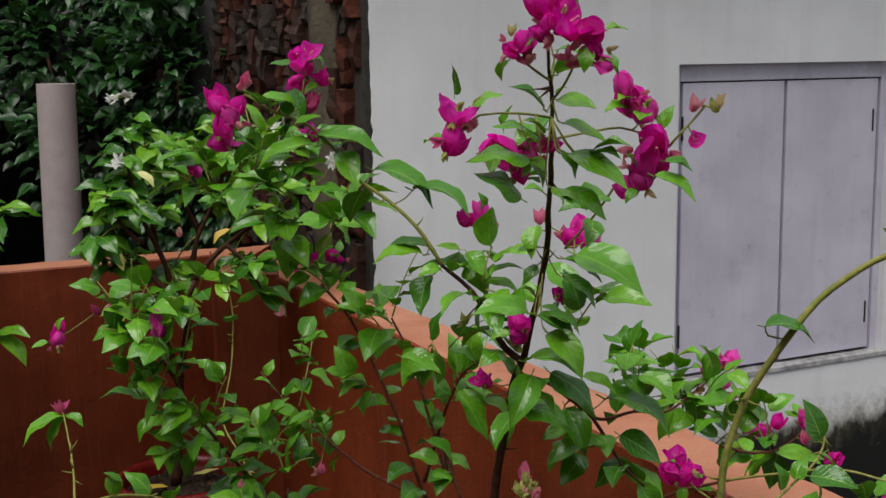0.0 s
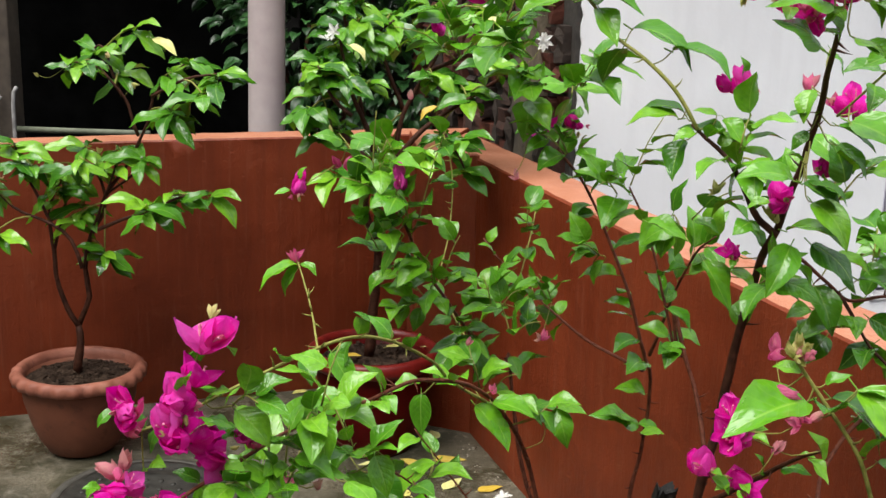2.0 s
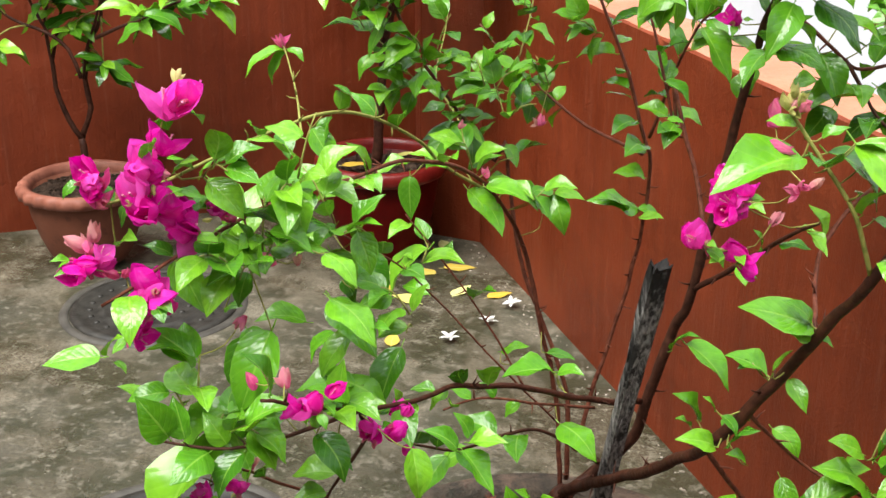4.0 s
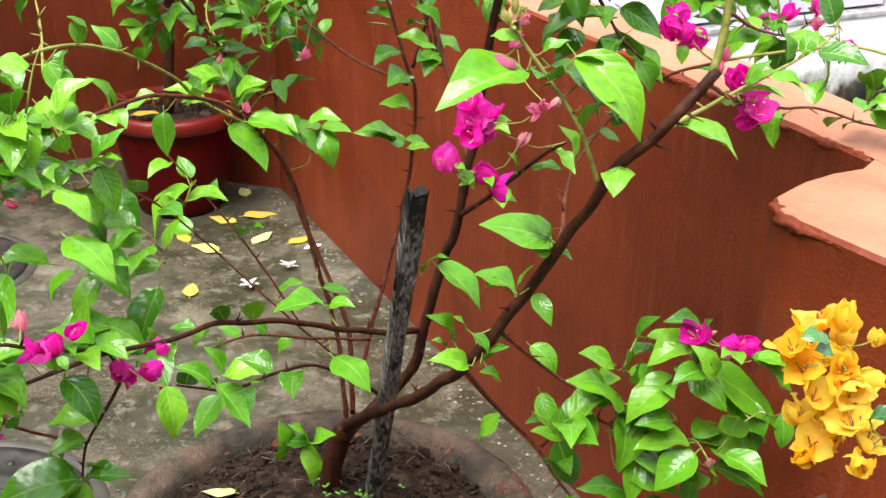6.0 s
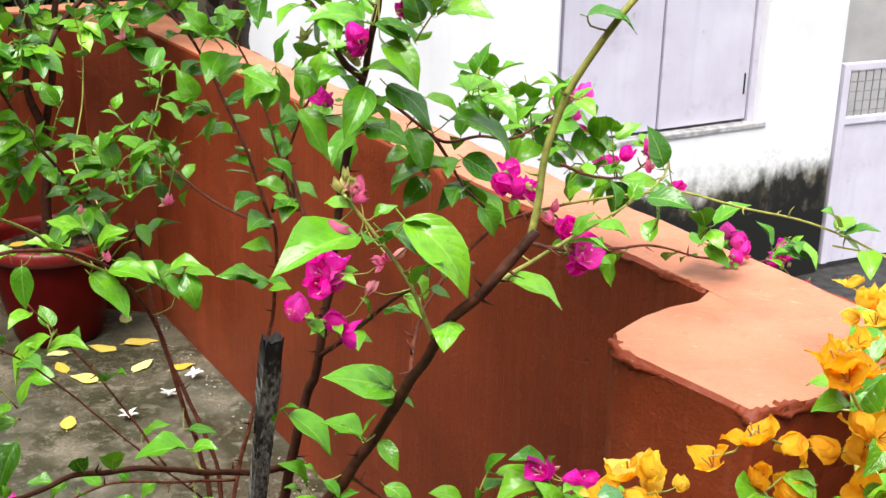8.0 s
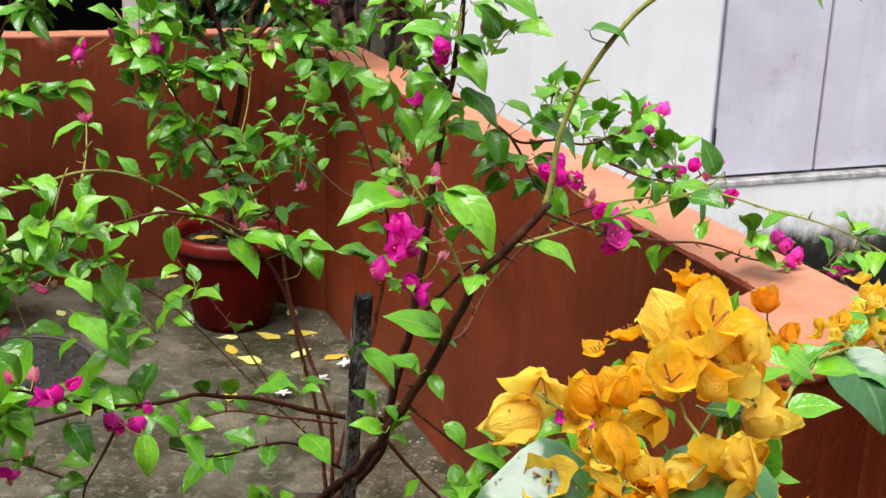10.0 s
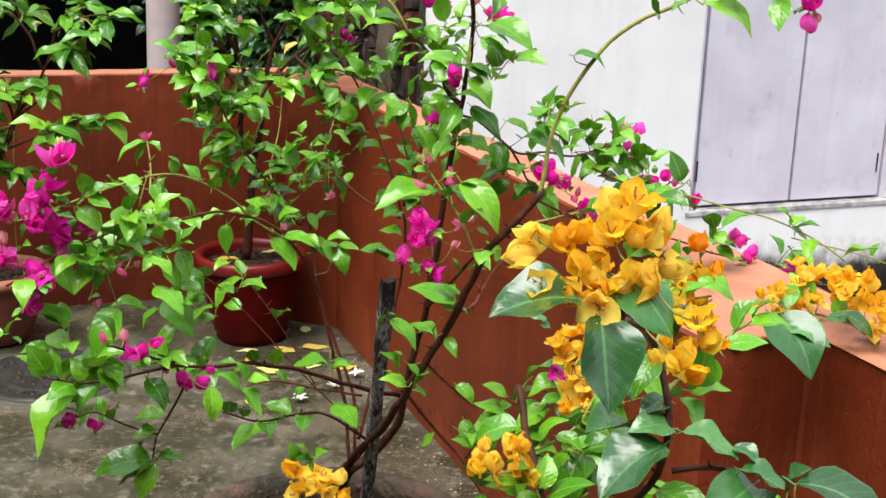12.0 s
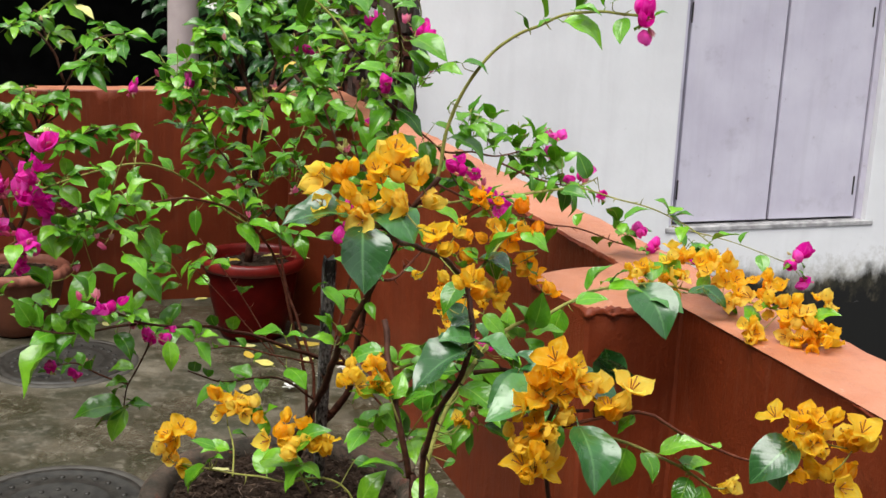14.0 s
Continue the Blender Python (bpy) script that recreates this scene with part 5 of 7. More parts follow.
limb(rose_shrub, 0.108, 7, 0.006, 0.003, 2, [(-1.532, 3.150, 0.688), (-1.442, 3.150, 0.725), (-1.374, 3.150, 0.752), (-1.288, 3.150, 0.811)])
limb(rose_shrub, 0.108, 7, 0.006, 0.003, 3, [(-1.566, 3.120, 0.580), (-1.593, 3.120, 0.659), (-1.649, 3.120, 0.705), (-1.764, 3.120, 0.747), (-1.841, 3.120, 0.831)])
limb(rose_shrub, 0.108, 7, 0.006, 0.003, 3, [(-1.541, 3.250, 0.765), (-1.465, 3.250, 0.881), (-1.409, 3.250, 0.978), (-1.396, 3.250, 1.055), (-1.336, 3.250, 1.121), (-1.285, 3.250, 1.162)])
limb(rose_shrub, 0.108, 7, 0.005, 0.003, 3, [(-1.413, 3.200, 0.950), (-1.466, 3.200, 1.059), (-1.528, 3.200, 1.136), (-1.609, 3.200, 1.150)])
limb(rose_shrub, 0.108, 7, 0.005, 0.003, 3, [(-1.356, 3.150, 1.069), (-1.266, 3.150, 1.118), (-1.170, 3.150, 1.137)])
limb(rose_shrub, 0.108, 7, 0.005, 0.003, 2, [(-1.487, 3.250, 1.052), (-1.531, 3.250, 1.186), (-1.564, 3.250, 1.186)])
limb(rose_shrub, 0.108, 7, 0.005, 0.002, 2, [(-1.361, 3.120, 0.759), (-1.245, 3.120, 0.811), (-1.196, 3.120, 0.821)])
limb(rose_shrub, 0.108, 7, 0.005, 0.003, 3, [(-1.594, 3.180, 0.563), (-1.555, 3.180, 0.697), (-1.499, 3.180, 0.812), (-1.477, 3.180, 0.892)])
limb(rose_shrub, 0.108, 7, 0.005, 0.003, 3, [(-1.698, 3.220, 0.597), (-1.650, 3.220, 0.749), (-1.599, 3.220, 0.849), (-1.585, 3.220, 0.913)])
limb(rose_shrub, 0.108, 7, 0.005, 0.003, 3, [(-1.664, 3.150, 0.698), (-1.723, 3.150, 0.807), (-1.749, 3.150, 0.886), (-1.762, 3.150, 0.924)])
limb(rose_shrub, 0.108, 7, 0.004, 0.003, 2, [(-1.519, 3.200, 0.776), (-1.438, 3.200, 0.843), (-1.410, 3.200, 0.891)])
rose_shrub.yellow_leaf((-1.365, 3.2, 1.221), (-1.286, 3.2, 1.177))
for bud in ((-1.712, 3.2, 1.111), (-1.424, 3.2, 1.095), (-1.858, 3.2, 0.902), (-1.841, 3.2, 0.813), (-1.536, 3.2, 0.903), (-1.499, 3.2, 1.172)):
    rose_shrub.bloom(1, 0.024, PALE_BUD, bud)
rose_shrub.finish(160)


# ---- the magenta bougainvillea in the big pot ----
pink = Plant("bougainvillea", "straggling magenta bougainvillea with thorny stems in the cement pot", "shrub", (-0.14, 1.56, 0.24), LEAVES, LEAF_STUFF, 3)
grow, leaf_at, bloom, tuft = pink.grow, pink.leaf_at, pink.bloom, pink.tuft
grow(0.024, 0.019, BROWN_BARK, 0, 0, 0, [(-0.140, 1.560, 0.160), (-0.158, 1.570, 0.231), (-0.148, 1.560, 0.323), (-0.133, 1.550, 0.387), (-0.117, 1.540, 0.417)])
grow(0.015, 0.0085, BROWN_BARK, 3, 0.04, 0.55, [(-0.133, 1.550, 0.387), (-0.117, 1.530, 0.425), (-0.073, 1.420, 0.515), (-0.010, 1.270, 0.633), (0.043, 1.130, 0.755), (0.086, 1.090, 0.841), (0.118, 1.066, 0.906), (0.154, 1.010, 1.002), (0.193, 0.985, 1.058), (0.235, 0.986, 1.111)])
grow(0.016, 0.0022, DARK_BARK, 11, 0.045, 0.45, [(-0.120, 1.550, 0.402), (-0.080, 1.580, 0.426), (-0.028, 1.560, 0.504), (-0.011, 1.540, 0.576), (0.016, 1.500, 0.710), (0.036, 1.470, 0.785), (0.075, 1.420, 1.083), (0.098, 1.360, 1.196), (0.112, 1.290, 1.306), (0.108, 1.180, 1.409), (0.099, 1.060, 1.475), (0.087, 0.960, 1.525)])
grow(0.006, 0.003, BROWN_BARK, 6, 0.03, 0.3, [(0.036, 1.465, 0.782), (0.075, 1.400, 0.840), (0.111, 1.330, 0.902), (0.145, 1.270, 0.950)])
grow(0.0035, 0.0025, GREEN_STEM, 3, 0.04, 0.4, [(0.151, 1.012, 0.997), (0.130, 1.000, 1.054), (0.104, 1.010, 1.091), (0.072, 1.010, 1.135)])
grow(0.009, 0.003, BROWN_BARK, 12, 0.045, 0.45, [(-0.020, 1.530, 0.581), (-0.072, 1.440, 0.625), (-0.120, 1.380, 0.662), (-0.170, 1.320, 0.701), (-0.226, 1.250, 0.735), (-0.266, 1.160, 0.762), (-0.306, 1.080, 0.790), (-0.336, 1.000, 0.836), (-0.369, 0.960, 0.861)])
grow(0.0035, 0.002, TWIG_BARK, 4, 0.04, 0.5, [(-0.080, 1.460, 0.604), (-0.158, 1.400, 0.637), (-0.216, 1.350, 0.666), (-0.257, 1.300, 0.673)])
grow(0.005, 0.0025, DARK_BARK, 8, 0.05, 0.55, [(-0.059, 1.570, 0.443), (-0.101, 1.500, 0.515), (-0.157, 1.460, 0.564), (-0.198, 1.420, 0.573), (-0.249, 1.360, 0.583), (-0.301, 1.300, 0.623)])
grow(0.004, 0.002, DARK_BARK, 4, 0.05, 0.6, [(-0.306, 1.080, 0.786), (-0.307, 1.110, 0.742), (-0.344, 1.130, 0.676), (-0.360, 1.130, 0.646), (-0.367, 1.130, 0.608)])
grow(0.003, 0.0018, TWIG_BARK, 5, 0.04, 0.4, [(-0.357, 1.130, 0.651), (-0.410, 1.120, 0.669), (-0.445, 1.100, 0.695), (-0.457, 1.040, 0.710)])
grow(0.004, 0.002, DARK_BARK, 8, 0.05, 0.35, [(-0.306, 1.080, 0.790), (-0.343, 1.030, 0.795), (-0.384, 1.000, 0.791), (-0.426, 0.980, 0.794), (-0.474, 0.970, 0.803)])
grow(0.006, 0.0028, TWIG_BARK, 10, 0.045, 0.5, [(-0.128, 1.620, 0.373), (-0.140, 1.620, 0.526), (-0.166, 1.600, 0.656), (-0.193, 1.580, 0.784), (-0.231, 1.520, 0.879), (-0.269, 1.450, 0.933), (-0.316, 1.350, 0.967), (-0.355, 1.250, 0.975), (-0.397, 1.150, 0.987), (-0.433, 1.060, 0.983), (-0.475, 1.000, 0.964), (-0.522, 0.980, 0.934)])
grow(0.004, 0.0022, GREEN_STEM, 9, 0.045, 0.35, [(-0.231, 1.520, 0.875), (-0.285, 1.460, 0.930), (-0.306, 1.400, 0.980), (-0.339, 1.320, 1.025), (-0.365, 1.260, 1.049), (-0.406, 1.180, 1.052), (-0.450, 1.110, 1.040), (-0.492, 1.060, 1.026), (-0.522, 1.020, 1.019)])
grow(0.006, 0.003, TWIG_BARK, 16, 0.05, 0.5, [(-0.120, 1.630, 0.383), (-0.126, 1.650, 0.512), (-0.153, 1.660, 0.592), (-0.190, 1.680, 0.674), (-0.218, 1.700, 0.773), (-0.236, 1.720, 0.887), (-0.248, 1.700, 0.861), (-0.296, 1.660, 0.945), (-0.352, 1.620, 1.042), (-0.375, 1.580, 1.117), (-0.398, 1.560, 1.161)])
grow(0.006, 0.003, TWIG_BARK, 16, 0.05, 0.55, [(-0.108, 1.600, 0.452), (-0.082, 1.620, 0.568), (-0.056, 1.630, 0.666), (-0.033, 1.630, 0.790), (-0.027, 1.626, 0.891), (-0.036, 1.626, 0.921), (-0.066, 1.630, 1.019), (-0.100, 1.650, 1.095), (-0.133, 1.660, 1.158), (-0.172, 1.670, 1.205)])
grow(0.004, 0.002, TWIG_BARK, 11, 0.045, 0.4, [(-0.038, 1.630, 0.904), (-0.131, 1.720, 0.922), (-0.205, 1.800, 0.958), (-0.264, 1.860, 0.991), (-0.298, 1.900, 1.018)])
grow(0.0022, 0.0016, GREEN_STEM, 4, 0.04, 0.4, [(-0.231, 1.840, 0.978), (-0.221, 1.900, 1.031), (-0.217, 1.940, 1.068)])
grow(0.004, 0.002, TWIG_BARK, 8, 0.05, 0.5, [(-0.031, 1.620, 0.931), (-0.004, 1.600, 1.027), (0.019, 1.580, 1.089), (0.041, 1.550, 1.120)])
grow(0.005, 0.0025, TWIG_BARK, 14, 0.05, 0.45, [(0.049, 1.480, 0.817), (0.030, 1.530, 0.907), (0.013, 1.550, 0.953), (-0.005, 1.570, 1.015), (0.002, 1.570, 0.949), (-0.023, 1.580, 1.042), (-0.049, 1.600, 1.123), (-0.072, 1.620, 1.166)])
grow(0.0026, 0.0016, TWIG_BARK, 5, 0.04, 0.5, [(-0.130, 1.500, 0.554), (-0.203, 1.460, 0.650), (-0.277, 1.420, 0.755), (-0.325, 1.360, 0.834), (-0.381, 1.300, 0.894), (-0.420, 1.250, 0.946)])
grow(0.003, 0.0016, TWIG_BARK, 4, 0.045, 0.5, [(-0.177, 1.500, 0.605), (-0.220, 1.500, 0.681), (-0.268, 1.500, 0.754), (-0.336, 1.480, 0.853)])
grow(0.0026, 0.0018, GREEN_STEM, 5, 0.05, 0.2, [(-0.280, 1.800, 0.836), (-0.347, 1.950, 0.863), (-0.392, 2.050, 0.896), (-0.382, 2.100, 0.980), (-0.385, 2.140, 1.075), (-0.403, 2.147, 1.151)])
grow(0.0026, 0.0018, GREEN_STEM, 0, 0.045, 0.8, [(-0.430, 1.340, 0.995), (-0.482, 1.500, 1.007), (-0.541, 1.655, 1.025)])
grow(0.007, 0.003, DARK_BARK, 9, 0.05, 0.2, [(0.093, 1.375, 1.164), (0.073, 1.375, 1.182), (0.051, 1.380, 1.218), (0.035, 1.390, 1.247), (0.009, 1.400, 1.269), (-0.008, 1.400, 1.283)])
grow(0.004, 0.0025, GREEN_STEM, 4, 0.06, 0.3, [(-0.001, 1.400, 1.277), (-0.030, 1.401, 1.323), (-0.066, 1.410, 1.355), (-0.100, 1.420, 1.378), (-0.126, 1.430, 1.411), (-0.163, 1.440, 1.444), (-0.201, 1.450, 1.457), (-0.233, 1.450, 1.477)])
grow(0.0022, 0.0016, GREEN_STEM, 1, 0.04, 0.5, [(-0.183, 1.445, 1.450), (-0.168, 1.450, 1.463), (-0.163, 1.460, 1.493)])
grow(0.0045, 0.003, TWIG_BARK, 3, 0.04, 0.5, [(0.120, 1.064, 0.910), (0.138, 1.180, 0.885), (0.160, 1.330, 0.899), (0.214, 1.400, 0.943), (0.267, 1.420, 0.980), (0.336, 1.400, 1.008)])
grow(0.003, 0.002, GREEN_STEM, 3, 0.05, 0.7, [(0.336, 1.400, 1.008), (0.397, 1.370, 1.028), (0.459, 1.340, 1.041), (0.524, 1.300, 1.034), (0.593, 1.270, 1.025), (0.660, 1.240, 1.000), (0.701, 1.220, 0.975)])
grow(0.0035, 0.002, GREEN_STEM, 9, 0.05, 0.25, [(0.194, 0.985, 1.058), (0.285, 1.130, 1.050), (0.388, 1.300, 1.037), (0.457, 1.420, 1.031), (0.488, 1.500, 1.035)])
grow(0.0038, 0.002, TWIG_BARK, 9, 0.05, 0.3, [(0.089, 1.385, 1.147), (0.120, 1.385, 1.138), (0.159, 1.400, 1.105), (0.187, 1.420, 1.081), (0.236, 1.460, 1.077), (0.286, 1.500, 1.066), (0.338, 1.580, 1.069), (0.382, 1.640, 1.079)])
grow(0.004, 0.0025, DARK_BARK, 4, 0.05, 0.2, [(0.173, 1.410, 1.093), (0.196, 1.400, 1.059), (0.210, 1.380, 1.038), (0.234, 1.360, 1.017)])
grow(0.0035, 0.002, TWIG_BARK, 10, 0.045, 0.3, [(0.228, 0.990, 1.100), (0.287, 1.140, 1.040), (0.392, 1.360, 0.965), (0.461, 1.440, 0.940), (0.540, 1.500, 0.903), (0.630, 1.580, 0.866), (0.718, 1.660, 0.843)])
grow(0.0035, 0.002, TWIG_BARK, 6, 0.05, 0.4, [(0.311, 1.300, 1.085), (0.370, 1.400, 1.043), (0.432, 1.500, 1.015), (0.466, 1.520, 1.031)])
grow(0.005, 0.0025, TWIG_BARK, 3, 0.045, 0.3, [(0.038, 1.140, 0.745), (0.085, 1.180, 0.668), (0.119, 1.200, 0.620), (0.153, 1.180, 0.577), (0.182, 1.170, 0.539)])
grow(0.0035, 0.002, TWIG_BARK, 4, 0.045, 0.4, [(0.070, 1.100, 0.815), (0.138, 1.170, 0.722), (0.179, 1.170, 0.698), (0.220, 1.150, 0.698), (0.261, 1.140, 0.741), (0.301, 1.130, 0.783)])
grow(0.003, 0.002, TWIG_BARK, 4, 0.045, 0.3, [(0.132, 1.200, 0.613), (0.165, 1.180, 0.665), (0.211, 1.150, 0.669), (0.256, 1.120, 0.662), (0.296, 1.100, 0.650)])
grow(0.0056, 0.003, GREEN_STEM, 4, 0.05, 0.6, [(0.229, 0.986, 1.100), (0.236, 0.988, 1.130), (0.241, 0.990, 1.175), (0.256, 0.990, 1.229), (0.287, 0.980, 1.284), (0.322, 0.980, 1.326), (0.380, 0.975, 1.360), (0.430, 0.960, 1.381), (0.476, 0.930, 1.388), (0.545, 0.885, 1.385)])
grow(0.0025, 0.0018, GREEN_STEM, 3, 0.05, 0.3, [(0.134, 1.300, 1.311), (0.157, 1.240, 1.353), (0.165, 1.120, 1.401)])
grow(0.002, 0.0016, GREEN_STEM, 0, 0.05, 0.3, [(0.098, 1.060, 1.465), (0.069, 1.050, 1.469), (0.035, 1.040, 1.469), (0.020, 1.030, 1.457)])
grow(0.002, 0.0016, GREEN_STEM, 0, 0.05, 0.3, [(0.102, 1.100, 1.443), (0.139, 1.100, 1.450), (0.164, 1.100, 1.453), (0.185, 1.100, 1.447)])
grow(0.002, 0.0016, GREEN_STEM, 0, 0.05, 0.3, [(0.208, 1.100, 1.435), (0.225, 1.100, 1.454), (0.241, 1.100, 1.472)])
leaf_at((0.089, 1.030, 1.474), (0.058, 1.030, 1.493))
leaf_at((0.101, 1.030, 1.482), (0.132, 1.030, 1.474))
leaf_at((0.099, 1.030, 1.486), (0.110, 1.030, 1.491))
leaf_at((0.106, 1.030, 1.462), (0.144, 1.030, 1.443))
leaf_at((0.084, 1.030, 1.451), (0.044, 1.030, 1.460))
leaf_at((0.089, 1.030, 1.453), (0.070, 1.030, 1.465))
leaf_at((0.132, 1.030, 1.439), (0.163, 1.030, 1.442))
leaf_at((0.104, 1.030, 1.436), (0.116, 1.030, 1.414))
leaf_at((0.111, 1.030, 1.436), (0.157, 1.030, 1.407))
leaf_at((0.077, 1.030, 1.432), (0.022, 1.030, 1.430))
leaf_at((0.070, 1.030, 1.398), (0.029, 1.030, 1.420))
leaf_at((0.084, 1.030, 1.429), (0.070, 1.030, 1.415))
leaf_at((0.192, 1.030, 1.428), (0.217, 1.030, 1.418))
leaf_at((0.183, 1.030, 1.416), (0.217, 1.030, 1.394))
leaf_at((0.130, 1.030, 1.436), (0.154, 1.030, 1.431))
leaf_at((0.104, 1.030, 1.402), (0.142, 1.030, 1.379))
leaf_at((0.096, 1.030, 1.407), (0.125, 1.030, 1.388))
leaf_at((0.101, 1.030, 1.523), (0.120, 1.030, 1.519))
leaf_at((0.094, 1.030, 1.531), (0.072, 1.030, 1.531))
leaf_at((0.101, 1.030, 1.515), (0.110, 1.030, 1.517))
leaf_at((0.101, 1.270, 1.340), (0.094, 1.270, 1.307))
leaf_at((0.143, 1.270, 1.309), (0.209, 1.270, 1.273))
leaf_at((0.131, 1.270, 1.305), (0.170, 1.270, 1.279))
leaf_at((0.131, 1.270, 1.285), (0.163, 1.270, 1.251))
leaf_at((0.092, 1.270, 1.246), (0.031, 1.270, 1.246))
leaf_at((0.101, 1.270, 1.243), (0.144, 1.270, 1.208))
leaf_at((0.113, 1.270, 1.224), (0.147, 1.270, 1.179))
leaf_at((0.101, 1.270, 1.298), (0.086, 1.270, 1.277))
leaf_at((0.095, 1.270, 1.177), (0.070, 1.270, 1.127))
leaf_at((0.116, 1.270, 1.180), (0.165, 1.270, 1.129))
leaf_at((0.089, 1.270, 1.193), (0.144, 1.270, 1.183))
leaf_at((0.098, 1.270, 1.158), (0.119, 1.270, 1.132))
leaf_at((0.116, 1.270, 1.382), (0.131, 1.270, 1.355))
leaf_at((0.113, 1.270, 1.242), (0.146, 1.270, 1.223))
leaf_at((0.098, 1.270, 1.267), (0.080, 1.270, 1.274))
leaf_at((0.166, 1.410, 1.137), (0.207, 1.410, 1.115))
leaf_at((0.194, 1.410, 1.110), (0.268, 1.410, 1.066))
leaf_at((0.146, 1.410, 1.099), (0.167, 1.410, 1.046))
leaf_at((0.199, 1.410, 1.052), (0.124, 1.410, 1.040))
leaf_at((0.220, 1.410, 1.034), (0.180, 1.410, 1.000))
leaf_at((0.212, 1.410, 1.064), (0.259, 1.410, 1.032))
leaf_at((0.222, 1.410, 1.027), (0.264, 1.410, 0.982))
leaf_at((0.216, 1.410, 1.137), (0.241, 1.410, 1.114))
leaf_at((0.234, 1.410, 1.137), (0.272, 1.410, 1.110))
leaf_at((-0.023, 1.410, 1.288), (-0.082, 1.410, 1.278))
leaf_at((-0.016, 1.410, 1.263), (-0.026, 1.410, 1.218))
leaf_at((0.035, 1.410, 1.267), (-0.023, 1.410, 1.276))
leaf_at((0.020, 1.410, 1.294), (-0.008, 1.410, 1.298))
leaf_at((0.029, 1.410, 1.290), (0.053, 1.410, 1.260))
leaf_at((0.017, 1.410, 1.122), (0.051, 1.410, 1.064))
leaf_at((0.044, 1.410, 1.111), (0.075, 1.410, 1.091))
leaf_at((-0.021, 1.410, 1.060), (0.009, 1.410, 1.033))
leaf_at((-0.015, 1.410, 1.016), (0.004, 1.410, 1.014))
leaf_at((-0.050, 1.410, 1.165), (-0.003, 1.410, 1.147))
leaf_at((0.051, 1.410, 1.253), (0.092, 1.410, 1.239))
leaf_at((-0.147, 1.430, 1.428), (-0.068, 1.430, 1.401))
leaf_at((-0.149, 1.430, 1.416), (-0.216, 1.430, 1.390))
leaf_at((-0.120, 1.430, 1.409), (-0.097, 1.430, 1.367))
leaf_at((-0.081, 1.430, 1.387), (-0.011, 1.430, 1.340))
leaf_at((-0.172, 1.430, 1.442), (-0.140, 1.430, 1.451))
leaf_at((-0.200, 1.430, 1.461), (-0.181, 1.430, 1.471))
leaf_at((-0.034, 1.430, 1.363), (0.032, 1.430, 1.333))
leaf_at((-0.015, 1.430, 1.291), (-0.069, 1.430, 1.292))
leaf_at((0.082, 1.010, 1.100), (0.010, 1.010, 1.078))
leaf_at((0.103, 1.010, 1.105), (0.146, 1.010, 1.058))
leaf_at((0.124, 1.010, 1.114), (0.178, 1.010, 1.048))
leaf_at((0.130, 1.010, 1.094), (0.160, 1.010, 1.063))
leaf_at((0.097, 1.010, 1.117), (0.118, 1.010, 1.127))
leaf_at((0.124, 1.010, 1.111), (0.147, 1.010, 1.112))
leaf_at((0.147, 1.010, 1.050), (0.165, 1.010, 1.041))
leaf_at((0.220, 1.030, 1.049), (0.270, 1.030, 1.020))
leaf_at((0.118, 1.060, 0.926), (0.049, 1.060, 0.946))
leaf_at((0.115, 1.060, 0.930), (0.087, 1.060, 0.952))
leaf_at((0.121, 1.060, 0.915), (0.137, 1.060, 0.909))
leaf_at((0.088, 1.100, 0.855), (0.046, 1.100, 0.874))
leaf_at((0.087, 1.060, 0.877), (0.102, 1.060, 0.905))
leaf_at((0.105, 1.080, 0.862), (0.122, 1.080, 0.837))
leaf_at((0.073, 1.100, 0.866), (0.059, 1.100, 0.861))
leaf_at((0.076, 1.090, 0.761), (0.055, 1.090, 0.776))
leaf_at((0.057, 1.090, 0.780), (0.084, 1.090, 0.811))
leaf_at((0.044, 1.090, 0.778), (0.005, 1.090, 0.792))
leaf_at((0.029, 1.130, 0.783), (0.001, 1.130, 0.822))
leaf_at((0.012, 1.130, 0.867), (0.056, 1.130, 0.823))
leaf_at((-0.002, 1.130, 0.859), (0.024, 1.130, 0.881))
leaf_at((0.042, 1.090, 0.818), (0.028, 1.090, 0.837))
leaf_at((0.048, 1.090, 0.812), (0.063, 1.090, 0.794))
leaf_at((0.022, 1.130, 0.776), (0.006, 1.130, 0.788))
leaf_at((-0.175, 1.300, 0.524), (-0.178, 1.300, 0.581))
leaf_at((-0.139, 1.300, 0.546), (-0.107, 1.300, 0.573))
leaf_at((-0.143, 1.300, 0.546), (-0.167, 1.300, 0.582))
leaf_at((-0.147, 1.300, 0.542), (-0.139, 1.300, 0.487))
leaf_at((-0.143, 1.300, 0.546), (-0.182, 1.300, 0.548))
leaf_at((0.210, 1.150, 0.704), (0.145, 1.150, 0.743))
leaf_at((0.196, 1.150, 0.749), (0.157, 1.150, 0.772))
leaf_at((0.209, 1.150, 0.743), (0.209, 1.150, 0.772))
leaf_at((0.226, 1.150, 0.727), (0.225, 1.150, 0.761))
leaf_at((0.282, 1.150, 0.781), (0.229, 1.150, 0.754))
leaf_at((0.283, 1.150, 0.795), (0.242, 1.150, 0.804))
leaf_at((0.285, 1.150, 0.775), (0.281, 1.150, 0.744))
leaf_at((0.292, 1.150, 0.744), (0.378, 1.150, 0.676))
leaf_at((0.285, 1.150, 0.734), (0.324, 1.150, 0.687))
leaf_at((0.327, 1.150, 0.712), (0.350, 1.150, 0.656))
leaf_at((0.264, 1.150, 0.732), (0.211, 1.150, 0.689))
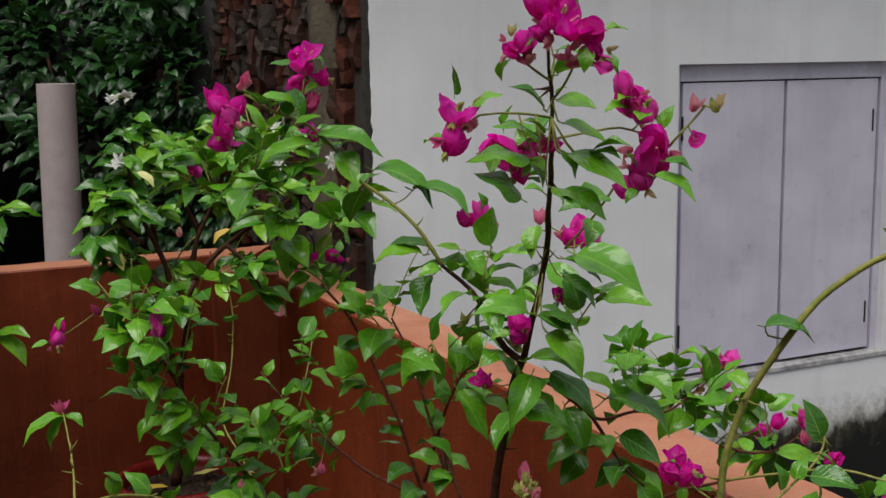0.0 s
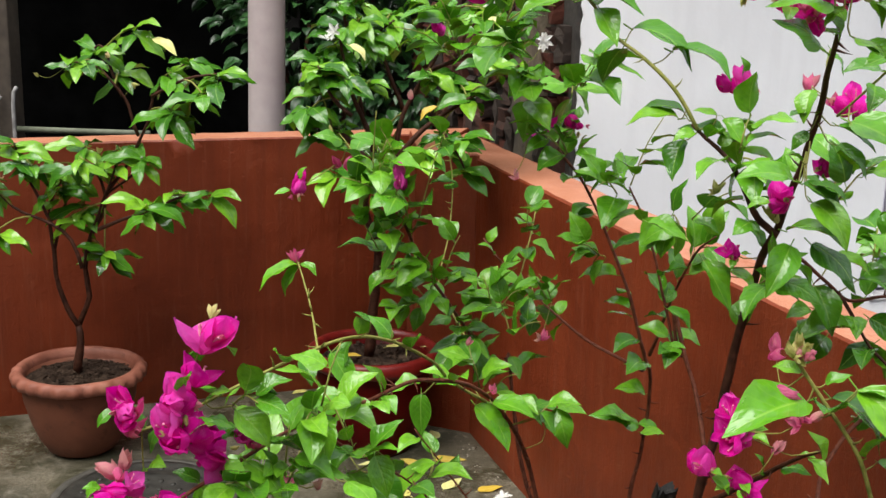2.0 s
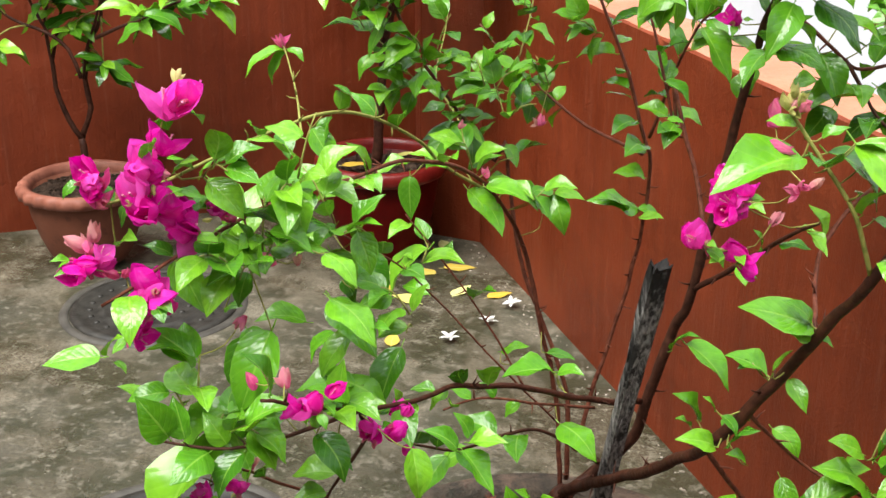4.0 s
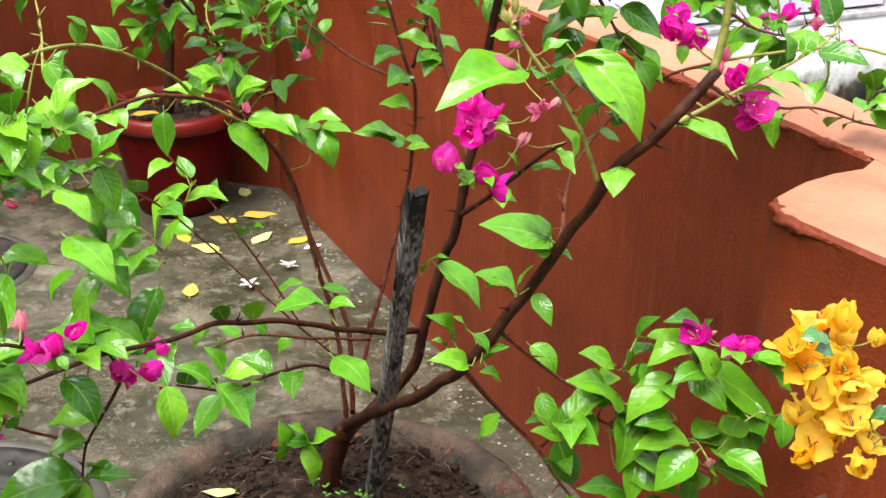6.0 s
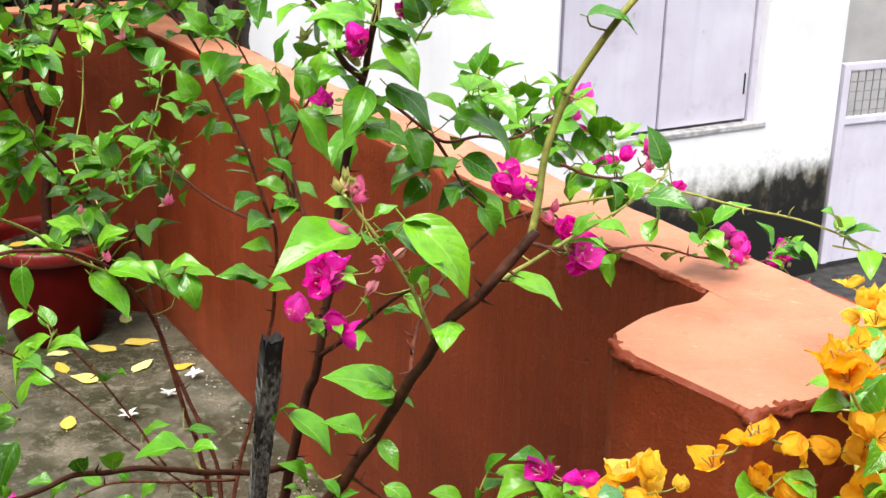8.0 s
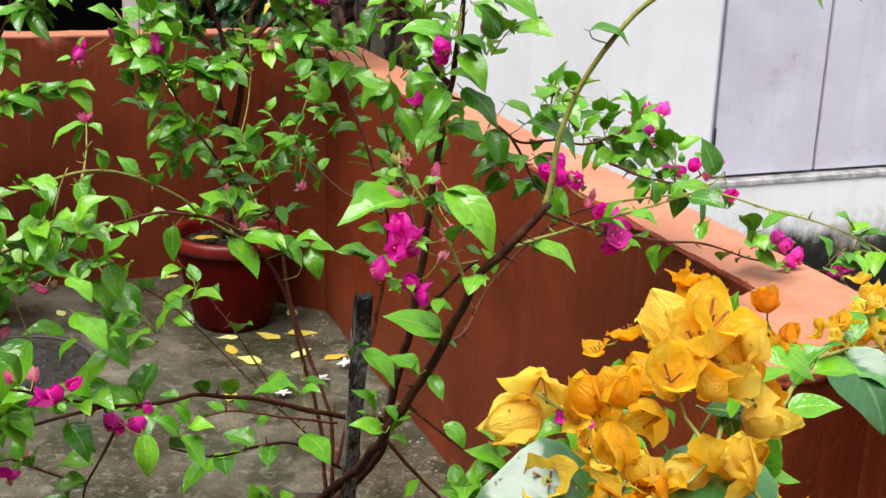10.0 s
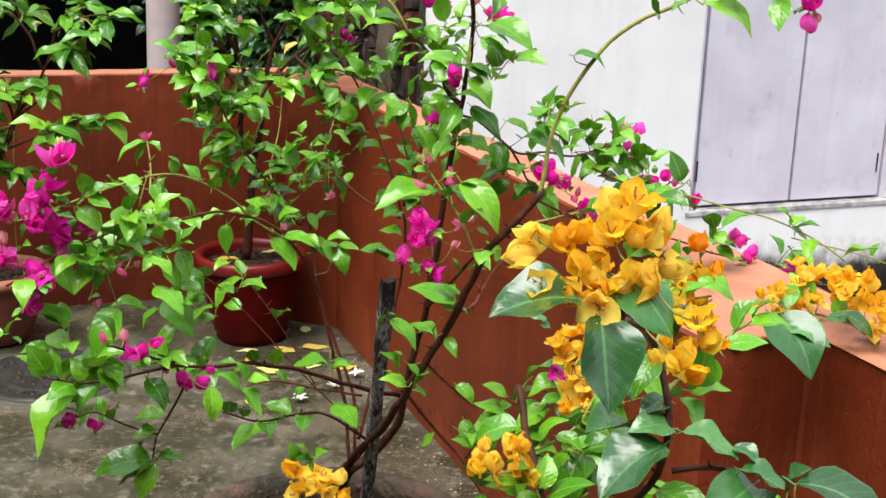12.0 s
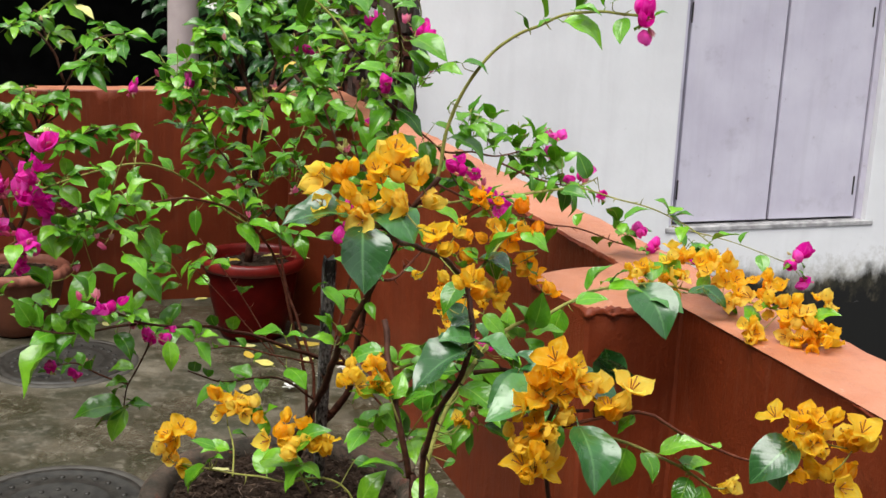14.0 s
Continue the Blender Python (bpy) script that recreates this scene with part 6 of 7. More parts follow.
leaf_at((0.212, 1.150, 0.690), (0.207, 1.150, 0.628))
leaf_at((0.179, 1.150, 0.687), (0.177, 1.150, 0.653))
leaf_at((0.219, 1.150, 0.647), (0.297, 1.150, 0.619))
leaf_at((0.216, 1.150, 0.617), (0.279, 1.150, 0.597))
leaf_at((0.230, 1.150, 0.633), (0.223, 1.150, 0.588))
leaf_at((0.223, 1.150, 0.588), (0.167, 1.150, 0.595))
leaf_at((0.305, 1.150, 0.653), (0.361, 1.150, 0.625))
leaf_at((0.315, 1.150, 0.624), (0.372, 1.150, 0.590))
leaf_at((0.293, 1.150, 0.609), (0.291, 1.150, 0.565))
leaf_at((0.340, 1.150, 0.761), (0.385, 1.150, 0.721))
leaf_at((0.344, 1.150, 0.758), (0.378, 1.150, 0.749))
leaf_at((0.379, 1.150, 0.694), (0.381, 1.150, 0.653))
leaf_at((0.149, 1.190, 0.628), (0.167, 1.190, 0.570))
leaf_at((0.127, 1.200, 0.682), (0.147, 1.200, 0.643))
leaf_at((0.138, 1.200, 0.641), (0.110, 1.200, 0.650))
leaf_at((0.113, 1.200, 0.741), (0.141, 1.200, 0.710))
leaf_at((0.245, 1.150, 0.582), (0.267, 1.150, 0.560))
leaf_at((0.190, 1.150, 0.696), (0.193, 1.150, 0.725))
leaf_at((-0.391, 1.240, 1.035), (-0.364, 1.240, 0.990))
leaf_at((-0.349, 1.250, 1.070), (-0.366, 1.250, 1.082))
leaf_at((-0.371, 1.200, 0.987), (-0.424, 1.200, 0.987))
leaf_at((-0.371, 1.200, 0.984), (-0.325, 1.200, 0.967))
leaf_at((-0.315, 1.400, 0.933), (-0.311, 1.400, 0.882))
leaf_at((-0.235, 1.500, 0.890), (-0.177, 1.500, 0.873))
leaf_at((-0.258, 1.500, 0.885), (-0.218, 1.500, 0.836))
leaf_at((-0.284, 1.450, 0.933), (-0.325, 1.450, 0.946))
leaf_at((-0.175, 1.550, 0.864), (-0.152, 1.550, 0.833))
leaf_at((-0.164, 1.550, 0.873), (-0.119, 1.550, 0.879))
leaf_at((-0.213, 1.550, 0.878), (-0.175, 1.550, 0.864))
leaf_at((-0.464, 1.050, 0.964), (-0.416, 1.050, 0.955))
leaf_at((-0.429, 1.050, 0.983), (-0.390, 1.050, 0.945))
leaf_at((-0.404, 1.050, 0.967), (-0.411, 1.050, 1.000))
leaf_at((-0.381, 1.050, 0.990), (-0.340, 1.050, 0.970))
leaf_at((-0.329, 1.050, 0.971), (-0.294, 1.050, 0.947))
leaf_at((-0.325, 1.050, 0.925), (-0.275, 1.050, 0.892))
leaf_at((-0.322, 1.050, 0.890), (-0.344, 1.050, 0.859))
leaf_at((-0.292, 1.050, 0.892), (-0.264, 1.050, 0.905))
leaf_at((-0.385, 1.050, 0.887), (-0.410, 1.050, 0.812))
leaf_at((-0.313, 1.050, 0.817), (-0.275, 1.050, 0.807))
leaf_at((-0.308, 1.050, 0.817), (-0.351, 1.050, 0.834))
leaf_at((-0.422, 1.050, 0.805), (-0.473, 1.050, 0.757))
leaf_at((-0.377, 1.050, 0.795), (-0.431, 1.050, 0.772))
leaf_at((-0.432, 1.050, 0.766), (-0.476, 1.050, 0.730))
leaf_at((-0.450, 1.050, 0.758), (-0.497, 1.050, 0.660))
leaf_at((-0.344, 1.050, 0.777), (-0.313, 1.050, 0.733))
leaf_at((-0.324, 1.050, 0.746), (-0.307, 1.050, 0.740))
leaf_at((-0.248, 1.050, 0.770), (-0.239, 1.050, 0.718))
leaf_at((-0.197, 1.050, 0.773), (-0.164, 1.050, 0.736))
leaf_at((-0.203, 1.050, 0.773), (-0.236, 1.050, 0.796))
leaf_at((-0.191, 1.050, 0.783), (-0.152, 1.050, 0.792))
leaf_at((-0.191, 1.050, 0.789), (-0.207, 1.050, 0.817))
leaf_at((-0.121, 1.400, 0.610), (-0.072, 1.400, 0.579))
leaf_at((-0.362, 1.130, 0.608), (-0.310, 1.130, 0.612))
leaf_at((-0.365, 1.130, 0.601), (-0.386, 1.130, 0.538))
leaf_at((-0.368, 1.130, 0.600), (-0.424, 1.130, 0.559))
leaf_at((-0.371, 1.130, 0.604), (-0.460, 1.130, 0.579))
leaf_at((-0.302, 1.450, 0.820), (-0.349, 1.450, 0.750))
leaf_at((-0.310, 1.450, 0.796), (-0.251, 1.450, 0.810))
leaf_at((-0.317, 1.450, 0.803), (-0.335, 1.450, 0.810))
leaf_at((-0.056, 1.600, 0.833), (-0.103, 1.600, 0.855))
leaf_at((-0.036, 1.600, 0.825), (-0.005, 1.600, 0.831))
leaf_at((-0.215, 1.550, 0.632), (-0.175, 1.550, 0.643))
leaf_at((-0.151, 1.550, 0.635), (-0.111, 1.550, 0.628))
leaf_at((0.369, 0.950, 1.355), (0.346, 0.950, 1.383))
leaf_at((0.420, 0.930, 1.371), (0.481, 0.930, 1.332))
leaf_at((0.436, 0.920, 1.389), (0.478, 0.920, 1.382))
leaf_at((0.398, 0.940, 1.374), (0.382, 0.940, 1.360))
leaf_at((0.266, 0.970, 1.297), (0.307, 0.970, 1.282))
leaf_at((0.244, 1.000, 1.218), (0.261, 1.000, 1.237))
leaf_at((0.492, 0.900, 1.404), (0.524, 0.900, 1.413))
leaf_at((-0.540, 1.655, 1.021), (-0.591, 1.655, 0.986))
leaf_at((-0.539, 1.655, 1.019), (-0.558, 1.655, 0.974))
leaf_at((-0.536, 1.655, 1.023), (-0.512, 1.655, 1.007))
leaf_at((0.621, 1.260, 1.023), (0.592, 1.260, 1.047))
leaf_at((0.629, 1.260, 1.013), (0.664, 1.260, 1.023))
leaf_at((0.622, 1.260, 1.016), (0.651, 1.260, 0.992))
bloom(2, 0.036, MAGENTA, (0.097, 0.950, 1.546))
bloom(1, 0.034, MAGENTA, (0.118, 0.950, 1.539))
bloom(2, 0.024, MAGENTA, (0.123, 0.950, 1.523))
bloom(2, 0.02, MAGENTA, (0.081, 0.950, 1.537))
bloom(2, 0.026, MAGENTA, (0.060, 0.970, 1.524))
bloom(4, 0.015, PINK, (0.068, 0.970, 1.515))
bloom(4, 0.015, PINK, (0.109, 0.960, 1.516))
grow(0.002, 0.0014, GREEN_STEM, 0, 0.05, 0.3, [(0.091, 1.000, 1.499), (0.078, 0.980, 1.507), (0.064, 0.970, 1.518)])
grow(0.002, 0.0014, GREEN_STEM, 0, 0.05, 0.3, [(0.097, 1.040, 1.481), (0.105, 1.000, 1.497), (0.109, 0.960, 1.515)])
bloom(1, 0.034, MAGENTA, (0.015, 1.030, 1.474))
bloom(1, 0.032, MAGENTA, (0.011, 1.030, 1.447))
bloom(3, 0.014, PINK, (0.025, 1.030, 1.460))
bloom(1, 0.038, MAGENTA, (0.052, 1.080, 1.439))
bloom(1, 0.036, MAGENTA, (0.075, 1.080, 1.437))
bloom(1, 0.026, MAGENTA, (0.072, 1.080, 1.416))
bloom(1, 0.022, MAGENTA, (0.098, 1.070, 1.441))
bloom(4, 0.016, PINK, (0.088, 1.070, 1.439))
bloom(2, 0.036, MAGENTA, (0.187, 1.100, 1.470))
bloom(2, 0.040, MAGENTA, (0.191, 1.090, 1.438))
bloom(2, 0.026, MAGENTA, (0.174, 1.100, 1.479))
bloom(3, 0.03, MAGENTA, (0.185, 1.100, 1.407))
bloom(4, 0.014, PINK, (0.174, 1.100, 1.417))
bloom(2, 0.02, PINK, (0.231, 1.100, 1.474))
bloom(3, 0.018, PALE_BUD, (0.250, 1.100, 1.471))
bloom(1, 0.018, MAGENTA, (0.232, 1.100, 1.441))
bloom(4, 0.027, MAGENTA, (0.050, 1.429, 1.326))
bloom(3, 0.022, PINK, (0.110, 1.350, 1.338))
bloom(5, 0.026, MAGENTA, (0.160, 1.313, 1.318))
bloom(3, 0.022, PINK, (0.134, 1.330, 1.323))
bloom(2, 0.027, MAGENTA, (0.143, 1.388, 1.241))
bloom(4, 0.03, MAGENTA, (0.086, 1.302, 1.220))
bloom(3, 0.022, PALE_BUD, (0.083, 1.320, 1.196))
bloom(3, 0.02, PALE_BUD, (0.025, 1.400, 1.211))
bloom(2, 0.022, MAGENTA, (0.051, 1.400, 1.135))
bloom(4, 0.032, MAGENTA, (-0.250, 1.441, 1.452))
bloom(3, 0.03, MAGENTA, (-0.257, 1.440, 1.428))
bloom(3, 0.022, PINK, (-0.236, 1.450, 1.489))
bloom(4, 0.033, MAGENTA, (-0.162, 1.463, 1.511))
bloom(2, 0.025, MAGENTA, (-0.139, 1.460, 1.494))
bloom(3, 0.027, PINK, (-0.155, 1.450, 1.463))
bloom(2, 0.02, MAGENTA, (-0.346, 1.700, 1.361))
bloom(2, 0.02, MAGENTA, (-0.160, 1.500, 1.423))
bloom(2, 0.022, MAGENTA, (-0.216, 1.680, 1.234))
bloom(2, 0.023, MAGENTA, (-0.189, 1.673, 1.238))
bloom(2, 0.024, MAGENTA, (-0.146, 1.670, 1.241))
bloom(2, 0.022, PINK, (-0.232, 1.680, 1.165))
bloom(3, 0.026, MAGENTA, (-0.528, 1.603, 1.146))
bloom(3, 0.024, MAGENTA, (-0.365, 1.502, 1.180))
bloom(3, 0.022, PINK, (-0.473, 1.621, 1.180))
bloom(2, 0.02, PINK, (-0.430, 1.947, 1.240))
bloom(2, 0.018, PINK, (-0.215, 1.939, 1.080))
bloom(3, 0.022, PINK, (-0.545, 1.659, 1.030))
bloom(2, 0.046, MAGENTA, (-0.455, 1.009, 1.120))
leaf_at((-0.462, 1.030, 1.050), (-0.432, 1.030, 1.068))
leaf_at((-0.490, 1.030, 1.036), (-0.472, 1.030, 1.069))
leaf_at((-0.471, 1.030, 1.029), (-0.432, 1.030, 1.029))
leaf_at((-0.440, 1.060, 1.035), (-0.401, 1.060, 1.006))
leaf_at((-0.421, 1.030, 1.068), (-0.407, 1.030, 1.077))
leaf_at((-0.408, 1.030, 1.064), (-0.390, 1.030, 1.062))
leaf_at((-0.458, 1.060, 0.970), (-0.411, 1.060, 0.939))
leaf_at((-0.473, 1.040, 0.958), (-0.442, 1.040, 0.912))
leaf_at((-0.384, 1.250, 0.983), (-0.418, 1.250, 0.968))
leaf_at((-0.347, 1.300, 0.961), (-0.363, 1.300, 1.010))
leaf_at((-0.345, 1.250, 0.970), (-0.391, 1.250, 0.948))
leaf_at((-0.357, 1.200, 0.942), (-0.377, 1.200, 0.912))
leaf_at((-0.415, 1.120, 0.950), (-0.423, 1.120, 0.916))
leaf_at((-0.363, 1.200, 0.912), (-0.336, 1.200, 0.871))
leaf_at((-0.348, 1.250, 0.891), (-0.305, 1.250, 0.848))
leaf_at((-0.357, 1.220, 0.870), (-0.342, 1.220, 0.843))
leaf_at((-0.369, 1.220, 0.847), (-0.311, 1.220, 0.796))
leaf_at((-0.347, 1.220, 0.806), (-0.379, 1.220, 0.756))
leaf_at((-0.298, 1.250, 0.778), (-0.317, 1.250, 0.716))
leaf_at((-0.425, 1.100, 0.853), (-0.435, 1.100, 0.788))
leaf_at((-0.427, 1.100, 0.862), (-0.392, 1.100, 0.826))
leaf_at((-0.370, 1.120, 0.865), (-0.419, 1.120, 0.870))
leaf_at((-0.449, 1.100, 0.883), (-0.427, 1.100, 0.890))
leaf_at((-0.340, 1.200, 0.753), (-0.406, 1.200, 0.744))
leaf_at((-0.364, 1.200, 0.758), (-0.299, 1.200, 0.718))
leaf_at((-0.589, 1.100, 0.816), (-0.647, 1.100, 0.809))
leaf_at((-0.582, 1.100, 0.818), (-0.554, 1.100, 0.845))
leaf_at((-0.575, 1.100, 0.811), (-0.560, 1.100, 0.801))
leaf_at((-0.546, 1.120, 0.761), (-0.580, 1.120, 0.776))
leaf_at((-0.435, 1.030, 0.981), (-0.462, 1.030, 0.990))
leaf_at((-0.522, 1.030, 1.020), (-0.549, 1.030, 1.034))
leaf_at((-0.522, 1.030, 0.974), (-0.496, 1.030, 0.987))
leaf_at((-0.544, 1.030, 1.029), (-0.524, 1.030, 1.039))
leaf_at((-0.575, 1.030, 0.957), (-0.586, 1.030, 0.932))
leaf_at((-0.157, 1.620, 0.850), (-0.193, 1.620, 0.844))
leaf_at((-0.156, 1.620, 0.843), (-0.137, 1.620, 0.790))
leaf_at((-0.154, 1.620, 0.847), (-0.112, 1.620, 0.841))
leaf_at((-0.040, 1.620, 0.830), (-0.110, 1.620, 0.847))
leaf_at((-0.040, 1.620, 0.830), (-0.011, 1.620, 0.814))
leaf_at((-0.170, 1.620, 0.817), (-0.233, 1.620, 0.856))
leaf_at((-0.217, 1.550, 0.878), (-0.170, 1.550, 0.842))
leaf_at((-0.134, 1.420, 0.674), (-0.196, 1.420, 0.679))
leaf_at((-0.129, 1.420, 0.670), (-0.094, 1.420, 0.678))
leaf_at((-0.302, 1.600, 0.928), (-0.326, 1.600, 0.885))
leaf_at((-0.298, 1.600, 0.936), (-0.249, 1.600, 0.915))
leaf_at((-0.234, 1.500, 0.871), (-0.210, 1.500, 0.830))
bloom(3, 0.028, MAGENTA, (-0.530, 1.000, 1.055))
bloom(4, 0.026, PINK, (-0.526, 1.000, 1.030))
bloom(4, 0.036, MAGENTA, (-0.475, 1.000, 1.062))
bloom(6, 0.036, MAGENTA, (-0.473, 0.990, 1.027))
bloom(6, 0.034, MAGENTA, (-0.447, 1.020, 1.007))
bloom(4, 0.026, PINK, (-0.533, 0.990, 0.989))
bloom(4, 0.028, MAGENTA, (-0.535, 0.980, 0.976))
bloom(3, 0.024, PINK, (-0.501, 0.990, 0.964))
bloom(5, 0.036, MAGENTA, (-0.475, 0.985, 0.946))
bloom(3, 0.026, MAGENTA, (-0.494, 0.985, 0.909))
bloom(2, 0.022, MAGENTA, (-0.429, 1.050, 1.011))
bloom(2, 0.022, PINK, (-0.430, 1.200, 0.896))
bloom(4, 0.028, MAGENTA, (-0.330, 0.990, 0.845))
bloom(3, 0.028, MAGENTA, (-0.294, 1.090, 0.761))
bloom(3, 0.026, MAGENTA, (-0.277, 1.140, 0.762))
bloom(2, 0.02, MAGENTA, (-0.265, 1.120, 0.725))
bloom(3, 0.022, PINK, (-0.318, 1.060, 0.792))
bloom(2, 0.022, PINK, (-0.391, 1.000, 0.857))
bloom(2, 0.022, PINK, (-0.358, 1.000, 0.862))
bloom(3, 0.022, PINK, (-0.440, 1.120, 0.687))
bloom(2, 0.022, MAGENTA, (-0.446, 1.100, 0.672))
bloom(2, 0.022, MAGENTA, (-0.455, 1.020, 0.713))
bloom(2, 0.02, PINK, (-0.399, 1.100, 0.942))
bloom(2, 0.02, PINK, (-0.371, 1.100, 0.942))
bloom(2, 0.02, PINK, (-0.415, 1.050, 0.894))
bloom(3, 0.022, PINK, (-0.424, 1.070, 0.995))
bloom(2, 0.018, PINK, (-0.275, 1.550, 0.956))
bloom(2, 0.018, PINK, (-0.235, 1.500, 0.908))
bloom(3, 0.018, PINK, (-0.182, 1.680, 0.929))
bloom(8, 0.032, MAGENTA, (0.056, 1.225, 0.985))
bloom(3, 0.03, MAGENTA, (0.058, 1.230, 0.930))
bloom(2, 0.03, MAGENTA, (0.021, 1.230, 0.938))
bloom(2, 0.02, PINK, (0.096, 1.250, 0.957))
bloom(4, 0.024, PINK, (0.115, 1.200, 1.014))
bloom(2, 0.026, PINK, (0.062, 1.010, 1.109))
bloom(7, 0.018, PALE_BUD, (0.072, 1.010, 1.140))
bloom(3, 0.02, PINK, (0.074, 1.010, 1.143))
bloom(6, 0.032, MAGENTA, (0.309, 1.200, 1.038))
bloom(3, 0.03, MAGENTA, (0.320, 1.190, 1.013))
bloom(4, 0.03, MAGENTA, (0.264, 1.250, 1.070))
bloom(3, 0.022, PINK, (0.284, 1.200, 1.057))
bloom(3, 0.028, MAGENTA, (0.391, 1.645, 1.094))
bloom(3, 0.024, MAGENTA, (0.366, 1.640, 1.082))
bloom(3, 0.022, MAGENTA, (0.379, 1.620, 1.062))
bloom(3, 0.028, MAGENTA, (0.467, 1.514, 1.047))
bloom(4, 0.026, MAGENTA, (0.436, 1.588, 1.014))
bloom(3, 0.02, PINK, (0.462, 1.500, 1.027))
bloom(2, 0.024, MAGENTA, (0.496, 1.500, 1.000))
bloom(4, 0.028, MAGENTA, (0.575, 1.500, 0.934))
bloom(3, 0.026, MAGENTA, (0.607, 1.550, 0.884))
bloom(2, 0.024, PINK, (0.642, 1.580, 0.868))
bloom(3, 0.034, MAGENTA, (0.724, 1.664, 0.848))
bloom(2, 0.022, MAGENTA, (0.730, 1.600, 0.821))
bloom(2, 0.026, MAGENTA, (0.283, 1.137, 0.791))
bloom(2, 0.028, MAGENTA, (0.311, 1.123, 0.789))
bloom(3, 0.018, PALE_BUD, (0.260, 1.140, 0.752))
bloom(2, 0.02, PINK, (0.297, 1.100, 0.664))
grow(0.002, 0.0014, GREEN_STEM, 2, 0.04, 0.5, [(0.630, 1.290, 0.991), (0.740, 1.280, 0.971), (0.842, 1.270, 0.941)])
bloom(3, 0.034, MAGENTA, (0.857, 1.266, 0.955))
bloom(2, 0.024, MAGENTA, (0.875, 1.270, 0.910))
bloom(4, 0.032, MAGENTA, (0.540, 0.885, 1.380))
bloom(3, 0.03, MAGENTA, (0.247, 1.200, 1.089))
bloom(3, 0.024, PINK, (0.087, 1.250, 1.063))
tuft(22, 0.10, 0.055, (-0.350, 1.570, 1.119))
tuft(16, 0.09, 0.055, (-0.418, 1.580, 1.149))
tuft(18, 0.09, 0.05, (-0.343, 1.620, 0.993))
tuft(12, 0.07, 0.05, (-0.304, 1.660, 0.945))
tuft(14, 0.08, 0.055, (-0.239, 1.550, 1.384))
tuft(20, 0.11, 0.06, (-0.209, 1.650, 1.335))
tuft(18, 0.10, 0.06, (-0.321, 1.750, 1.317))
tuft(14, 0.08, 0.055, (-0.157, 1.660, 1.286))
tuft(12, 0.07, 0.05, (-0.152, 1.660, 1.199))
tuft(14, 0.09, 0.055, (-0.072, 1.620, 1.166))
tuft(10, 0.06, 0.05, (-0.201, 1.750, 0.930))
tuft(8, 0.05, 0.045, (-0.097, 1.620, 1.071))
tuft(8, 0.05, 0.045, (-0.170, 1.700, 0.973))
tuft(8, 0.09, 0.048, (0.339, 1.580, 1.045))
tuft(8, 0.08, 0.045, (0.386, 1.520, 1.025))
tuft(12, 0.07, 0.055, (0.419, 1.500, 1.012))
tuft(5, 0.08, 0.05, (0.255, 1.550, 1.061))
tuft(4, 0.07, 0.05, (0.189, 1.450, 1.028))
tuft(8, 0.05, 0.05, (0.530, 1.500, 0.926))
tuft(6, 0.05, 0.05, (0.677, 1.620, 0.858))
tuft(10, 0.06, 0.055, (0.044, 1.380, 1.259))
tuft(8, 0.06, 0.05, (-0.003, 1.500, 1.148))
tuft(10, 0.06, 0.055, (0.131, 1.330, 1.203))
tuft(5, 0.08, 0.05, (-0.450, 1.050, 1.046))
tuft(5, 0.07, 0.05, (-0.424, 1.100, 0.942))
tuft(10, 0.06, 0.05, (-0.401, 1.080, 0.944))
tuft(10, 0.06, 0.05, (-0.422, 0.980, 0.824))
tuft(6, 0.05, 0.05, (-0.247, 1.600, 0.989))
tuft(10, 0.07, 0.05, (-0.393, 1.550, 1.073))
tuft(10, 0.07, 0.05, (-0.323, 1.600, 1.021))
tuft(8, 0.06, 0.05, (-0.222, 1.600, 0.953))
tuft(8, 0.06, 0.05, (-0.224, 1.850, 1.029))
tuft(6, 0.06, 0.05, (-0.257, 1.550, 0.886))
tuft(8, 0.07, 0.055, (0.071, 1.400, 1.099))
tuft(10, 0.08, 0.055, (0.226, 1.500, 1.094))
tuft(12, 0.08, 0.055, (0.325, 1.600, 1.037))
tuft(8, 0.06, 0.05, (-0.339, 1.150, 0.956))
tuft(8, 0.06, 0.05, (-0.371, 1.100, 1.016))
tuft(8, 0.06, 0.05, (-0.403, 1.050, 0.953))
tuft(8, 0.05, 0.05, (-0.447, 1.000, 0.820))
tuft(6, 0.05, 0.05, (-0.273, 1.200, 0.841))
tuft(4, 0.06, 0.05, (0.211, 1.170, 0.733))
tuft(5, 0.07, 0.05, (0.269, 1.130, 0.694))
tuft(3, 0.06, 0.05, (0.189, 1.170, 0.661))
tuft(4, 0.06, 0.05, (0.312, 1.100, 0.760))
tuft(6, 0.05, 0.05, (0.151, 1.150, 0.652))
tuft(8, 0.06, 0.055, (0.296, 1.100, 0.671))

pink.finish(300)

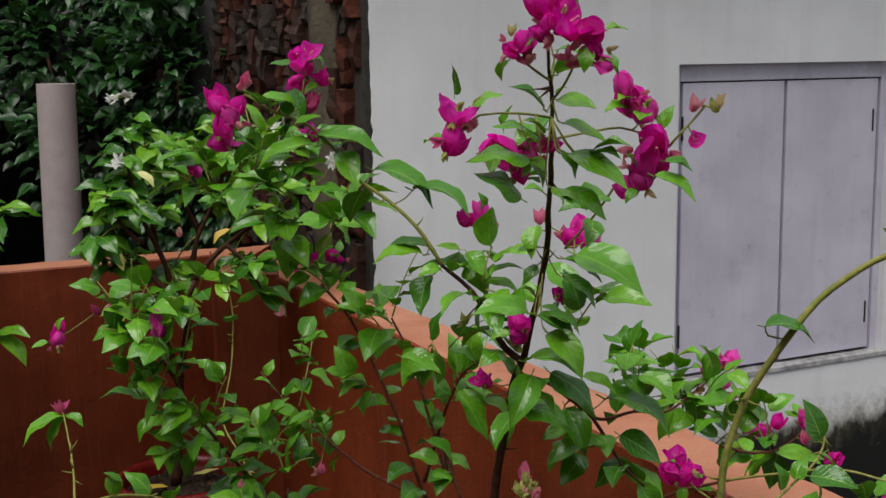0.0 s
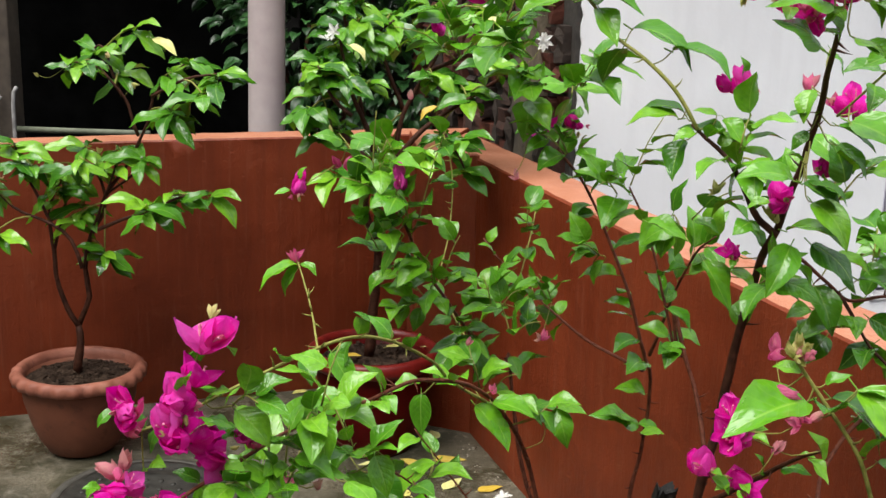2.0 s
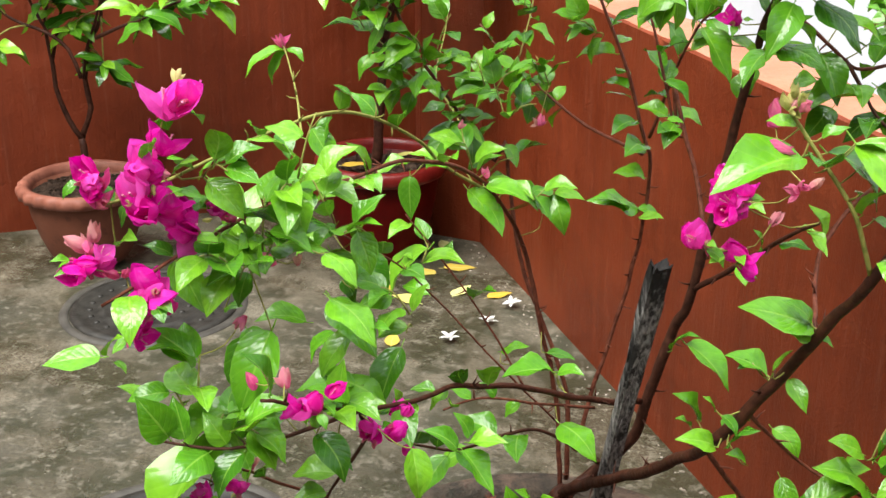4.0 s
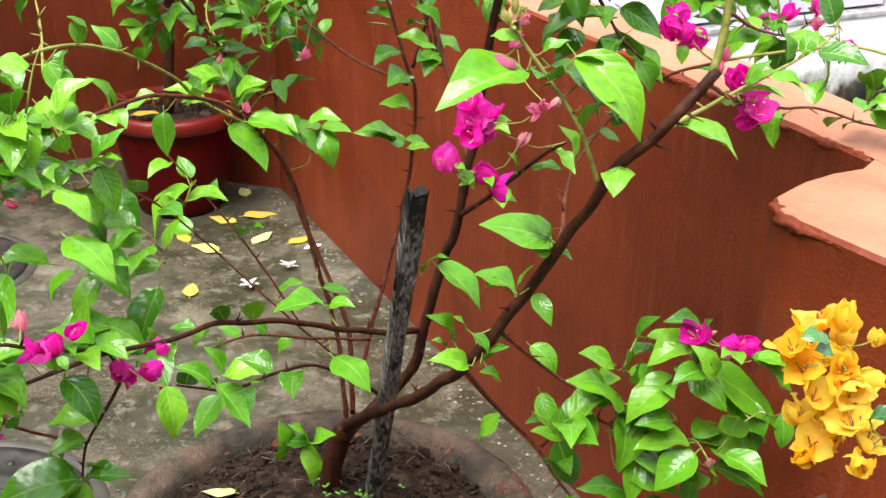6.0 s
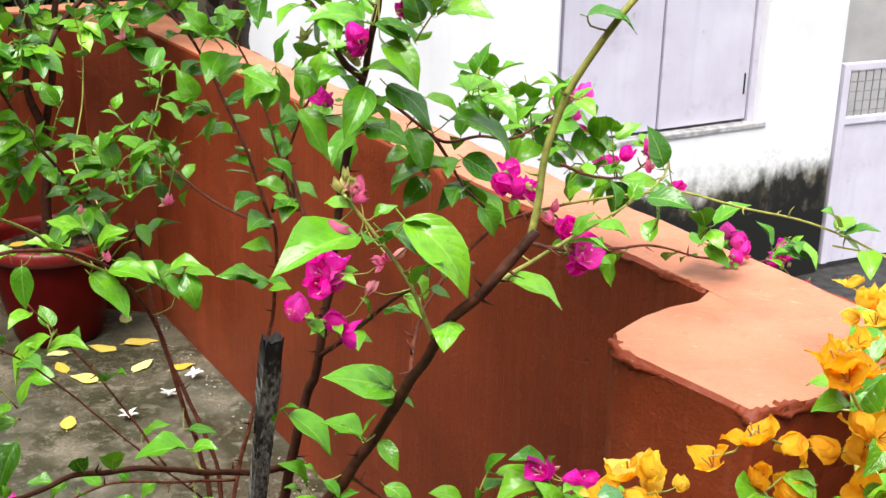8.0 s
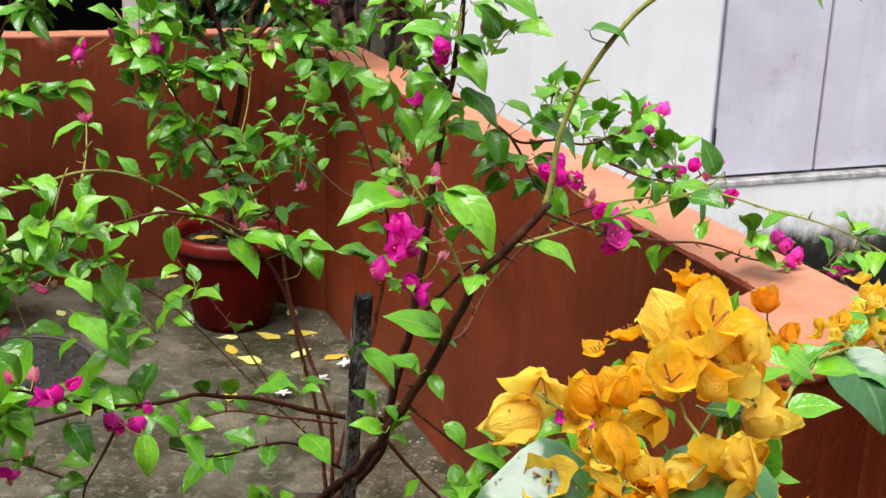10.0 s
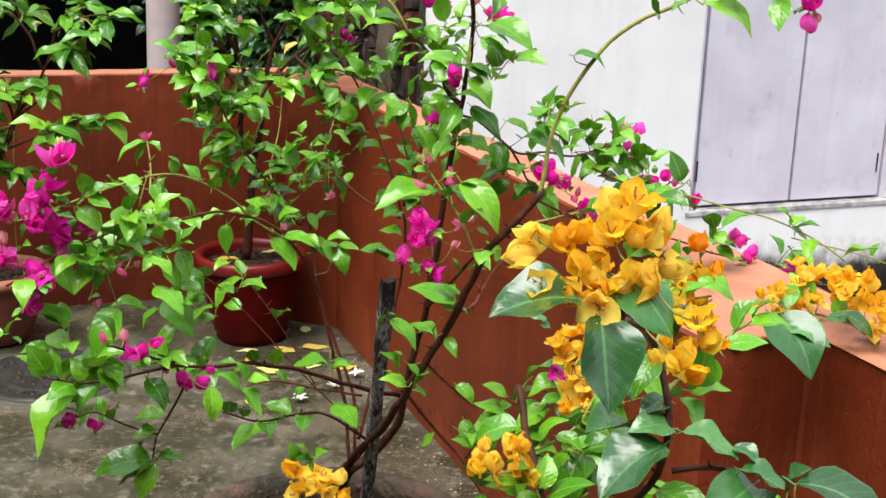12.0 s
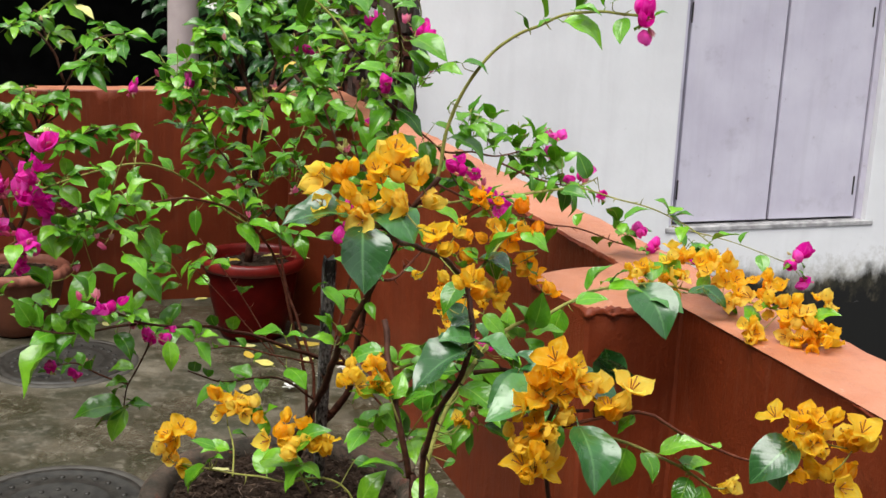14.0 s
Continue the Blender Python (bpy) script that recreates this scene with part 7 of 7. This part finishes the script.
# ---- the orange bougainvillea nearer the camera ----
gold = Plant("bougainvillea", "orange bougainvillea with broad wet leaves in a terracotta pot", "shrub", (0.29, 0.46, 0.29), LEAVES, LEAF_STUFF, 5)
grow, leaf_at, bloom, tuft = gold.grow, gold.leaf_at, gold.bloom, gold.tuft
grow(0.009, 0.0075, DARK_BARK, 6, 0.055, 0.4, [(0.270, 0.500, 0.280), (0.280, 0.500, 0.767), (0.276, 0.500, 0.809), (0.262, 0.500, 0.877), (0.241, 0.540, 0.936), (0.223, 0.580, 0.991)])
grow(0.008, 0.004, DARK_BARK, 4, 0.05, 0.45, [(0.290, 0.470, 0.280), (0.303, 0.420, 0.819), (0.309, 0.400, 0.893), (0.327, 0.380, 0.959), (0.351, 0.362, 1.003), (0.359, 0.380, 1.039), (0.355, 0.390, 1.072), (0.346, 0.403, 1.098), (0.331, 0.340, 1.142), (0.312, 0.270, 1.171), (0.300, 0.200, 1.194), (0.294, 0.140, 1.220)])
grow(0.0045, 0.003, DARK_BARK, 2, 0.05, 0.4, [(0.364, 0.370, 1.004), (0.386, 0.370, 1.008), (0.408, 0.360, 1.013), (0.426, 0.350, 1.003), (0.453, 0.330, 0.992), (0.463, 0.310, 0.991), (0.496, 0.280, 1.005)])
grow(0.005, 0.0025, GREEN_STEM, 14, 0.055, 0.35, [(0.297, 0.460, 0.822), (0.311, 0.500, 0.882), (0.344, 0.560, 0.946), (0.378, 0.620, 0.976), (0.429, 0.720, 0.974), (0.490, 0.870, 0.970), (0.545, 1.000, 0.952), (0.624, 1.100, 0.928), (0.676, 1.150, 0.906), (0.747, 1.100, 0.911), (0.818, 1.020, 0.916), (0.856, 0.980, 0.903)])
grow(0.003, 0.002, GREEN_STEM, 4, 0.05, 0.3, [(0.345, 0.420, 1.096), (0.363, 0.500, 1.105), (0.376, 0.550, 1.118), (0.401, 0.578, 1.136)])
grow(0.0045, 0.003, DARK_BARK, 2, 0.07, 0.6, [(0.340, 0.420, 0.280), (0.420, 0.250, 0.600), (0.470, 0.100, 0.880), (0.460, 0.040, 1.060), (0.467, 0.020, 1.108)])
grow(0.0028, 0.002, TWIG_BARK, 2, 0.03, 0.5, [(0.473, 0.030, 1.085), (0.536, 0.040, 1.100), (0.572, 0.060, 1.078), (0.627, 0.080, 1.051), (0.665, 0.080, 1.047)])
grow(0.0026, 0.0018, GREEN_STEM, 6, 0.035, 0.3, [(0.492, 0.030, 1.082), (0.530, 0.050, 1.067), (0.574, 0.060, 1.047), (0.605, 0.070, 1.025)])
grow(0.003, 0.002, GREEN_STEM, 6, 0.05, 0.3, [(0.240, 0.500, 0.430), (0.206, 0.500, 0.763), (0.096, 0.520, 0.776), (0.033, 0.550, 0.766), (-0.045, 0.550, 0.773)])
grow(0.0022, 0.0018, GREEN_STEM, 2, 0.04, 0.5, [(0.010, 0.600, 0.738), (-0.007, 0.660, 0.753), (-0.025, 0.690, 0.774)])
grow(0.0022, 0.0018, GREEN_STEM, 2, 0.05, 0.5, [(0.146, 0.500, 0.773), (0.129, 0.490, 0.815), (0.118, 0.490, 0.844)])
grow(0.003, 0.002, GREEN_STEM, 3, 0.04, 0.4, [(0.241, 0.540, 0.936), (0.278, 0.560, 0.948), (0.301, 0.600, 0.968), (0.317, 0.650, 0.985)])
grow(0.0025, 0.0018, GREEN_STEM, 3, 0.04, 0.3, [(0.262, 0.500, 0.877), (0.245, 0.500, 0.921), (0.230, 0.500, 0.949)])
leaf_at((0.232, 0.540, 0.874), (0.195, 0.540, 0.847))
leaf_at((0.231, 0.540, 0.889), (0.262, 0.540, 0.853))
leaf_at((0.196, 0.540, 0.807), (0.227, 0.540, 0.802))
leaf_at((0.350, 0.450, 0.920), (0.362, 0.450, 0.950))
leaf_at((0.354, 0.450, 0.906), (0.338, 0.450, 0.879))
leaf_at((0.345, 0.420, 0.959), (0.371, 0.420, 0.969))
leaf_at((0.334, 0.500, 0.838), (0.320, 0.500, 0.829))
leaf_at((0.137, 0.490, 0.815), (0.119, 0.490, 0.782))
leaf_at((0.137, 0.490, 0.815), (0.163, 0.490, 0.802))
leaf_at((0.133, 0.490, 0.819), (0.096, 0.490, 0.819))
leaf_at((-0.011, 0.540, 0.779), (-0.034, 0.540, 0.735))
leaf_at((-0.003, 0.540, 0.784), (0.021, 0.540, 0.798))
leaf_at((0.005, 0.540, 0.805), (-0.026, 0.540, 0.818))
leaf_at((0.245, 0.500, 0.928), (0.216, 0.500, 0.933))
leaf_at((0.250, 0.550, 0.941), (0.278, 0.550, 0.974))
leaf_at((0.265, 0.550, 0.950), (0.294, 0.550, 0.938))
leaf_at((0.302, 0.600, 0.960), (0.338, 0.600, 0.986))
leaf_at((0.352, 0.600, 1.003), (0.383, 0.600, 0.975))
leaf_at((0.574, 0.060, 1.052), (0.598, 0.060, 1.039))
leaf_at((0.532, 0.040, 1.097), (0.519, 0.040, 1.081))
bloom(2, 0.032, DEEP_ORANGE, (0.340, 0.579, 1.164))
bloom(2, 0.028, DEEP_ORANGE, (0.398, 0.578, 1.154))
bloom(3, 0.030, DEEP_ORANGE, (0.405, 0.578, 1.125))
bloom(2, 0.026, DEEP_ORANGE, (0.363, 0.570, 1.131))
bloom(2, 0.026, DEEP_ORANGE, (0.382, 0.570, 1.111))
bloom(2, 0.032, DEEP_ORANGE, (0.405, 0.600, 1.083))
bloom(2, 0.032, DEEP_ORANGE, (0.414, 0.620, 1.052))
bloom(2, 0.032, DEEP_ORANGE, (0.440, 0.660, 1.024))
bloom(2, 0.026, ORANGE, (0.357, 0.450, 1.096))
bloom(3, 0.030, ORANGE, (0.376, 0.500, 1.060))
bloom(3, 0.026, ORANGE, (0.356, 0.500, 1.055))
bloom(1, 0.015, ORANGE, (0.305, 0.300, 1.133))
bloom(4, 0.034, ORANGE, (0.187, 0.500, 0.931))
bloom(4, 0.030, ORANGE, (0.226, 0.501, 0.960))
bloom(3, 0.028, ORANGE, (0.229, 0.500, 0.931))
bloom(2, 0.026, ORANGE, (0.347, 0.450, 0.912))
bloom(2, 0.024, DEEP_ORANGE, (0.286, 0.600, 0.884))
bloom(7, 0.036, ORANGE, (-0.025, 0.693, 0.802))
bloom(4, 0.032, ORANGE, (0.002, 0.680, 0.802))
bloom(4, 0.036, ORANGE, (-0.054, 0.550, 0.815))
bloom(3, 0.036, ORANGE, (-0.065, 0.550, 0.781))
bloom(3, 0.036, ORANGE, (0.107, 0.490, 0.859))
bloom(4, 0.034, ORANGE, (0.140, 0.490, 0.850))
bloom(3, 0.032, ORANGE, (0.169, 0.490, 0.842))
bloom(5, 0.030, ORANGE, (0.474, 0.030, 1.137))
bloom(6, 0.028, ORANGE, (0.455, 0.020, 1.117))
bloom(3, 0.023, ORANGE, (0.474, 0.030, 1.098))
bloom(6, 0.031, ORANGE, (0.513, 0.027, 1.103))
bloom(5, 0.028, ORANGE, (0.457, 0.020, 1.085))
bloom(5, 0.033, ORANGE, (0.452, 0.020, 1.050))
bloom(3, 0.022, ORANGE, (0.433, 0.020, 1.071))
bloom(8, 0.034, ORANGE, (0.574, 1.080, 0.949))
bloom(7, 0.034, ORANGE, (0.628, 1.120, 0.941))
bloom(9, 0.036, ORANGE, (0.685, 1.190, 0.947))
bloom(9, 0.036, ORANGE, (0.721, 1.150, 0.940))
bloom(7, 0.034, ORANGE, (0.641, 1.200, 0.952))
bloom(6, 0.030, ORANGE, (0.724, 1.100, 0.909))
bloom(7, 0.034, ORANGE, (0.779, 1.080, 0.934))
bloom(7, 0.036, ORANGE, (0.803, 1.050, 0.925))
bloom(9, 0.036, ORANGE, (0.824, 1.000, 0.908))
bloom(9, 0.036, ORANGE, (0.850, 0.980, 0.879))
bloom(7, 0.034, ORANGE, (0.756, 1.000, 0.888))
bloom(7, 0.034, ORANGE, (0.853, 1.000, 0.924))
bloom(4, 0.028, ORANGE, (0.665, 0.050, 1.093))
bloom(5, 0.028, ORANGE, (0.683, 0.050, 1.090))
bloom(6, 0.030, ORANGE, (0.714, 0.050, 1.080))
bloom(5, 0.028, ORANGE, (0.696, 0.050, 1.054))
bloom(2, 0.022, ORANGE, (0.621, 0.070, 1.029))
bloom(1, 0.032, ORANGE, (0.237, 0.140, 1.267))
bloom(1, 0.030, ORANGE, (0.257, 0.140, 1.264))
bloom(1, 0.025, ORANGE, (0.265, 0.140, 1.253))
bloom(1, 0.024, ORANGE, (0.241, 0.120, 1.244))
bloom(1, 0.015, ORANGE, (0.236, 0.120, 1.226))
bloom(1, 0.029, ORANGE, (0.266, 0.130, 1.233))
bloom(3, 0.029, ORANGE, (0.281, 0.130, 1.238))
bloom(3, 0.035, ORANGE, (0.297, 0.170, 1.282))
bloom(3, 0.030, ORANGE, (0.288, 0.160, 1.266))
bloom(1, 0.029, ORANGE, (0.304, 0.170, 1.263))
bloom(1, 0.029, ORANGE, (0.302, 0.140, 1.248))
bloom(1, 0.029, ORANGE, (0.313, 0.140, 1.240))
bloom(1, 0.030, ORANGE, (0.328, 0.200, 1.238))
bloom(1, 0.029, ORANGE, (0.318, 0.200, 1.255))
bloom(1, 0.032, ORANGE, (0.345, 0.140, 1.217))
bloom(1, 0.022, ORANGE, (0.352, 0.140, 1.203))
bloom(3, 0.030, ORANGE, (0.353, 0.300, 1.128))
bloom(1, 0.022, ORANGE, (0.351, 0.300, 1.196))
bloom(1, 0.025, ORANGE, (0.347, 0.300, 1.182))
bloom(3, 0.036, ORANGE, (0.293, 0.790, 0.967))
bloom(3, 0.034, ORANGE, (0.274, 0.790, 0.952))
bloom(3, 0.034, ORANGE, (0.302, 0.780, 0.954))
bloom(3, 0.034, ORANGE, (0.280, 0.790, 0.914))
bloom(3, 0.034, ORANGE, (0.293, 0.790, 0.891))
bloom(1, 0.024, ORANGE, (0.307, 0.780, 0.927))
bloom(1, 0.026, ORANGE, (0.322, 0.787, 0.977))
bloom(3, 0.034, ORANGE, (0.318, 0.760, 0.908))
bloom(1, 0.032, DEEP_ORANGE, (0.296, 0.600, 1.046))
bloom(1, 0.032, DEEP_ORANGE, (0.302, 0.600, 1.120))
bloom(1, 0.032, DEEP_ORANGE, (0.278, 0.600, 1.104))
bloom(1, 0.032, DEEP_ORANGE, (0.325, 0.600, 1.109))
bloom(1, 0.028, DEEP_ORANGE, (0.307, 0.600, 1.091))
bloom(1, 0.030, DEEP_ORANGE, (0.328, 0.600, 1.079))
bloom(1, 0.032, DEEP_ORANGE, (0.344, 0.600, 1.108))
bloom(1, 0.033, DEEP_ORANGE, (0.362, 0.600, 1.106))
bloom(1, 0.033, DEEP_ORANGE, (0.372, 0.600, 1.080))
bloom(1, 0.030, DEEP_ORANGE, (0.381, 0.600, 1.109))
bloom(1, 0.035, DEEP_ORANGE, (0.346, 0.600, 1.159))
bloom(1, 0.026, DEEP_ORANGE, (0.364, 0.600, 1.158))
bloom(1, 0.030, DEEP_ORANGE, (0.367, 0.600, 1.126))
leaf_at((0.321, 0.600, 1.090), (0.341, 0.600, 1.073))
leaf_at((0.330, 0.600, 1.056), (0.342, 0.600, 1.042))
leaf_at((0.371, 0.600, 1.070), (0.380, 0.600, 1.052))
leaf_at((0.380, 0.600, 1.114), (0.361, 0.600, 1.097))
leaf_at((0.391, 0.600, 1.134), (0.377, 0.600, 1.114))
leaf_at((0.341, 0.600, 1.085), (0.326, 0.600, 1.090))
grow(0.0022, 0.0016, GREEN_STEM, 2, 0.04, 0.3, [(0.330, 0.600, 1.056), (0.317, 0.600, 1.072), (0.307, 0.600, 1.089)])
grow(0.0022, 0.0016, GREEN_STEM, 2, 0.04, 0.3, [(0.361, 0.600, 1.036), (0.375, 0.600, 1.066), (0.398, 0.600, 1.079), (0.418, 0.600, 1.092)])
grow(0.0022, 0.0016, GREEN_STEM, 2, 0.04, 0.3, [(0.417, 0.600, 1.096), (0.390, 0.600, 1.093), (0.373, 0.600, 1.114), (0.352, 0.600, 1.147)])
tuft(8, 0.06, 0.055, (0.254, 0.550, 0.833))
tuft(7, 0.05, 0.045, (0.280, 0.600, 0.915))
tuft(8, 0.06, 0.05, (0.393, 0.700, 0.944))
leaf_at((0.267, 0.120, 1.234), (0.209, 0.120, 1.224), broad=True)
leaf_at((0.281, 0.120, 1.224), (0.290, 0.120, 1.163), broad=True)
leaf_at((0.288, 0.160, 1.238), (0.335, 0.160, 1.204), broad=True)
leaf_at((0.467, 0.050, 1.102), (0.405, 0.050, 1.084), broad=True)
leaf_at((0.487, 0.020, 1.091), (0.506, 0.020, 1.037), broad=True)
leaf_at((0.503, 0.050, 1.110), (0.475, 0.050, 1.113), broad=True)
leaf_at((0.516, 0.150, 1.085), (0.505, 0.150, 1.124), broad=True)
leaf_at((0.350, 0.500, 1.104), (0.401, 0.500, 1.097), broad=True)
leaf_at((0.651, 0.060, 1.070), (0.659, 0.060, 1.035), broad=True)
leaf_at((0.666, 0.050, 1.081), (0.629, 0.050, 1.047), broad=True)
leaf_at((0.355, 0.360, 1.033), (0.298, 0.360, 0.987), broad=True)
leaf_at((0.370, 0.360, 1.046), (0.417, 0.360, 1.028), broad=True)
leaf_at((0.412, 0.360, 1.034), (0.437, 0.360, 1.024), broad=True)
leaf_at((0.418, 0.340, 1.024), (0.458, 0.340, 1.010), broad=True)
leaf_at((0.431, 0.350, 1.006), (0.377, 0.350, 0.980), broad=True)
leaf_at((0.440, 0.340, 1.007), (0.436, 0.340, 0.963), broad=True)
leaf_at((0.454, 0.320, 1.016), (0.469, 0.320, 1.045), broad=True)
leaf_at((0.455, 0.300, 1.033), (0.527, 0.300, 0.993), broad=True)
leaf_at((0.363, 0.380, 1.040), (0.321, 0.380, 1.040), broad=True)
leaf_at((0.358, 0.400, 1.057), (0.327, 0.400, 1.048), broad=True)
leaf_at((0.523, 0.150, 1.083), (0.498, 0.150, 1.123), broad=True)
leaf_at((0.249, 0.680, 1.035), (0.231, 0.680, 1.036), broad=True)
leaf_at((0.254, 0.680, 1.023), (0.240, 0.680, 1.028), broad=True)
leaf_at((0.293, 0.680, 0.999), (0.318, 0.680, 1.009), broad=True)
leaf_at((0.296, 0.680, 0.990), (0.326, 0.680, 0.955), broad=True)
leaf_at((0.301, 0.680, 0.978), (0.316, 0.680, 0.974), broad=True)
leaf_at((0.317, 0.680, 1.015), (0.297, 0.680, 0.999), broad=True)
leaf_at((0.336, 0.680, 0.965), (0.350, 0.680, 0.944), broad=True)
leaf_at((0.283, 0.680, 0.978), (0.300, 0.680, 0.988), broad=True)
leaf_at((0.565, 1.050, 0.935), (0.627, 1.050, 0.852), broad=True)
leaf_at((0.584, 1.050, 0.932), (0.651, 1.050, 0.903), broad=True)
leaf_at((0.653, 1.100, 0.918), (0.710, 1.100, 0.903), broad=True)
leaf_at((0.680, 1.100, 0.930), (0.720, 1.100, 0.899), broad=True)
leaf_at((0.352, 0.550, 0.958), (0.278, 0.550, 0.982), broad=True)

gold.finish(300)

# ---- fallen leaves and blossoms ----
rf = random.Random(15)
fallen = [leaf_mesh("fallen_leaf", YELLOW_LEAF, seed=k, curl=0.02, fold=0.05, wave=0.025, width=0.25) for k in range(3)]


for x, y, turn, size in ((-0.532, 3.320, -72, 0.10), (-0.502, 3.157, -30, 0.085), (-0.393, 3.144, -62, 0.075), (-0.639, 3.282, 75, 0.085), (-0.614, 3.503, 20, 0.075),
                         (-0.651, 3.075, 62, 0.095), (-0.725, 3.150, 30, 0.075), (-0.634, 2.816, 5, 0.08), (-0.76, 3.24, 100, 0.07), (-1.36, 3.36, 40, 0.06), (-1.12, 3.78, 140, 0.06)):
    ob = new("fallen_leaf", rf.choice(fallen))
    ob.matrix_world = pose(x, y, 0.004, rf.uniform(-4, 4), rf.uniform(-4, 4), turn) @ Matrix.Translation((0, -size / 2, 0)) @ Matrix.Scale(size, 4)
    tagged(ob, "yellow fallen leaf lying on the wet cement", "leaf", "yellow leaves on the floor")
for x, y in ((-0.487, 2.833), (-0.350, 3.073), (-0.402, 2.951)):
    ob = new("fallen_blossom", FLOWERS[WHITE_PETAL.name][0])
    ob.matrix_world = pose(x, y, 0.012, rf.uniform(-14, 14), rf.uniform(-14, 14), rf.uniform(0, 360)) @ Matrix.Scale(0.03, 4)
    tagged(ob, "fallen white jasmine blossom on the wet cement", "flower", "white blossoms on the floor")
for where, size in (((-0.887, 3.333, 0.3), 0.085), ((-0.754, 3.448, 0.3), 0.08), ((-0.645, 3.475, 0.3), 0.07), ((-0.285, 1.52, 0.312), 0.05)):
    ob = new("fallen_leaf", rf.choice(fallen))
    ob.matrix_world = pose(*where, rf.uniform(-8, 8), rf.uniform(-8, 8), rf.uniform(0, 360)) @ Matrix.Scale(size, 4)
    tagged(ob, "yellow fallen leaf lying on the potting soil", "leaf", "yellow leaves in the pots")

# ---- dark bushes behind the wall, shade put into their leaf colour ----
def bush(label, blobs, n, size, seed):
    ob = thing("bush", label, "bush", (blobs[0][0], blobs[0][1], -0.36))
    base = Vector((blobs[0][0], blobs[0][1], -0.36))
    r = random.Random(seed)
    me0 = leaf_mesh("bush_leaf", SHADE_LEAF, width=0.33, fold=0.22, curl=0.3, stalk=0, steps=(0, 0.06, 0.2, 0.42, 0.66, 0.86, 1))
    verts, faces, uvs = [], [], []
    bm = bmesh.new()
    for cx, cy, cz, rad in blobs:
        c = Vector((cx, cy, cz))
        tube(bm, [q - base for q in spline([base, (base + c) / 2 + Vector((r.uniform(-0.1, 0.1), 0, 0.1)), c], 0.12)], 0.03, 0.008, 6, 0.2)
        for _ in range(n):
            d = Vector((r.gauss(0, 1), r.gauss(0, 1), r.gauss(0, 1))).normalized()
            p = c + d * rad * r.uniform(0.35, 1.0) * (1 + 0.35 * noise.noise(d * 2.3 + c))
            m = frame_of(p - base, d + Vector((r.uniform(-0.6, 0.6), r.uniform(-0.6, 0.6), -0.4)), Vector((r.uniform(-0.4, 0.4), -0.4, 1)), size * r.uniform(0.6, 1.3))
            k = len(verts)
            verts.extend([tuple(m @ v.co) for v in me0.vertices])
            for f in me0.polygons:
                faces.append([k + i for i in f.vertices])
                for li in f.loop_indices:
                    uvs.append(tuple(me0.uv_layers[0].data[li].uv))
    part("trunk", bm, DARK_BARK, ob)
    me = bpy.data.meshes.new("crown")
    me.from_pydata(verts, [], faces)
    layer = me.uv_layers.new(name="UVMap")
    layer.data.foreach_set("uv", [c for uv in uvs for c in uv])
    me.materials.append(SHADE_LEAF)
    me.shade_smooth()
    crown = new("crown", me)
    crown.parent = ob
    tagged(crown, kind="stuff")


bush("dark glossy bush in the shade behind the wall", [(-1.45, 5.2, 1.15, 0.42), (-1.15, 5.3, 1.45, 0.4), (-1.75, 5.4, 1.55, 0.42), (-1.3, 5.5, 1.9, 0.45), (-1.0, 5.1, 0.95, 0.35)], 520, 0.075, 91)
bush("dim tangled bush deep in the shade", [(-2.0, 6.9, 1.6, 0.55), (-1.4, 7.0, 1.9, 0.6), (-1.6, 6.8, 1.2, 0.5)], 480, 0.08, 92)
